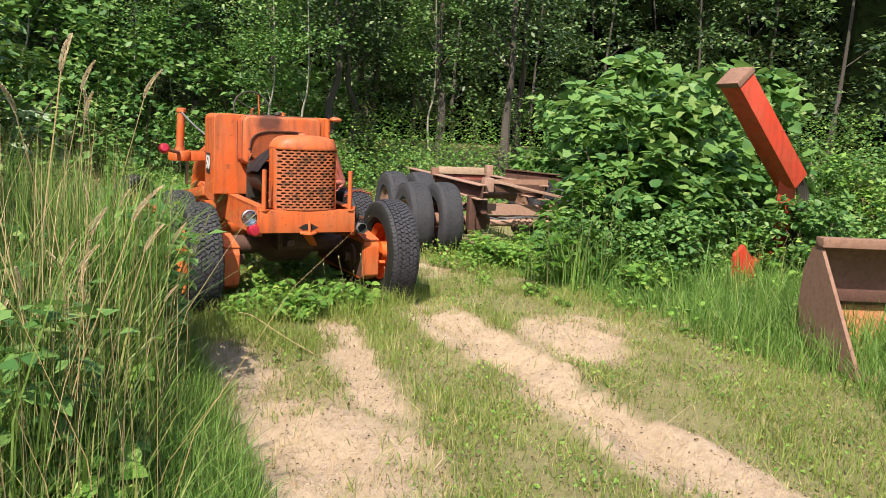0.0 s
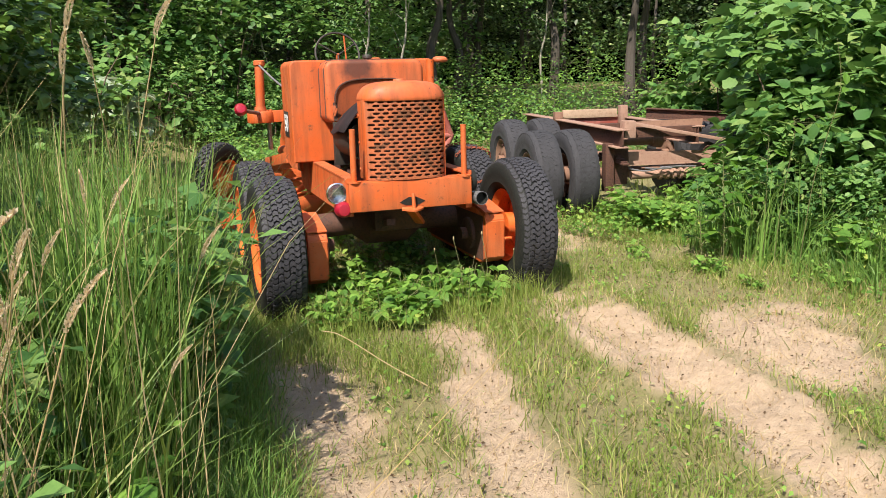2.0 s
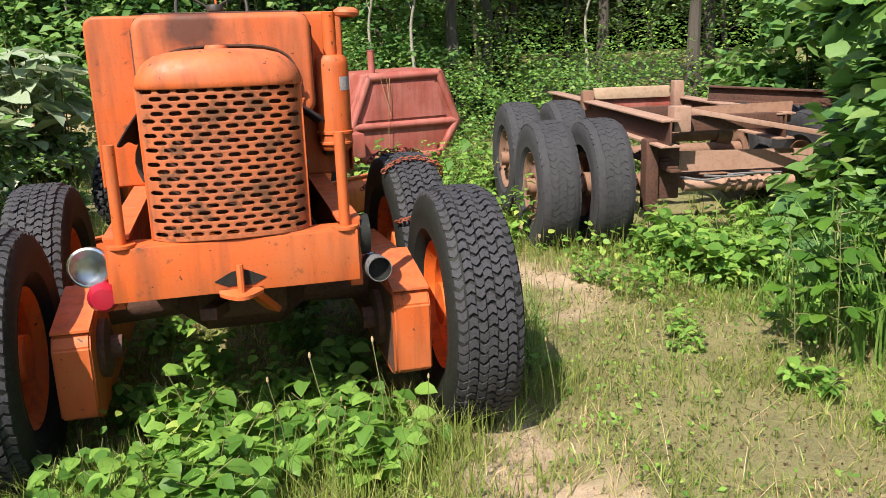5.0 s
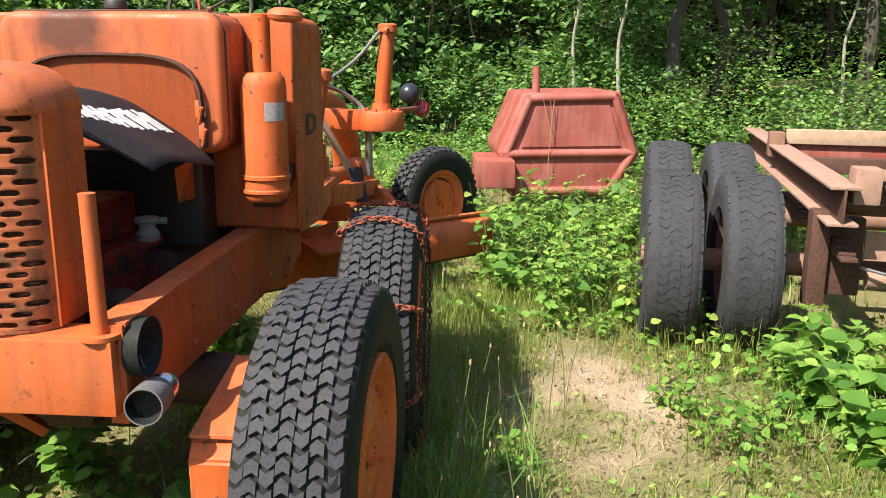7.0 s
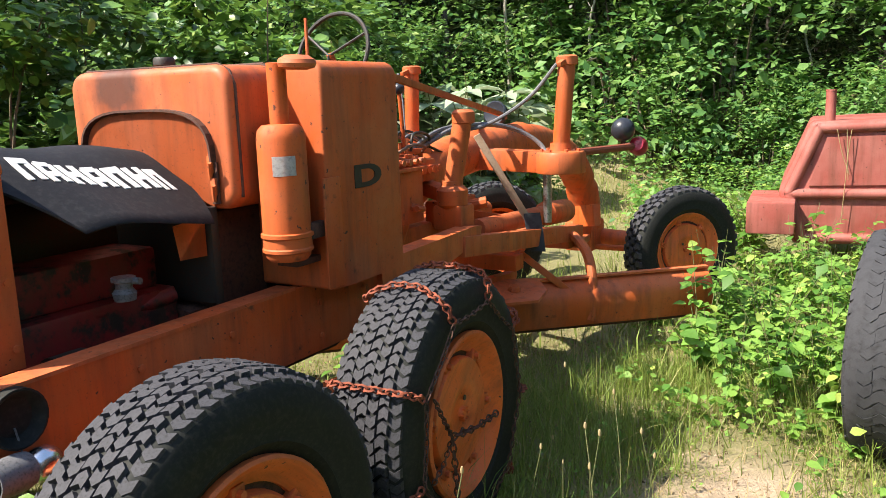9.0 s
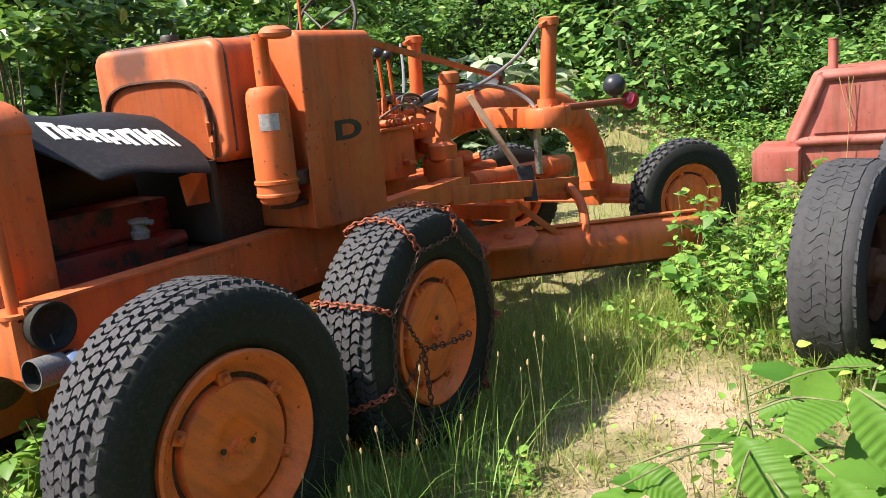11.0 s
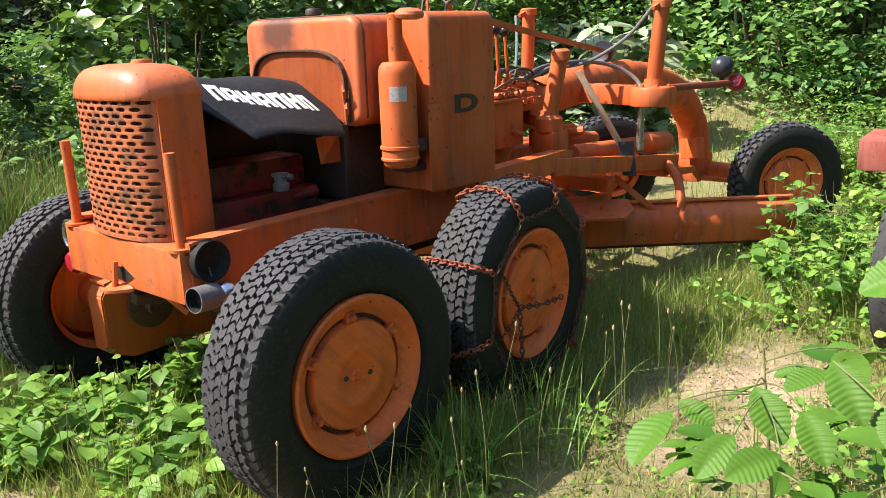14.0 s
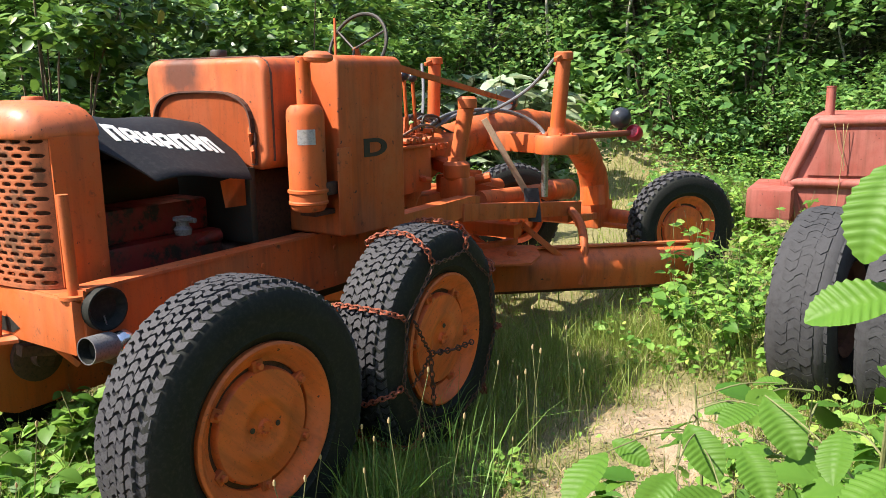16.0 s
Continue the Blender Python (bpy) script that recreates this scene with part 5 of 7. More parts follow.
# ---- red boom and bucket ----
boom = thing("loader_boom", "bright red hydraulic boom leaning out of the weeds", "boom")
a, b = Vector((4.77, -0.6, 2.52)), Vector((5.85, -0.6, 1.36))
bm = beam(BM(), a, b, 0.3, 0.26, 0.02)
arm = part("boom_arm", bm, BOOM_RED, boom)
d = (b - a).normalized()
bm = beam(BM(), a - d * 0.03, a + d * 0.04, 0.33, 0.29, 0.01)
part("end_flange", bm, RUST, arm)
bm = BM()
for k in range(5):
    o = Vector((0.06 * k - 0.14, 0.02 * k - 0.12, 0.06))
    tube(bm, curve([b - d * 0.05 + o, b + d * 0.2 + o + Vector((0, 0, -0.05)), b + Vector((0.12 + o.x, -0.1, -0.5)), b + Vector((0.1 + 0.5 * o.x, 0.0, -0.95))], 6), 0.022, 8)
part("hydraulic_hose", bm, DARK, boom, "worn black hydraulic hoses")
bm = beam(BM(), b - d * 0.1, b + Vector((0.25, 0.3, -1.36)), 0.2, 0.18, 0.02)
part("lower_arm", bm, BOOM_RED, boom)
bm = prism(BM(), [(0, 0), (0.36, -0.02), (0.3, 0.42), (0.12, 0.62), (0, 0.5)], 0.06, Matrix.Translation((4.72, -0.85, 0.02)) @ Matrix.Rotation(radians(90), 4, "X"))
part("foot_plate", bm, BOOM_RED, boom)
bm = tube(BM(), [(4.95, -0.7, 0.25), (5.9, -0.3, 0.45)], 0.07, 12)
part("foot_arm", bm, BOOM_RED, boom)

bucket = thing("loader_bucket", "rusty open loader bucket standing in tall grass", "bucket", at_slope((4.12, -3.05, 0.0), -25))
shape = [(-0.95, 0.02), (-0.3, 0.03), (0.08, 0.16), (0.15, 0.42), (0.12, 0.72), (0.0, 0.93), (-0.12, 0.98)]
bm = BM()
inner = [(y * 0.95 - 0.012, z * 0.97 + 0.03) for y, z in shape]
m = Matrix(((0, 0, 1, -0.55), (1, 0, 0, 0), (0, 1, 0, 0), (0, 0, 0, 1)))
prism(bm, shape + inner[::-1], 1.7, m)
shell = part("shell", bm, RUST, bucket)
for x in (-0.57, 1.15):
    m = Matrix(((0, 0, 1, x), (1, 0, 0, 0), (0, 1, 0, 0), (0, 0, 0, 1)))
    bm = prism(BM(), shape, 0.03, m)
    part("side_plate", bm, RUST, bucket)
bm = box(BM(), (-0.58, -0.2, 0.95), (1.2, -0.06, 1.03), 0.01)
part("top_lip", bm, RUST, bucket)
bm = box(BM(), (-0.5, 0.02, 0.46), (1.14, 0.1, 0.56), 0.01)
part("inner_bar", bm, RUST_DARK, bucket)
# floor sheet in a brighter rust that carries the sunlight in its colour
bm = sheet(BM(), [[(-0.53, -0.92, 0.045), (1.14, -0.92, 0.045)], [(-0.53, -0.3, 0.06), (1.14, -0.3, 0.06)], [(-0.53, 0.04, 0.2), (1.14, 0.04, 0.2)], [(-0.53, 0.11, 0.42), (1.14, 0.11, 0.42)]], 0.01)
part("floor_plate", bm, RUST_SUNLIT, bucket, "worn rusty orange bucket floor, brightened as if sunlit")
bm = box(BM(), (0.25, -0.15, 1.0), (0.7, 0.2, 1.3), 0.04)
part("hinge_block", bm, RUST, bucket)


# ---- plants ----
def scatter(name, tv, tf, pos, R, S, mat, flutter=None):
    """One mesh of many copies of a small template: n places, n 3x3 turns, n sizes (or n x 3)."""
    tv = np.asarray(tv, float)
    nn, k = len(pos), len(tv)
    S = np.asarray(S, float)
    S = S[:, None, None] if S.ndim == 1 else S[:, None, :]
    V = np.einsum("nij,nkj->nki", R, tv[None] * S) + pos[:, None, :]
    loops = np.concatenate([np.asarray(f) for f in tf])
    totals = np.array([len(f) for f in tf])
    L = (loops[None, :] + (np.arange(nn) * k)[:, None]).ravel().astype(np.int32)
    T = np.tile(totals, nn).astype(np.int32)
    me = bpy.data.meshes.new(name)
    me.vertices.add(nn * k)
    me.vertices.foreach_set("co", V.ravel().astype(np.float32))
    me.loops.add(len(L))
    me.loops.foreach_set("vertex_index", L)
    me.polygons.add(len(T))
    me.polygons.foreach_set("loop_start", np.concatenate([[0], np.cumsum(T)[:-1]]).astype(np.int32))
    me.update(calc_edges=True)
    me.polygons.foreach_set("use_smooth", np.ones(len(T), bool))
    me.materials.append(mat)
    return me


def turns(y_dir, normal):
    """Turns whose y runs along y_dir and whose z is near the normal."""
    y = y_dir / np.linalg.norm(y_dir, axis=1, keepdims=True)
    x = np.cross(y, normal)
    x /= np.linalg.norm(x, axis=1, keepdims=True) + 1e-9
    z = np.cross(x, y)
    return np.stack([x, y, z], -1)


LEAF2 = ([(0, 0, 0), (-0.32, 0.42, 0.07), (0.32, 0.42, 0.07), (0, 1, -0.06)], [(0, 2, 3), (0, 3, 1)])
LEAF5 = ([(0, 0, 0), (-0.33, 0.4, 0.07), (0.33, 0.4, 0.07), (0, 0.5, 0.0), (0, 1, -0.1)], [(0, 2, 3), (0, 3, 1), (2, 4, 3), (3, 4, 1)])
LEAF6 = ([(0, 0, 0), (-0.3, 0.22, 0.07), (0, 0.3, 0.0), (0.3, 0.22, 0.07), (-0.34, 0.55, 0.06), (0, 0.62, -0.01), (0.34, 0.55, 0.06), (0, 1, -0.1)], [(0, 2, 1), (0, 3, 2), (1, 2, 5, 4), (2, 3, 6, 5), (4, 5, 7), (5, 6, 7)])

_mid = [(0, 0, 0), (0, 0.2, 0.02), (0, 0.5, 0.02), (0, 0.8, -0.05), (0, 1.0, -0.13)]
_side = [(w_ * sg, f_, z_) for sg in (-1, 1) for f_, w_, z_ in ((0.2, 0.27, 0.08), (0.5, 0.36, 0.11), (0.8, 0.21, 0.02))]
HEX = ([(0, 0, 0), (-0.27, 0.22, 0.06), (-0.31, 0.58, 0.05), (0, 1, -0.09), (0.31, 0.58, 0.05), (0.27, 0.22, 0.06)], [(0, 5, 4, 3), (0, 3, 2, 1)])
HEART = ([(0, 0, 0), (-0.36, 0.16, 0.05), (-0.4, 0.45, 0.04), (-0.2, 0.78, -0.03), (0, 1.05, -0.16), (0.2, 0.78, -0.03), (0.4, 0.45, 0.04), (0.36, 0.16, 0.05), (0, 0.5, -0.02)], [(0, 8, 2, 1), (8, 4, 3, 2), (0, 7, 6, 8), (8, 6, 5, 4)])
LEAF8 = (_mid + _side, [(0, 1, 5), (1, 2, 6, 5), (2, 3, 7, 6), (3, 4, 7), (0, 8, 1), (1, 8, 9, 2), (2, 9, 10, 3), (3, 10, 4)])


def leaves(name, pos, out, rng, size, spread_, mat, tmpl=LEAF2, up=0.9, droop=0.25):
    nn = len(pos)
    a = rng.rand(nn) * 6.283
    d = np.stack([np.cos(a), np.sin(a), rng.randn(nn) * 0.35 - droop], -1) + out * 0.7
    nrm = np.stack([rng.randn(nn) * 0.5, rng.randn(nn) * 0.5, np.full(nn, up)], -1) + out * 0.5
    s = size * np.exp(np.clip(rng.randn(nn), -2.2, 1.2) * spread_)
    return scatter(name, tmpl[0], tmpl[1], pos, turns(d, nrm), s, mat)


BLADE = ([(-0.5, 0, 0), (0.5, 0, 0), (-0.4, 0.0, 0.45), (0.4, 0.0, 0.45), (-0.26, 0.0, 0.78), (0.26, 0.0, 0.78), (0, 0.0, 1.0)], [(0, 1, 3, 2), (2, 3, 5, 4), (4, 5, 6)])


BLADE_SHORT = ([(-0.5, 0, 0), (0.5, 0, 0), (-0.38, 0.0, 0.55), (0.38, 0.0, 0.55), (0, 0.0, 1.0)], [(0, 1, 3, 2), (2, 3, 4)])


def blades(name, x, y, h, w, rng, mat, bend=0.45, lean=0.25, z0=None):
    """Grass: each blade a bent, tapering strip."""
    nn = len(x)
    a = rng.rand(nn) * 6.283
    ca, sa = np.cos(a), np.sin(a)
    b = np.minimum(np.abs(rng.randn(nn)), 1.6) * bend
    l = np.clip(rng.randn(nn), -1.5, 1.5) * lean
    shape_ = BLADE_SHORT if name in ("short_grass", "rough_grass", "dead_grass", "grass_tufts", "dry_grass") else BLADE
    tv = np.array(shape_[0])
    s = tv[:, 2]
    off = h[:, None] * (l[:, None] * s + b[:, None] * s ** 2.2)
    zz = h[:, None] * (s - 0.38 * np.minimum(b, 1.2)[:, None] * s ** 2.5)
    tw = rng.rand(nn) * 6.283
    X = x[:, None] + ca[:, None] * off + np.cos(tw)[:, None] * tv[:, 0] * w[:, None]
    Y = y[:, None] + sa[:, None] * off + np.sin(tw)[:, None] * tv[:, 0] * w[:, None]
    Z = (rise(x, y) if z0 is None else z0)[:, None] + zz - 0.01
    pos = np.zeros((nn, 3))
    me = scatter(name, tv, shape_[1], pos, np.tile(np.eye(3), (nn, 1, 1)), np.ones(nn), mat)
    me.vertices.foreach_set("co", np.stack([X, Y, Z], -1).ravel().astype(np.float32))
    me.update()
    return me


def stuff(name, me, label, category):
    return tagged(new(name, me), label, category, kind="stuff")


rng = np.random.RandomState(11)


def patch(nn, x0, x1, y0, y1, keep):
    x, y = rng.uniform(x0, x1, nn), rng.uniform(y0, y1, nn)
    k = rng.rand(nn) < keep(x, y)
    return x[k], y[k]


def under_grader(x, y):
    return (np.abs(x) < 0.82) & (y > 0.1) & (y < 5.6)


def tall_zone(x, y):
    """The left bank of tall grass."""
    edge = np.where(y > 0.6, -1.75 - 0.1 * (y - 0.6), np.where(y < -0.5, -1.44 + 0.095 * (y + 0.5), -1.44 - 0.28 * (y + 0.5))) + 0.3 * (vnoise(x, y, 0.8, 21) - 0.5)
    return np.clip((edge - x) / 0.25, 0, 1)


def verge_zone(x, y):
    """The right bank beside the track."""
    edge = 2.9 - 0.15 * y + 0.5 * (vnoise(x, y, 0.9, 22) - 0.5)
    edge = np.where(y > 1.0, 3.1, edge)
    return np.clip((x - edge) / 0.35, 0, 1)


# short grass
clump = lambda x, y: np.clip(vnoise(x, y, 0.33, 31) * 1.5 + vnoise(x, y, 0.11, 33) * 0.9 - 0.52, 0, 1)
x, y = patch(230000, -2.6, 4.0, -7.0, 5.5, lambda x, y: np.clip(1.1 - 1.5 * bare(x, y), 0.07, 1) * (0.12 + 0.88 * clump(x, y)) * np.where(under_grader(x, y), 0.8, 1) * np.clip((4.0 - x) / 0.9, 0, 1) * np.clip((y + 7.0) / 1.2, 0, 1))
h = rng.uniform(0.03, 0.12, len(x)) * (0.55 + 0.9 * vnoise(x, y, 0.6, 32))
dry = rng.rand(len(x)) < 0.1 + 0.5 * bare(x, y)
for sel, mat, lab in ((~dry, GRASS, "short patchy green grass over sandy soil"), (dry, STRAW, "short dry yellowed grass over sandy soil")):
    stuff("short_grass", blades("short_grass", x[sel], y[sel], h[sel] * (0.8 if mat is STRAW else 1.0), rng.uniform(0.003, 0.0075, sel.sum()), rng, mat, 0.7, 0.5), lab, "grass")
x, y = patch(26000, -2.6, 4.2, -6.5, 5.0, lambda x, y: np.clip(1.0 - 1.6 * bare(x, y), 0.0, 1) * clump(x, y) * np.where(under_grader(x, y), 0.2, 1) * np.clip((4.2 - x) / 0.9, 0, 1) * np.clip((y + 6.5) / 1.2, 0, 1))
P = np.stack([x, y, rise(x, y) + rng.uniform(0.005, 0.07, len(x))], -1)
stuff("clover", leaves("clover", P, np.zeros((len(x), 3)), rng, 0.026, 0.4, LEAF_FRESH), "small clover and weed leaves in the grass", "weeds")
x, y = patch(34000, -2.4, 3.6, -6.0, 4.5, lambda x, y: np.clip(bare(x, y) * 1.5 - 0.25, 0.02, 1))
P = np.stack([x, y, rise(x, y) + 0.002], -1)
OCT = ([(1, 0, 0), (-0.9, 0.1, 0), (0, 1, 0.1), (0.1, -0.8, 0), (0, 0, 0.7), (0.1, 0, -0.6)], [(0, 2, 4), (2, 1, 4), (1, 3, 4), (3, 0, 4), (2, 0, 5), (1, 2, 5), (3, 1, 5), (0, 3, 5)])
a = rng.rand(len(x)) * 6.283
D = np.stack([np.cos(a), np.sin(a), np.zeros(len(x))], -1)
stuff("clods", scatter("clods", OCT[0], OCT[1], P, turns(D, np.stack([rng.randn(len(x)) * 0.3, rng.randn(len(x)) * 0.3, np.ones(len(x))], -1)), np.minimum(0.0042 * np.exp(rng.randn(len(x)) * 0.6), 0.01), SAND), "sandy clods and small stones", "soil")
x, y = patch(4200, -1.6, 3.0, -6.0, 3.2, lambda x, y: np.clip(bare(x, y) * 1.5 - 0.4, 0, 1))
P = np.stack([x, y, rise(x, y) - 0.002], -1)
a = rng.rand(len(x)) * 6.283
s = 0.009 * np.exp(np.clip(rng.randn(len(x)), -1.5, 1.8) * 0.55)
stuff("sand_lumps", scatter("sand_lumps", OCT[0], OCT[1], P, turns(np.stack([np.cos(a), np.sin(a), np.zeros(len(x))], -1), np.stack([rng.randn(len(x)) * 0.2, rng.randn(len(x)) * 0.2, np.ones(len(x))], -1)), np.stack([s, s * rng.uniform(0.6, 1, len(x)), s * 0.5], -1), SAND), "dried lumps of sandy soil in the wheel tracks", "soil")
x, y = patch(14000, -2.0, 3.6, -6.0, 4.5, lambda x, y: np.clip(0.2 + bare(x, y), 0, 1))
stuff("dead_grass", blades("dead_grass", x, y, rng.uniform(0.05, 0.2, len(x)), rng.uniform(0.002, 0.004, len(x)), rng, STRAW, 1.4, 1.2), "dead straw lying on the soil", "grass")
x, y = patch(38000, -15, 16, -19, 13, lambda x, y: 0.8 * np.clip((np.hypot((x - 0.6) * 1.3, y + 1) - 4.6) / 1.5, 0, 1) * (1 - 0.8 * bare(x, y)) * (np.hypot(x + 2.37, y + 7.6) > 2.2))
stuff("rough_grass", blades("rough_grass", x, y, rng.uniform(0.12, 0.35, len(x)), rng.uniform(0.008, 0.016, len(x)), rng, GRASS, 0.5, 0.3), "rough green grass round the clearing", "grass")
LITTER = leafy("leaf_litter", (0.07, 0.045, 0.025), (0.2, 0.13, 0.07), (0.42, 0.32, 0.18), rough=0.8, thin=0.1, gloss=0.2)
x, y = patch(52000, -2.4, 4.2, -6.2, 5.0, lambda x, y: np.clip(0.25 + 0.6 * vnoise(x, y, 0.4, 35), 0, 1) * np.clip((4.2 - x) / 0.9, 0, 1) * np.clip((y + 6.2) / 1.2, 0, 1))
P = np.stack([x, y, rise(x, y) + rng.uniform(0.003, 0.02, len(x))], -1)
stuff("leaf_litter", leaves("leaf_litter", P, np.zeros((len(x), 3)), rng, 0.013, 0.5, LITTER, LEAF2, 0.8, 0.0), "brown dead leaf and twig litter", "litter")
# grass along the foot of the bank
x, y = patch(30000, -2.4, -1.05, -6.2, 0.4, lambda x, y: np.clip((-1.16 + 0.05 * y - x) / 0.16, 0, 1) * (1 - 0.7 * bare(x, y)) * (0.25 + 0.75 * vnoise(x, y, 0.25, 36)))
h = rng.uniform(0.1, 0.3, len(x)) * (0.5 + 1.1 * np.clip((-1.15 - x) / 0.6, 0, 1))
stuff("bank_grass", blades("bank_grass", x, y, h, rng.uniform(0.004, 0.008, len(x)), rng, GRASS_GREEN, 0.55, 0.35), "soft green grass along the foot of the bank", "grass")
# longer tufts by the wheels and along the tracks
x, y = patch(60000, -2.2, 3.2, -6.0, 5.0, lambda x, y: np.clip(vnoise(x, y, 0.5, 41) * 2.6 - 1.45, 0, 1) * np.clip(1.1 - 1.5 * bare(x, y), 0, 1) * np.where(under_grader(x, y), 0.05, 1) * np.where((x > 1.2) & (y > 0.4), 0.3, 1))
stuff("grass_tufts", blades("grass_tufts", x, y, rng.uniform(0.08, 0.24, len(x)), rng.uniform(0.003, 0.007, len(x)), rng, GRASS, 0.5, 0.3), "longer grass tufts beside the wheel tracks", "grass")
wx, wy = [], []
for cx_, cy_, nn, sp in ((1.2, 0.85, 900, 0.13), (1.15, 1.75, 500, 0.2), (1.42, 0.3, 200, 0.12), (1.05, 2.3, 250, 0.2), (-0.62, -0.25, 500, 0.13), (0.55, -0.15, 400, 0.16), (-1.35, 0.9, 500, 0.2), (2.6, 2.8, 300, 0.25), (3.3, 2.2, 500, 0.3), (2.0, 3.5, 250, 0.25), (1.35, 3.4, 150, 0.3), (-0.2, -0.2, 400, 0.4), (1.7, 6.8, 900, 0.5), (2.7, 6.7, 900, 0.5), (0.3, 6.2, 700, 0.5), (-1.6, 5.6, 900, 0.5)):
    wx.append(cx_ + rng.randn(nn) * sp)
    wy.append(cy_ + rng.randn(nn) * sp)
for cx_, cy_, nn, sp in ((0.3, -0.3, 500, 0.22), (0.75, -0.2, 350, 0.18), (-0.75, -0.5, 500, 0.2), (-1.0, -0.9, 600, 0.25), (0.7, 2.6, 900, 0.3), (1.1, 3.0, 900, 0.3), (1.45, 3.5, 700, 0.25), (1.4, 2.5, 500, 0.2)):
    wx.append(cx_ + rng.randn(nn) * sp)
    wy.append(cy_ + rng.randn(nn) * sp)
x, y = np.concatenate(wx), np.concatenate(wy)
stuff("wheel_grass", blades("wheel_grass", x, y, rng.uniform(0.1, 0.32, len(x)), rng.uniform(0.003, 0.006, len(x)), rng, GRASS, 0.5, 0.28), "uncut grass grown up round the wheels", "grass")
# leafy weeds that cover the ground between the vehicles
def weed_cover(x, y):
    k = np.clip((x - 2.25 - 0.25 * np.sin(2.3 * y)) / 0.4, 0, 1) * (x < 5.0) * (y > 0.2) * (y < 3.4)
    k = np.maximum(k, np.clip((2.45 - np.abs(x - 1.9) * 2.6) / 1.6, 0, 1) * (y > 2.9) * (y < 6.8))
    k = np.maximum(k, 0.35 * (np.abs(x + 0.05) < 0.75) * (y > -0.1) * (y < 2.2))
    k = np.maximum(k, 0.7 * np.clip((x - 2.8) / 0.5, 0, 1) * (x < 5.6) * (y > -2.8) * (y <= 0.2))
    return k * np.clip(vnoise(x, y, 0.3, 61) * 2.4 - 0.75, 0, 1)


x, y = patch(42000, -1.2, 5.6, -2.8, 6.8, weed_cover)
tall_ = 0.06 + 0.34 * vnoise(x, y, 0.45, 62)
P = np.stack([x, y, rise(x, y) + tall_ * rng.rand(len(x)) ** 0.6], -1)
stuff("weed_cover", leaves("weed_cover", P, np.zeros((len(x), 3)), rng, 0.044, 0.4, LEAF_FRESH, LEAF6, 1.0, 0.2), "low yellow-green leafy weeds covering the ground", "weeds")
x, y = patch(13000, -1.2, 5.6, -2.8, 6.8, weed_cover)
stuff("weed_stems", blades("weed_stems", x, y, rng.uniform(0.1, 0.4, len(x)), rng.uniform(0.003, 0.006, len(x)), rng, GRASS, 0.3, 0.25), "thin green weed stems", "weeds")
wx = np.concatenate([c + rng.randn(k_) * sp for c, k_, sp in ((1.33, 260, 0.09), (1.5, 70, 0.12), (1.22, 70, 0.1))])
wy = np.concatenate([c + rng.randn(k_) * sp for c, k_, sp in ((0.72, 260, 0.1), (1.05, 70, 0.2), (1.3, 70, 0.12))])
stuff("long_tuft", blades("long_tuft", wx, wy, rng.uniform(0.18, 0.5, len(wx)), rng.uniform(0.004, 0.007, len(wx)), rng, GRASS_GREEN, 0.7, 0.3), "long uncut grass tuft between the wheels", "grass")
# verge
x, y = patch(9000, 2.3, 4.8, -5.2, -1.9, lambda x, y: np.clip((x - 2.75 + 0.5 * (vnoise(x, y, 0.7, 58) - 0.5)) / 0.4, 0, 1) * (1 - 0.8 * bare(x, y)) * (0.35 + 0.65 * vnoise(x, y, 0.3, 59)))
stuff("verge_grass", blades("verge_grass", x, y, rng.uniform(0.15, 0.5, len(x)) * (0.7 + 0.5 * np.clip((x - 2.8) / 0.8, 0, 1)), rng.uniform(0.005, 0.011, len(x)), rng, GRASS_GREEN, 0.5, 0.3), "lush green grass round the bucket", "grass")
x, y = patch(48000, 2.2, 8.0, -6.5, 2.2, lambda x, y: verge_zone(x, y) * np.clip(1.25 - 0.09 * (x - 2.2) ** 1.6, 0.25, 1) * np.clip((y + 6.5) / 2.5, 0, 1) * np.clip((8.0 - x) / 2.0, 0, 1))
stuff("verge_grass", blades("verge_grass", x, y, rng.uniform(0.14, 0.42, len(x)) * (0.5 + 0.9 * np.clip((x - 2.6) / 1.5, 0, 1)), rng.uniform(0.005, 0.013, len(x)), rng, GRASS_GREEN, 0.55, 0.35), "knee-high green grass on the verge", "grass")
x, y = patch(260, 3.3, 5.2, -1.4, 0.6, lambda x, y: np.clip(vnoise(x, y, 0.3, 57) * 2 - 0.5, 0, 1))
stuff("reed_leaves", blades("reed_leaves", x, y, rng.uniform(0.4, 1.05, len(x)), rng.uniform(0.007, 0.014, len(x)), rng, GRASS_GREEN, 0.45, 0.22), "tall grass leaves in front of the bushes", "grass")
# tall grass
x, y = patch(105000, -4.6, -1.2, -6.2, 4.5, lambda x, y: tall_zone(x, y) * np.clip((x + 5.0) / 1.2, 0, 1) * np.clip((y + 6.2) / 0.8, 0, 1) * np.clip(vnoise(x, y, 0.22, 53) * 2.2 - 0.35, 0.12, 1) * np.clip(1.25 - 0.28 * (-1.4 - x), 0.15, 1) * np.where(y > 0.6, 0.6, np.where(y < -2.2, 0.5, 1)))
hh = rng.uniform(0.3, 1.15, len(x)) * (0.35 + 0.85 * np.clip((-1.42 + 0.09 * np.minimum(y, 0) - x) / 0.6, 0, 1)) * (0.75 + 0.5 * vnoise(x, y, 0.9, 51))
hh = hh * np.where(y > 0.3, 0.85, 1.25) * np.clip((y + 6.1) / 1.8, 0.3, 1)
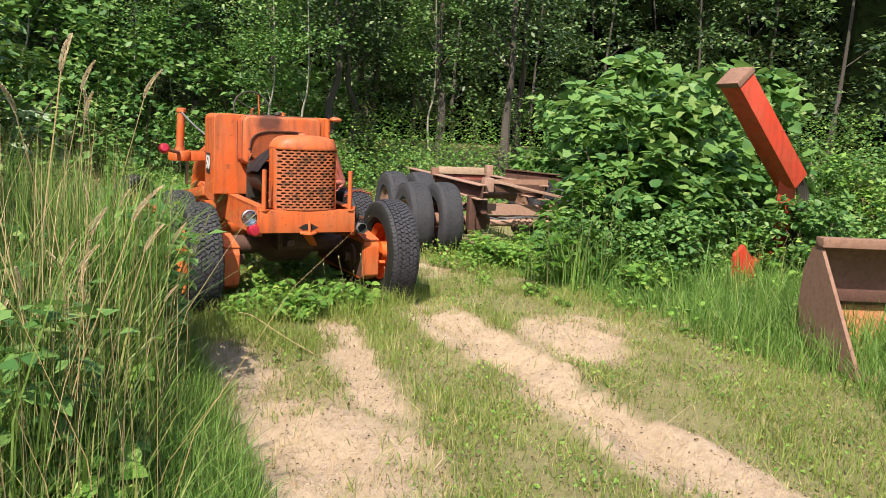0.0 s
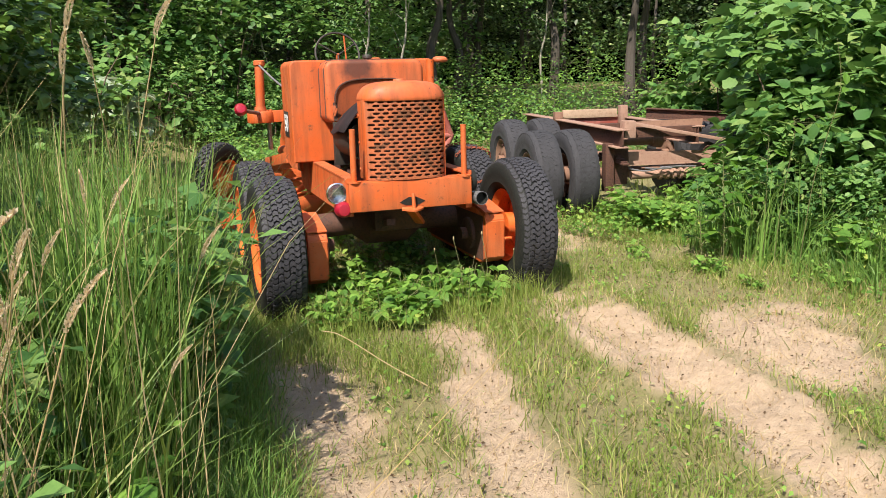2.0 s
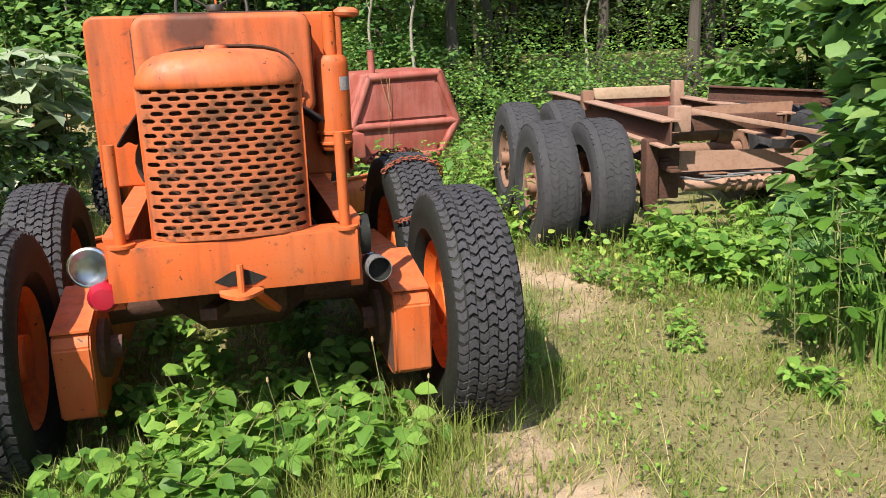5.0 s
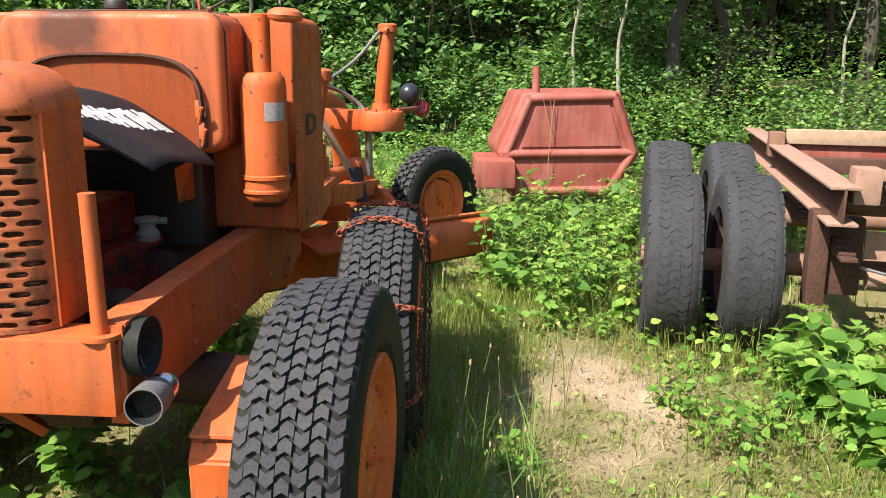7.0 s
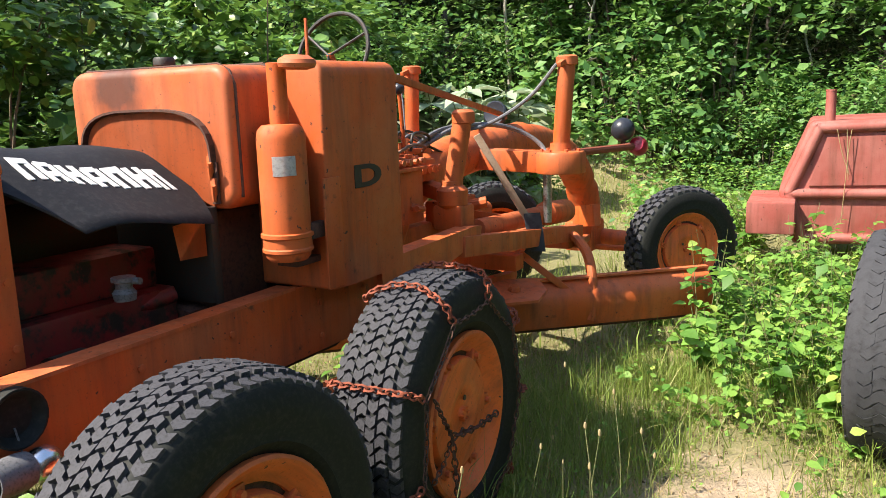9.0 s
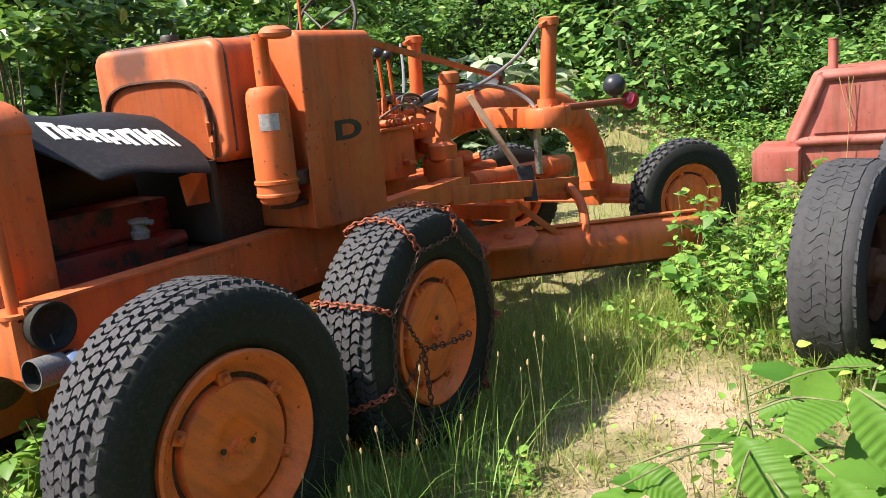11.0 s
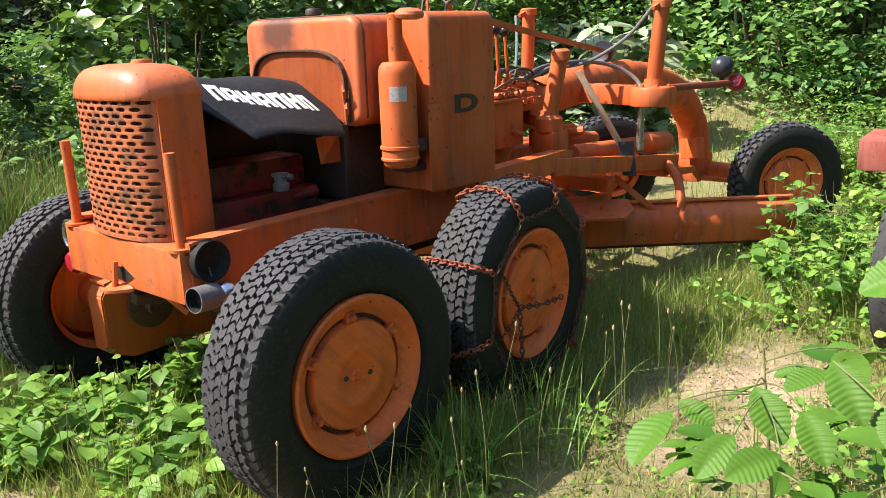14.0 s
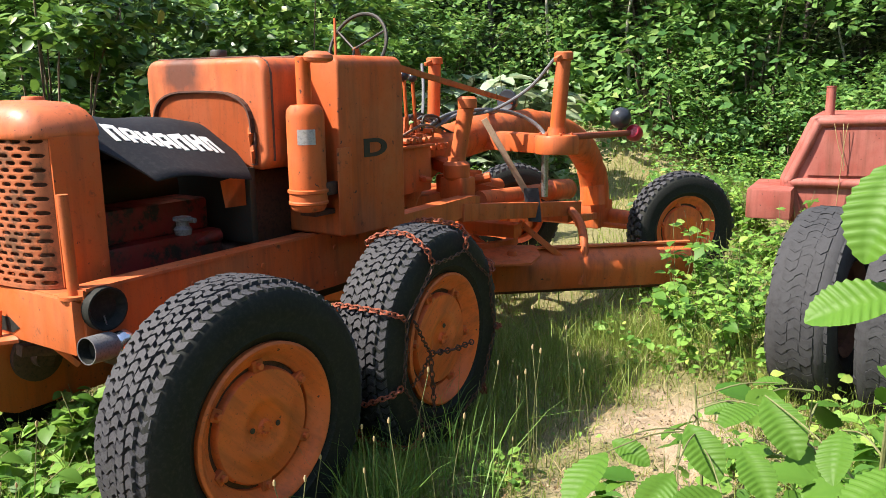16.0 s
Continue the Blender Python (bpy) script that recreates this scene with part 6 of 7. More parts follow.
stuff("tall_grass", blades("tall_grass", x, y, hh, rng.uniform(0.004, 0.012, len(x)), rng, GRASS_TALL, 0.35, 0.2), "tall dense green grass bank", "grass")
x, y = patch(800, -3.6, -1.5, -6.0, 0.5, lambda x, y: tall_zone(x + 0.1, y) * 0.9)
stuff("reed_leaves", blades("reed_leaves", x, y, rng.uniform(0.4, 1.15, len(x)) * np.clip((y + 6.2) / 1.6, 0.35, 1), rng.uniform(0.012, 0.022, len(x)), rng, GRASS, 0.35, 0.25), "broad reed-like grass leaves", "grass")
x, y = patch(4200, -3.0, -1.45, -5.0, -0.7, lambda x, y: np.clip((-1.38 + 0.2 * y - x) / 0.2, 0, 1) * np.clip(vnoise(x, y, 0.3, 54) * 2.6 - 0.9, 0.05, 1) * np.clip((x + 3.0) / 0.5, 0, 1))
stuff("reed_grass", blades("reed_grass", x, y, rng.uniform(0.7, 1.7, len(x)), rng.uniform(0.005, 0.012, len(x)), rng, GRASS_TALL, 0.3, 0.14), "head-high green reed grass on the bank", "grass")
x, y = patch(2200, -2.2, -1.5, -3.0, -1.0, lambda x, y: np.clip(vnoise(x, y, 0.25, 60) * 2.4 - 0.5, 0.1, 1) * np.clip((-1.5 + 0.1 * (y + 1.0) - x) / 0.2, 0, 1))
stuff("reed_grass", blades("reed_grass", x, y, rng.uniform(0.9, 1.6, len(x)), rng.uniform(0.008, 0.017, len(x)), rng, GRASS_GREEN, 0.3, 0.14), "dense tall reed grass beside the wheel track", "grass")
x, y = patch(100, -3.1, -2.15, -4.6, -3.0, lambda x, y: np.full(len(x), 0.8))
stuff("dry_stalks", blades("dry_stalks", x, y, rng.uniform(1.5, 2.2, len(x)), rng.uniform(0.003, 0.006, len(x)), rng, STRAW, 0.25, 0.12), "tall bleached dry grass stalks", "grass")
x, y = patch(1700, -4.0, -1.4, -6.0, 1.0, lambda x, y: tall_zone(x, y) * (0.3 + 0.7 * vnoise(x, y, 0.4, 52)))
hs = rng.uniform(0.8, 1.75, len(x)) * np.where(y > -0.5, 0.75, 1)
stuff("dry_stalks", blades("dry_stalks", x, y, hs, rng.uniform(0.003, 0.006, len(x)), rng, STRAW, 0.2, 0.16), "straw-coloured dry grass stalks", "grass")


def seed_stalk(height, lean, seed):
    r = np.random.RandomState(seed)
    a = r.rand() * 6.283
    o = Vector((math.cos(a), math.sin(a), 0)) * lean
    pts = curve([(0, 0, -0.02), o * 0.25 + Vector((0, 0, height * 0.5)), o + Vector((0, 0, height))], 8)
    bm = tube(BM(), pts, 0.0028, 5)
    stalk = part("stalk", bm, STRAW)
    tip, dirn = pts[-1], (pts[-1] - pts[-2]).normalized()
    nn = 300
    t = r.rand(nn)
    base_ = np.array(tip)[None] + np.array(dirn)[None] * (t * 0.16)[:, None] + np.array(o)[None] * (t ** 2 * 0.2)[:, None]
    rad = 0.007 * np.sin(np.pi * np.clip(t * 0.9 + 0.1, 0, 1))
    ang = r.rand(nn) * 6.283
    base_ = base_ + np.stack([np.cos(ang) * rad, np.sin(ang) * rad, np.zeros(nn)], -1)
    out = np.stack([np.cos(ang), np.sin(ang), np.full(nn, 1.6)], -1)
    me = scatter("seed_head", LEAF2[0], LEAF2[1], base_, turns(out, np.stack([np.sin(ang), -np.cos(ang), np.ones(nn)], -1)), np.full(nn, 0.012), HEAD)
    head_ = new("seed_head", me)
    head_.parent = stalk
    stalk.name = "seed_grass"
    return tagged(stalk, "tall dry grass stalk with a feathery seed head", "grass stalk", "seed grass")


protos = [seed_stalk(1.45, 0.25, 61), seed_stalk(1.6, 0.35, 62), seed_stalk(1.25, 0.3, 63)]
spots = [(-2.6, -4.7, 0), (-2.75, -4.9, 1), (-2.5, -4.4, 2), (-2.35, -4.5, 1), (-2.28, -4.3, 1), (-2.2, -4.15, 1), (-2.5, -4.1, 1), (-2.4, -3.7, 1), (-2.05, -3.6, 2), (-1.95, -3.2, 2), (-2.15, -3.9, 0), (-2.3, -3.3, 2), (-1.85, -2.7, 2), (-2.0, -2.3, 2)]
for k in range(40):
    yy = rng.uniform(-5.6, 0.2)
    spots.append((-1.55 + 0.14 * min(0, yy + 0.5) - rng.uniform(0, 1.4), yy, k % 3))
spots = [q for q in spots if math.hypot(q[0] + 2.37, q[1] + 7.6) > 2.5]
for k, (x, y, v) in enumerate(spots):
    m = Matrix.Translation((x, y, rise_at(x, y))) @ Matrix.Rotation(rng.rand() * 6.283, 4, "Z") @ Matrix.Scale(rng.uniform(0.65, 1.15), 4)
    if k < 3:
        protos[k].matrix_basis = m
    else:
        copy_thing(protos[v], m)


def weed(name, label, category, height, stems, per, size, seed, mat, spread_=0.5, group="", tmpl=LEAF5, stem_mat=None, thick=0.004):
    """A leafy plant: bent stems with leaves in turn along them."""
    r = np.random.RandomState(seed)
    th = thing(name, label, category, group=group)
    P, O = [], []
    for s in range(stems):
        a = r.rand() * 6.283
        hgt = height * r.uniform(0.6, 1.05)
        o = Vector((math.cos(a), math.sin(a), 0)) * spread_ * height * r.uniform(0.25, 1)
        b0 = Vector((r.randn() * 0.03, r.randn() * 0.03, -0.03))
        pts = curve([b0, b0 + o * 0.35 + Vector((0, 0, hgt * 0.5)), b0 + o + Vector((0, 0, hgt))], 4)
        part("stem", tube(BM(), pts, [thick * (1.25 - i / len(pts)) for i in range(len(pts))], 4), stem_mat or STEM, th)
        for k in range(per):
            f = 0.22 + 0.78 * (k + r.rand()) / per
            q = pts[min(int(f * (len(pts) - 1)), len(pts) - 1)]
            b = k * 2.4 + r.rand()
            out = np.array([math.cos(b), math.sin(b), 0.25])
            st = size * r.uniform(0.2, 0.6)
            P.append(np.array(q) + out * st)
            O.append(out)
            if r.rand() < 0.6:
                for sgn in (-1, 1):
                    P.append(np.array(q) + out * st * 0.6)
                    O.append(np.array([math.cos(b + sgn * 1.0), math.sin(b + sgn * 1.0), 0.1]))
    P, O = np.array(P), np.array(O)
    nn = len(P)
    d = O + np.stack([r.randn(nn) * 0.2, r.randn(nn) * 0.2, -0.35 + r.randn(nn) * 0.25], -1)
    nrm = np.stack([r.randn(nn) * 0.35, r.randn(nn) * 0.35, np.ones(nn)], -1)
    me = scatter("foliage", tmpl[0], tmpl[1], P, turns(d, nrm), size * np.exp(r.randn(nn) * 0.22), mat)
    f = new("foliage", me)
    f.parent = th
    return th


def strew(proto, places, smin=0.8, smax=1.2):
    first = True
    for x, y in places:
        m = Matrix.Translation((x, y, rise_at(x, y))) @ Matrix.Rotation(rng.rand() * 6.283, 4, "Z") @ Matrix.Scale(rng.uniform(smin, smax), 4)
        if first:
            proto.matrix_basis = m
            first = False
        else:
            copy_thing(proto, m)


def cloud(nn, x0, x1, y0, y1):
    return [(rng.uniform(x0, x1), rng.uniform(y0, y1)) for _ in range(nn)]


bramble = "raspberry_plant", "low bright green raspberry plant in the grass", "plant"
w1 = weed(*bramble, 0.26, 9, 7, 0.075, 71, LEAF_FRESH, 0.9, "low raspberry plants", tmpl=LEAF8)
w2 = weed(*bramble, 0.34, 8, 8, 0.085, 72, LEAF_FRESH, 0.8, "low raspberry plants", tmpl=LEAF8)
strew(w1, [(-0.72, -0.42), (0.42, -0.2), (-0.2, -0.5), (0.55, -0.05), (-0.55, -0.3), (-0.35, -0.38), (-0.12, -0.3), (0.1, -0.12), (0.28, -0.05), (-0.4, -0.1), (-0.1, 0.0), (-0.62, -0.05), (0.4, 0.15), (-0.3, 0.4), (0.35, 0.5)], 0.85, 1.2)
strew(w2, [(-0.3, 0.0), (0.1, 0.6), (-0.5, 0.6), (0.5, 0.8), (-0.2, 1.0), (0.3, 1.3), (-0.45, 1.6), (0.4, 2.0), (-0.1, 2.5)], 0.7, 1.05)
tallweed = "weed_plant", "knee-high leafy green weed between the vehicles", "plant"
w3 = weed(*tallweed, 0.6, 8, 7, 0.085, 73, LEAF_FRESH, 0.5, "leafy weeds", tmpl=LEAF8)
w4 = weed(*tallweed, 0.75, 7, 9, 0.075, 74, LEAF_FRESH, 0.45, "leafy weeds")
w5 = weed(*tallweed, 0.45, 10, 8, 0.095, 75, LEAF_FRESH, 0.6, "leafy weeds", tmpl=LEAF8)
strew(w3, [(1.95, 3.6), (2.05, 4.2), (1.75, 4.6), (2.2, 5.0), (1.9, 5.5), (2.3, 5.7), (1.55, 5.1), (2.45, 6.2), (2.0, 6.4), (1.6, 6.3), (2.75, 6.0), (3.0, 6.6), (3.3, 6.9), (2.2, 3.9)] + cloud(14, 2.9, 4.6, 5.0, 7.5) + cloud(10, -3.0, -1.6, 3.5, 7.0), 0.75, 1.15)
strew(w4, [(1.85, 4.1), (2.35, 4.6), (2.05, 5.9), (2.6, 5.4), (1.8, 6.7)] + cloud(20, 2.6, 5.2, 5.2, 8.0) + cloud(10, -0.2, 1.4, 7.2, 8.6) + cloud(18, -4.8, -1.7, 2.5, 7.0) + cloud(8, 5.0, 6.5, 1.5, 5.0) + [(5.0, -0.4), (5.4, -0.8), (5.8, -1.1), (4.6, -0.3), (6.3, -1.3)], 0.75, 1.2)
strew(w5, [(1.6, 3.7), (3.45, 2.0), (3.9, 2.2), (4.3, 1.9), (3.5, 1.3), (4.0, 1.3), (3.4, 1.65), (3.7, 1.75), (1.35, 5.2), (0.9, 4.9), (1.25, 6.9)] + cloud(12, 3.0, 4.6, 1.0, 2.4) + [(3.6, -0.7), (4.0, -0.6), (5.3, -1.3), (5.7, -1.5), (3.5, 0.1), (3.8, 0.5), (5.2, -1.8), (6.0, -1.9)], 0.7, 1.15)

tall_ = weed("weed_plant", "waist-high leafy green weed beside the blade", "plant", 0.95, 5, 8, 0.085, 70, LEAF_FRESH, 0.3, "leafy weeds", tmpl=LEAF8)
strew(tall_, [(1.42, 4.12), (1.55, 4.3), (1.74, 4.4), (1.36, 4.9), (1.82, 3.1), (2.0, 3.35), (2.15, 3.7), (2.3, 3.2), (2.2, 4.2), (3.0, 4.7), (3.25, 5.2), (3.6, 5.5), (4.1, 5.9), (4.9, 6.2), (2.85, 5.4), (5.6, 6.4), (1.95, 5.3), (2.35, 5.8), (2.6, 6.3), (1.75, 6.1), (2.2, 6.6), (2.9, 6.7)], 0.65, 1.05)

w8 = weed("small_weed", "small light green weed on the dirt", "plant", 0.15, 7, 6, 0.036, 78, LEAF_FRESH, 0.9, "small weeds", tmpl=LEAF8)
strew(w8, cloud(12, 2.3, 3.4, 0.4, 3.2) + cloud(8, 2.4, 3.2, -1.0, 0.4) + cloud(8, -0.6, 0.6, -0.2, 1.2) + [(1.5, 2.9), (1.35, 2.6), (1.6, 1.3), (1.45, 0.6)], 0.6, 1.2)
w6 = weed("bank_plant", "broad-leaved green plant in the tall grass", "plant", 0.75, 7, 8, 0.14, 76, LEAF_FRESH, 0.45, "bank plants", tmpl=LEAF8)
strew(w6, [(-2.3, -5.0), (-2.45, -5.3), (-2.2, -4.5), (-2.55, -4.9), (-2.75, -4.6), (-2.9, -5.2), (-2.37, -3.45), (-2.58, -2.7), (-2.67, -3.1), (-2.1, -3.6), (-2.5, -3.75), (-2.3, -2.9), (-2.05, -2.5), (-2.4, -1.6), (-2.2, -4.2), (-2.35, -4.0), (-2.5, -4.3), (-2.15, -3.85), (-2.65, -4.1), (-2.0, -3.2)], 0.75, 1.1)
w7 = weed("bank_plant", "tall leafy plant in the tall grass", "plant", 1.25, 9, 12, 0.1, 77, LEAF_MID, 0.35, "bank plants")
strew(w7, cloud(16, -3.6, -2.3, -4.4, -0.8) + [(-1.72, -1.6), (-1.8, -2.0), (-1.92, -2.4), (-1.95, -1.75), (-1.66, -1.2), (-1.75, -0.9), (-1.6, -1.9), (-1.85, -1.35), (-2.1, -1.55), (-1.7, -2.3), (-2.25, -1.9), (-2.4, -2.5), (-2.3, -1.3), (-2.6, -1.2), (-2.8, -0.4), (-2.4, 0.2), (-3.2, -1.8), (-3.4, 0.6), (-2.7, 1.6), (-3.8, -0.8)], 0.8, 1.1)

w9 = weed("burdock_plant", "tall plant with huge pale silvery leaves", "plant", 2.05, 9, 8, 0.34, 79, LEAF_PALE, 0.3, "", tmpl=LEAF8, thick=0.014)
strew(w9, [(-2.6, 8.9), (-3.2, 9.2), (-2.2, 9.4), (-3.8, 8.9)], 0.85, 1.05)

# saplings close to the path's end
LEAF_ALDER = leafy("alder_leaf", (0.05, 0.14, 0.016), (0.095, 0.21, 0.026), (0.15, 0.27, 0.04), rough=0.5, thin=0.24, gloss=0.22)
NS = 14
cols = []
for u_ in (-1.0, -0.5, 0.0, 0.5, 1.0):
    for i in range(NS + 1):
        f = i / NS
        w_ = 0.36 * math.sin(math.pi * f ** 0.8) ** 0.75 if 0 < f < 1 else 0.0
        rib = (0.014 if i % 2 else -0.014) * min(1, abs(u_) * 2) * (0 < f < 1)
        tooth = (0.01 if i % 2 else -0.006) * (abs(u_) == 1) * (0 < f < 1)
        cols.append((u_ * w_ + math.copysign(tooth, u_) * (1 if tooth > 0 else -1), min(1.0, f + 0.07 * abs(u_) * (0 < f < 1)), 0.05 * f - 0.2 * f * f + 0.1 * abs(u_) * w_ / 0.36 - 0.05 * u_ * u_ * w_ / 0.36 + rib))
F_ = []
for c in range(4):
    for i in range(NS):
        p_ = c * (NS + 1) + i
        F_.append((p_, p_ + NS + 1, p_ + NS + 2, p_ + 1))
SERRATED = (cols, F_)
# large near leaves: folded along their veins, toothed at the margin
NV, cols = 44, []
for u_ in (-1.0, -0.66, -0.33, 0.0, 0.33, 0.66, 1.0):
    for i in range(NV + 1):
        f = i / NV
        w_ = 0.37 * math.sin(math.pi * f ** 0.8) ** 0.72 if 0 < f < 1 else 0.0
        rib = 0.013 * math.cos(math.pi * i / 2) * min(1, abs(u_) * 2.5) * (w_ / 0.37)
        tooth = 0.014 * math.cos(math.pi * i / 2) * (abs(u_) == 1) * (0 < f < 1)
        cols.append((u_ * w_ + math.copysign(tooth, u_ * tooth), min(1.0, f + 0.13 * abs(u_) * w_ / 0.37), 0.06 * f - 0.24 * f * f + 0.12 * abs(u_) * w_ / 0.37 - 0.07 * u_ * u_ * w_ / 0.37 + rib))
PLEATED = (cols, [(c * (NV + 1) + i, (c + 1) * (NV + 1) + i, (c + 1) * (NV + 1) + i + 1, c * (NV + 1) + i + 1) for c in range(6) for i in range(NV)])


def sapling(seed, height, per, size, lean, twigs, low=0.25, reach=1.0):
    r = np.random.RandomState(seed)
    th = thing("alder_sapling", "young alder sapling with large ribbed serrated leaves", "sapling", group="alder saplings")
    bm = BM()
    P, D = [], []
    trunk = curve([(0, 0, -0.05), (lean[0] * 0.4, lean[1] * 0.4, height * 0.5), (lean[0], lean[1], height)], 8)
    tube(bm, trunk, [0.0034 * (1.15 - 0.85 * i / len(trunk)) for i in range(len(trunk))], 7)
    for k in range(twigs):
        f = low + (1 - low) * k / max(1, twigs - 1)
        q = trunk[min(int(f * (len(trunk) - 1)), len(trunk) - 1)]
        b = k * 2.4 + r.rand() * 0.8
        ln = reach * r.uniform(0.09, 0.2) * (1.25 - 0.5 * f)
        dirn = Vector((math.cos(b), math.sin(b), r.uniform(0.1, 0.6)))
        tw = curve([q, q + dirn * ln * 0.6, q + dirn * ln + Vector((0, 0, -0.03))], 4)
        tube(bm, tw, [0.003 * (1.2 - i / len(tw)) for i in range(len(tw))], 5)
        for j in range(per):
            g = 0.35 + 0.65 * (j + 0.5) / per
            p = tw[min(int(g * len(tw)), len(tw) - 1)]
            c = b + (1.1 if j % 2 else -1.1) * (1 - g) + r.randn() * 0.3
            P.append(np.array(p))
            D.append([math.cos(c), math.sin(c), -0.25 + r.randn() * 0.25])
    part("stem", bm, STEM, th)
    P, D = np.array(P), np.array(D)
    nn = len(P)
    nrm = np.stack([r.randn(nn) * 0.3, r.randn(nn) * 0.3, np.ones(nn)], -1)
    f = new("foliage", scatter("foliage", *SERRATED, P, turns(D, nrm), size * np.exp(np.clip(r.randn(nn), -1.5, 1.2) * 0.2), LEAF_ALDER))
    f.parent = th
    return th


for seed, (x, y), hgt, lean, size, tw in ((82, (2.78, -0.05), 0.9, (-0.04, 0.02), 0.09, 12), (84, (2.95, 0.2), 1.0, (0.0, 0.05), 0.09, 13), (86, (3.15, -0.1), 1.1, (0.03, 0.05), 0.09, 12), (88, (2.68, 0.12), 0.72, (-0.05, 0.05), 0.085, 10)):
    s_ = sapling(seed, hgt, 4, size, lean, tw)
    s_.matrix_basis = Matrix.Translation((x, y, rise_at(x, y)))


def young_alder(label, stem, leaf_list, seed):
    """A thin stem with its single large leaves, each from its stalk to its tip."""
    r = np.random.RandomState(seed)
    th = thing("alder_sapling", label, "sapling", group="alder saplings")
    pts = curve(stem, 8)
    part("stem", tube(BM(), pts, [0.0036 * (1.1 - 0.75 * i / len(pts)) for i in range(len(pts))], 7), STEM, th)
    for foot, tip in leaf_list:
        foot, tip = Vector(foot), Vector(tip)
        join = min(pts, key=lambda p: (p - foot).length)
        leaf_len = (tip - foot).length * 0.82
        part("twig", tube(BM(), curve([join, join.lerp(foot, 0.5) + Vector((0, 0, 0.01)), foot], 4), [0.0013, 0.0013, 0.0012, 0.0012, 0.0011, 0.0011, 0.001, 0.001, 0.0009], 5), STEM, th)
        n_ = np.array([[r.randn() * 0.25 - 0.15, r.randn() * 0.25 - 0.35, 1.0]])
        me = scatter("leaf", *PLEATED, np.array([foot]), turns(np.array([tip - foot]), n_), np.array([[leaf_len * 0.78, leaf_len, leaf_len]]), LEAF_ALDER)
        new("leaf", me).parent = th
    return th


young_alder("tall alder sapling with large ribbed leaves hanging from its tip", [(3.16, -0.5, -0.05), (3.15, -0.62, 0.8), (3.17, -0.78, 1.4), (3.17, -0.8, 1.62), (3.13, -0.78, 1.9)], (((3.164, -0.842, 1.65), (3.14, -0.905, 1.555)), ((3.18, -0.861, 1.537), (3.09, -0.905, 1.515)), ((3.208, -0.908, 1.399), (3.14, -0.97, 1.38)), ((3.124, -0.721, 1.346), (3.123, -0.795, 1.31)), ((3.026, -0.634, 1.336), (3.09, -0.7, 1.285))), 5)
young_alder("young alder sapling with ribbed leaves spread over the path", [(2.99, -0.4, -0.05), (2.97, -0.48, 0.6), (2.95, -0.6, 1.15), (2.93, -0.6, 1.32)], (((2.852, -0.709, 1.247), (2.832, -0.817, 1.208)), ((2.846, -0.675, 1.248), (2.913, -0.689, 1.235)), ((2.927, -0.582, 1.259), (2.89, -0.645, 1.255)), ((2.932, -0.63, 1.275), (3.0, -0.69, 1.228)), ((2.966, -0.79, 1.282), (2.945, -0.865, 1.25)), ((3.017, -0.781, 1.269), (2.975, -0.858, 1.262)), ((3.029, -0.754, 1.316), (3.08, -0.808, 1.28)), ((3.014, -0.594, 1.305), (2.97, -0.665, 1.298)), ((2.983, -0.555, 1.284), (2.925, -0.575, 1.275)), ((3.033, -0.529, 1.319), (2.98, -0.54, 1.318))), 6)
x, y = patch(220, 2.85, 3.6, -0.45, 0.7, lambda x, y: np.full(len(x), 1.0))
stuff("reed_grass", blades("reed_grass", x, y, rng.uniform(0.4, 1.0, len(x)), rng.uniform(0.009, 0.016, len(x)), rng, GRASS_GREEN, 0.5, 0.2), "broad green grass leaves among the saplings", "grass")
# small plant stalks with pale heads by the wheels
for k in range(34):
    if k == 0:
        bm = tube(BM(), curve([(0, 0, 0), (0.02, 0, 0.3), (0.07, 0.02, 0.55)], 6), 0.002, 5)
        plantain = part("plantain_stalk", bm, STEM)
        tagged(plantain, "thin plantain stalk with a pale head", "plant", "plantain stalks")
        bm = lathe(BM(), [(0, -0.012), (0.005, -0.007), (0.0058, 0.004), (0.003, 0.013), (0, 0.015)], 8, Matrix.Translation((0.07, 0.02, 0.56)))
        part("flower_head", bm, STRAW, plantain)
    x, y = (rng.uniform(1.2, 1.85), rng.uniform(-0.3, 2.1)) if k < 27 else (rng.uniform(0.0, 0.9), rng.uniform(-0.5, -0.1))
    m = Matrix.Translation((x, y, rise_at(x, y))) @ Matrix.Rotation(rng.rand() * 6.283, 4, "Z") @ Matrix.Scale(rng.uniform(0.6, 1.15), 4)
    if k == 0:
        plantain.matrix_basis = m
    else:
        copy_thing(plantain, m)

bm = tube(BM(), curve([(-0.45, -1.73, rise_at(-0.45, -1.73) + 0.01), (-0.66, -1.6, 0.14), (-0.88, -1.46, 0.29), (-0.98, -1.38, 0.31)], 6), [0.0042 - 0.0001 * i for i in range(19)], 6)
tagged(part("straw_stalk", bm, STRAW), "bleached dry stalk bent down over the track", "grass stalk")


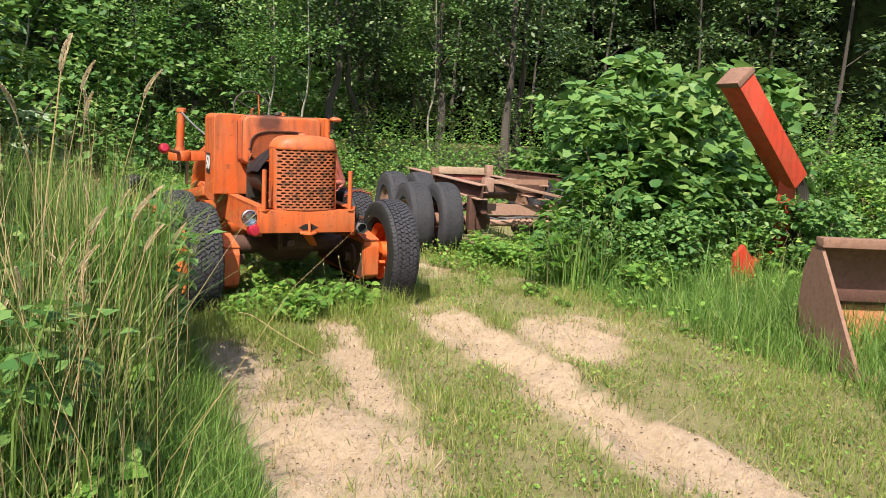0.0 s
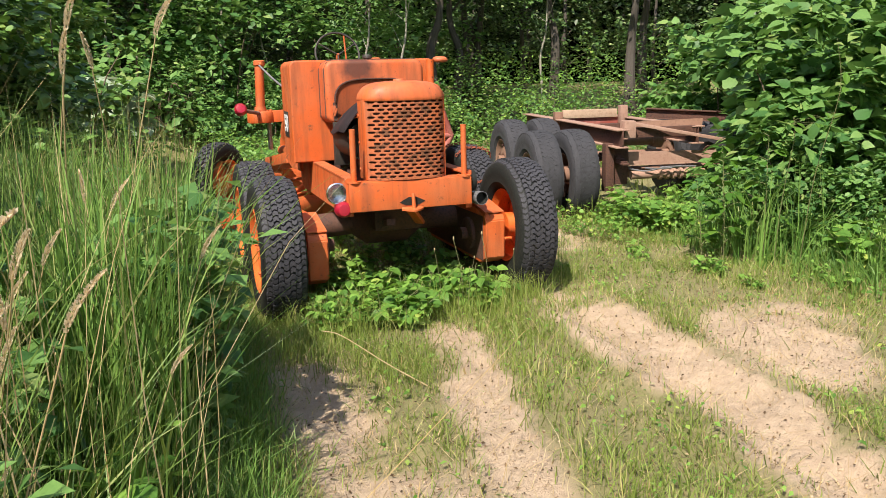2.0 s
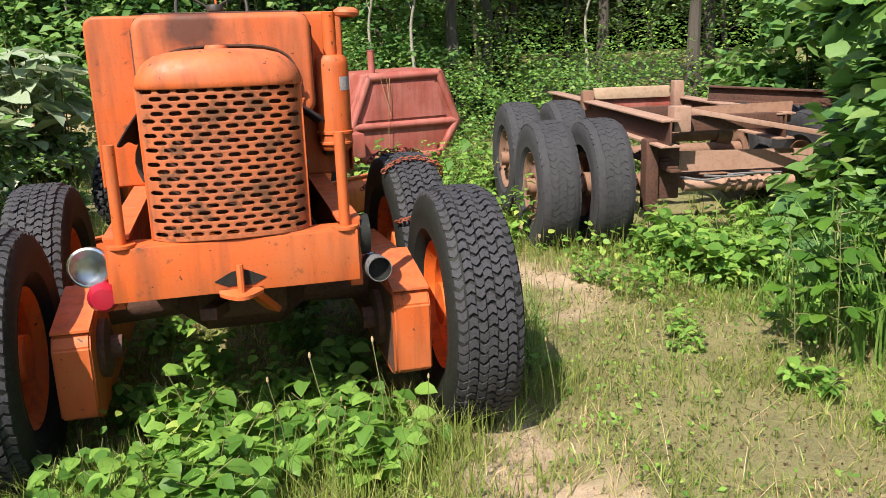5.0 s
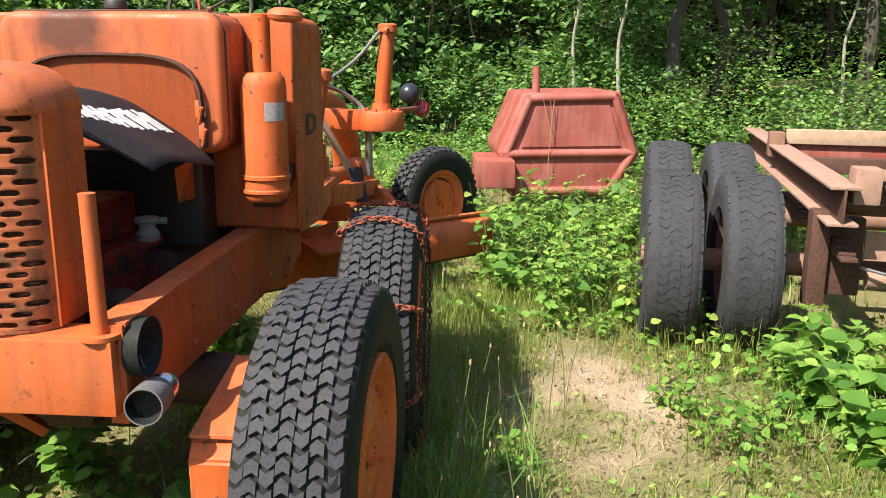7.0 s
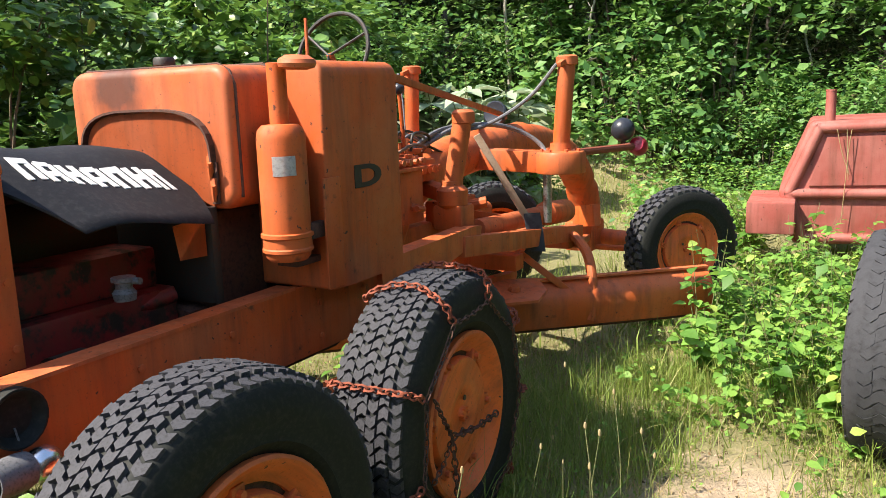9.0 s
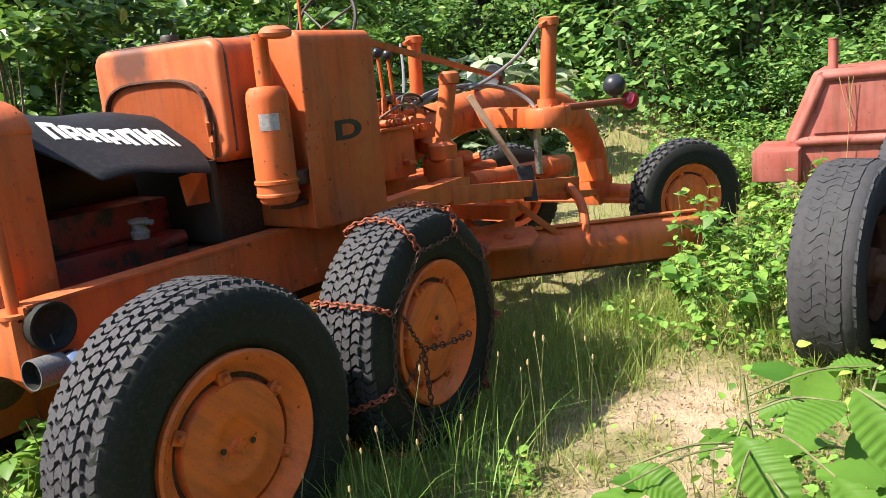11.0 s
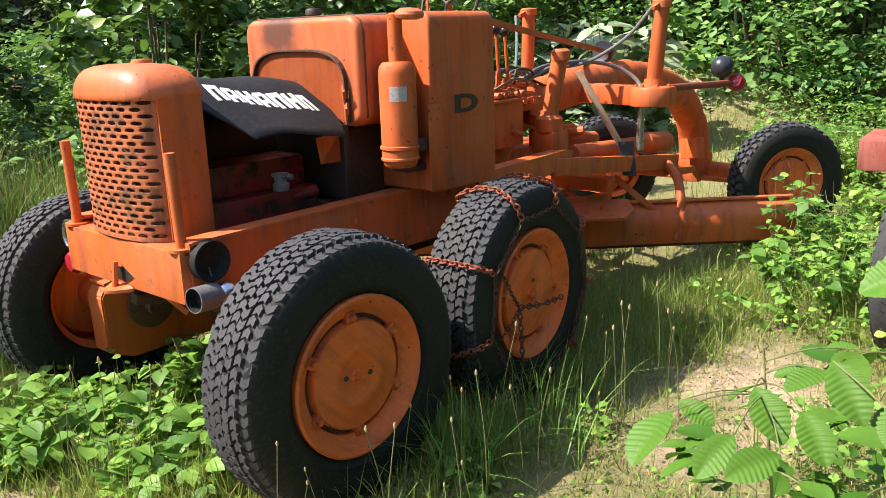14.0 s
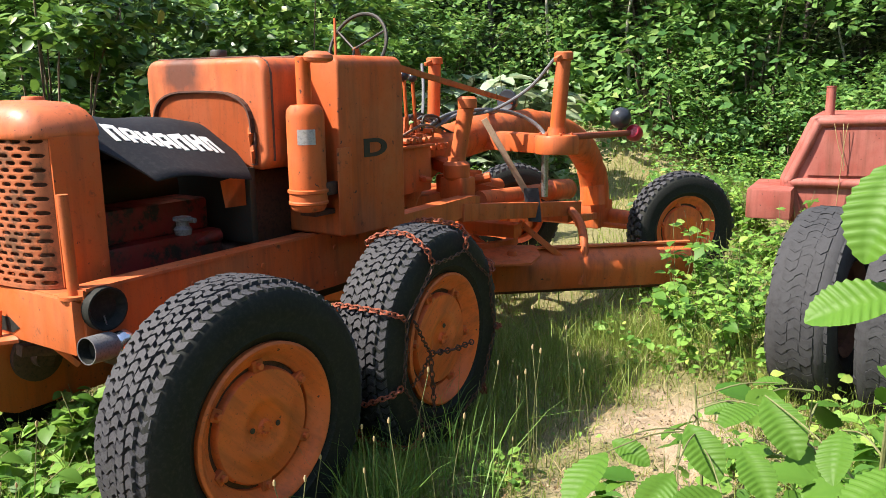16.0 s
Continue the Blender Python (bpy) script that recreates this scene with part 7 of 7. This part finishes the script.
# bushes and trees
def puff(r, nn, rx, ry, z0, z1, clumps, csize, taper=0.0, hollow=0.0):
    """Points in clumps that fill an upright rounded body, with the way out of it."""
    C = []
    while len(C) < clumps:
        p = r.uniform(-1, 1, 3)
        q = math.hypot(p[0], p[1])
        hh_ = (p[2] + 1) / 2
        lim = (1 - taper * hh_) * math.sqrt(max(0.05, 1 - max(0, hh_ * 2 - 1.2) ** 2 * 1.4)) * r.uniform(0.75, 1.1)
        if hollow * lim < q < lim:
            C.append((p[0] * rx, p[1] * ry, z0 + hh_ * (z1 - z0)))
    C = np.array(C)
    cs = csize * np.exp(r.randn(clumps) * 0.3)
    which = r.randint(0, clumps, nn)
    d = r.randn(nn, 3)
    d /= np.linalg.norm(d, axis=1, keepdims=True)
    rad = cs[which] * r.rand(nn) ** 0.5
    P = C[which] + d * rad[:, None] * np.array([1, 1, 0.7])
    out = np.stack([P[:, 0] / rx, P[:, 1] / ry, np.full(nn, 0.25)], -1) + d * 0.6
    P[:, 2] = np.maximum(P[:, 2], 0.03)
    return P, out, C


def bush(seed, nn, rx, ry, hgt, size, mat, label, group, tmpl=LEAF2, clumps=60, csize=0.28, z0=0.15, name="bush"):
    r = np.random.RandomState(seed)
    th = thing(name, label, "bush", group=group)
    P, out, C = puff(r, nn, rx, ry, z0, hgt, clumps, csize, 0.25)
    bm = BM()
    for c in C[:: max(1, len(C) // 14)]:
        b0 = Vector((c[0] * 0.25 + r.randn() * 0.05, c[1] * 0.25 + r.randn() * 0.05, -0.05))
        pts = curve([b0, b0.lerp(Vector(c), 0.5) + Vector((0, 0, 0.15 * hgt)), c], 3)
        tube(bm, pts, [0.014 * (1.15 - i / len(pts)) for i in range(len(pts))], 4)
    part("branch", bm, TWIG, th)
    f = new("foliage", leaves("foliage", P, out, r, size, 0.25, mat, tmpl))
    f.parent = th
    return th


b1 = bush(91, 3400, 0.95, 0.9, 1.85, 0.105, LEAF_MID, "dense green raspberry bush beside the track", "green bushes", HEART, 60, 0.2)
b2 = bush(92, 2600, 0.8, 0.8, 1.35, 0.098, LEAF_MID, "dense green raspberry bush beside the track", "green bushes", HEX, 50, 0.19)
strew(b1, [(4.55, 0.8), (5.3, 1.3), (5.9, 2.3), (6.8, 3.2), (7.2, 1.6), (8.2, 7.2)], 1.1, 1.35)
strew(b2, [(3.95, 0.55), (3.9, 0.0), (4.85, 0.1), (4.9, 1.9), (5.4, 0.0), (6.4, 3.9), (7.2, 4.9), (6.6, -0.5), (7.8, 5.8), (4.4, -0.3), (6.0, -0.9), (7.3, -1.4)], 0.75, 1.05)
b3 = bush(93, 4400, 1.25, 1.1, 3.3, 0.118, LEAF_SILVER, "tall willow bush with silvery glossy leaves", "willow bushes", HEX, 70, 0.25, 0.5, "willow_bush")
# the first three are added out of view to shade the grass bank
strew(b3, [(-4.5, -3.4), (-4.0, -2.3), (-4.3, -1.2), (-3.5, 3.6), (-4.9, 4.9), (-6.3, 3.6), (-5.5, 1.2), (-7.6, 0.6)], 0.85, 1.15)
b6 = bush(96, 4400, 1.25, 1.1, 3.2, 0.115, LEAF_ALDERB, "tall green alder bush behind the grader", "alder bushes", HEX, 60, 0.25, 0.4, "alder_bush")
strew(b6, [(-3.6, 2.4), (-3.5, 6.0), (-6.0, 6.4), (-4.6, 8.2), (-2.9, 4.9)], 0.85, 1.1)


def tree(seed, hgt, rad, nn, size, mat, bark, label, kind_, z0, trunk_r, clumps=120, csize=0.45, hollow=0.15):
    r = np.random.RandomState(seed)
    th = thing(kind_, label, "tree", group=kind_.replace("_", " ") + "s of the forest edge")
    bm = BM()
    w_ = 0.45 if trunk_r < 0.06 else 1.0
    tr = curve([(0, 0, -0.3), (r.randn() * 0.07 * w_, r.randn() * 0.07 * w_, hgt * 0.12), (r.randn() * 0.12 * w_, r.randn() * 0.12 * w_, hgt * 0.25), (r.randn() * 0.16 * w_, r.randn() * 0.16 * w_, hgt * 0.4), (r.randn() * 0.3, r.randn() * 0.3, hgt * 0.95)], 6)
    tube(bm, tr, [trunk_r * (1.25 if i == 0 else 1.0) * (1 - 0.8 * i / len(tr)) for i in range(len(tr))], 10)
    P, out, C = puff(r, nn, rad, rad, z0, hgt, clumps, csize, 0.35, hollow)
    for c in C[:: max(1, len(C) // 8)]:
        q = min(tr[:-2], key=lambda p: abs(p.z - max(c[2] - 0.7, 0.3)))
        pts = curve([q, q.lerp(Vector(c), 0.55) + Vector((0, 0, 0.1)), c], 3)
        tube(bm, pts, [max(0.005, trunk_r * 0.16) * (1.1 - i / len(pts)) for i in range(len(pts))], 4)
    part("trunk", bm, bark, th)
    f = new("crown", leaves("crown", P, out, r, size, 0.28, mat, LEAF2))
    f.parent = th
    return th


t1 = tree(101, 7.5, 2.0, 3600, 0.15, LEAF_DARK, BARK, "broad dark green deciduous tree at the forest edge", "alder_tree", 0.8, 0.1, 40, 0.48, 0.3)
t2 = tree(102, 8.5, 1.8, 3500, 0.145, LEAF_DARK, BARK, "green deciduous tree at the forest edge", "alder_tree", 1.4, 0.09, 38, 0.46, 0.3)
t3 = tree(103, 9.0, 1.3, 4200, 0.095, LEAF_MID, BIRCH, "pale-barked birch with a light green crown", "birch_tree", 3.2, 0.048, 50, 0.4, 0.2)
t4 = tree(104, 6.0, 2.1, 3500, 0.15, LEAF_DARK, BARK, "low spreading dark green tree", "alder_tree", 0.6, 0.07, 40, 0.46, 0.3)
t5 = tree(105, 9.5, 1.6, 3500, 0.12, LEAF_DARK, BARK, "thick grey double-trunked tree in the shade", "poplar_tree", 3.6, 0.17, 60, 0.6, 0.2)
strew(t3, [(2.6, 11.6), (3.25, 11.1), (-2.55, 13.2), (0.9, 14.6), (-0.2, 13.9), (-4.1, 13.0), (7.2, 12.6), (-3.2, 14.5)], 0.9, 1.1)
strew(t5, [(6.1, 14.8), (6.5, 14.9), (-7.8, 12.2), (4.4, 12.4), (5.3, 13.4), (7.6, 12.8), (8.6, 10.8), (9.8, 12.2), (7.9, 15.2), (3.6, 15.8)], 0.7, 1.05)
ring1, ring2, ring4 = [], [], []
for k in range(66):
    a = radians(-34 + 232 * (k + rng.rand() * 0.8) / 66)
    rr = rng.uniform(14.2, 16.5) + (k % 3) * 2.2
    px_, py_ = 0.8 + rr * math.cos(a), 0.6 + rr * math.sin(a)
    if px_ > 2.4 and py_ > 8.0:
        px_, py_ = px_ + 3.0, py_ + 4.5
    (ring1, ring2, ring4)[k % 3].append((px_, py_))
for k in range(10):
    a = radians(203 + 118 * (k + rng.rand() * 0.6) / 10)
    (ring1, ring2, ring4)[k % 3].append((0.8 + (17.5 + 3 * rng.rand()) * math.cos(a), -1.0 + (17.5 + 3 * rng.rand()) * math.sin(a)))
strew(t1, ring1, 0.85, 1.2)
strew(t2, ring2, 0.85, 1.2)
strew(t4, ring4, 0.9, 1.25)
b4 = bush(94, 2800, 1.2, 1.2, 1.6, 0.088, LEAF_FRESH, "sunlit bright green shrub before the forest", "sunlit shrubs", LEAF2, 46, 0.3)
b5 = bush(95, 2800, 1.1, 1.1, 2.2, 0.092, LEAF_MID, "tall leafy shrub before the forest", "sunlit shrubs", LEAF2, 46, 0.3)
ring5, ring6 = [], []
for k in range(46):
    a = radians(-20 + 205 * (k + rng.rand()) / 46)
    rr = rng.uniform(10.0, 12.6)
    p = (0.8 + rr * math.cos(a), 0.6 + rr * math.sin(a))
    if not (-6.5 < p[0] < 1.4 and p[1] > 8.0) and not (p[0] > 4.4 and p[1] > 7.6):
        (ring5, ring6)[k % 2].append(p)
strew(b4, ring5, 0.7, 1.2)
strew(b5, ring6, 0.7, 1.15)
for x, y, k in ((-5.6, 11.9, 1.4), (-1.2, 12.6, 1.0), (0.6, 12.4, 0.9), (-6.9, 11.0, 1.5), (-4.0, 13.4, 1.2), (-1.9, 13.3, 2.1), (-0.4, 13.8, 1.9), (2.5, 13.8, 1.8), (-3.2, 14.6, 2.2), (4.6, 14.6, 1.7)):
    copy_thing(b5, Matrix.Translation((x, y, rise_at(x, y))) @ Matrix.Rotation(7.0 * x, 4, "Z") @ Matrix.Scale(k, 4))

# undergrowth below the trees
nn = 205000
x, y = rng.uniform(-12, 14, nn), rng.uniform(-4, 16, nn)
dist = np.hypot(x - 0.8, (y - 0.6))
edge = 7.6 + 1.2 * (vnoise(x, y, 1.5, 111) - 0.5)
keep = np.clip((dist - edge) / 0.8, 0, 1) * np.clip((16 - dist) / 2, 0, 1) * (y > -5 + 0.2 * x) * (np.hypot((x + 3.2) / 2.5, (y - 11.3) / 1.5) > 0.8 + 0.4 * vnoise(x, y, 0.6, 115)) * (np.hypot((x + 1.2) / 0.7, (y - 8.4) / 1.6) > 1)
keep = keep * (np.hypot((x - 2.1) / 1.1, (y - 8.05) / 0.9) > 1)
k = rng.rand(nn) < keep
x, y = x[k], y[k]
dist = dist[k]
top = (0.35 + np.where(x < 0.8, 0.1, 0.22) * np.clip(dist - 7.6, 0, 6)) * (0.45 + 1.1 * vnoise(x, y, 0.8, 112) + 0.4 * vnoise(x, y, 0.3, 113))
z = rise(x, y) + top * rng.rand(len(x)) ** 0.3
P = np.stack([x, y, z], -1)
half = rng.rand(len(x)) < 0.6
for sel, mat, sz, lab in ((half, LEAF_MID, 0.076, "bright green nettle and raspberry undergrowth"), (~half, LEAF_FRESH, 0.065, "mid-green broadleaf undergrowth")):
    stuff("undergrowth", leaves("undergrowth", P[sel], np.zeros((sel.sum(), 3)), rng, sz, 0.3, mat, HEX if mat is LEAF_MID else LEAF2, 1.3, 0.15), lab, "undergrowth")
x, y = patch(22000, -6.3, 0.3, 7.5, 13.4, lambda x, y: (np.hypot((x + 3.0) / 3.2, (y - 10.8) / 2.6) < 1.0) * (0.15 + 0.8 * vnoise(x, y, 0.35, 116)))
h = rng.uniform(0.05, 0.16, len(x))
dry = rng.rand(len(x)) < 0.4
stuff("dry_grass", blades("dry_grass", x[dry], y[dry], h[dry], rng.uniform(0.006, 0.012, dry.sum()), rng, STRAW, 0.8, 0.6), "dry yellow grass in the far clearing", "grass")
stuff("dry_grass", blades("dry_grass", x[~dry], y[~dry], h[~dry] * 1.4, rng.uniform(0.006, 0.012, (~dry).sum()), rng, GRASS, 0.6, 0.5), "thin green grass in the far clearing", "grass")

# plain wall behind everything, near-black for the shade deep in the woods
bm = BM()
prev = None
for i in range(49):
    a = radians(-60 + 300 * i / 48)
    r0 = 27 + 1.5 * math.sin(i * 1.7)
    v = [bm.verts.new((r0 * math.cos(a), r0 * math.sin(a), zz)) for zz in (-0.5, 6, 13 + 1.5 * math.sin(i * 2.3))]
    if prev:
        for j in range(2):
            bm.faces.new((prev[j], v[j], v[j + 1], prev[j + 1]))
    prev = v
BACK = mottled("woods_shade", (0.002, 0.004, 0.0015), (0.006, 0.01, 0.0035), (0.001, 0.002, 0.001), 0.6, 1.0, 0.05)
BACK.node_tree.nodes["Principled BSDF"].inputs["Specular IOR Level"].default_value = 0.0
tagged(part("backdrop", bm, BACK), "plain near-black wall that stands in for shaded distant woods", "backdrop", kind="structure")
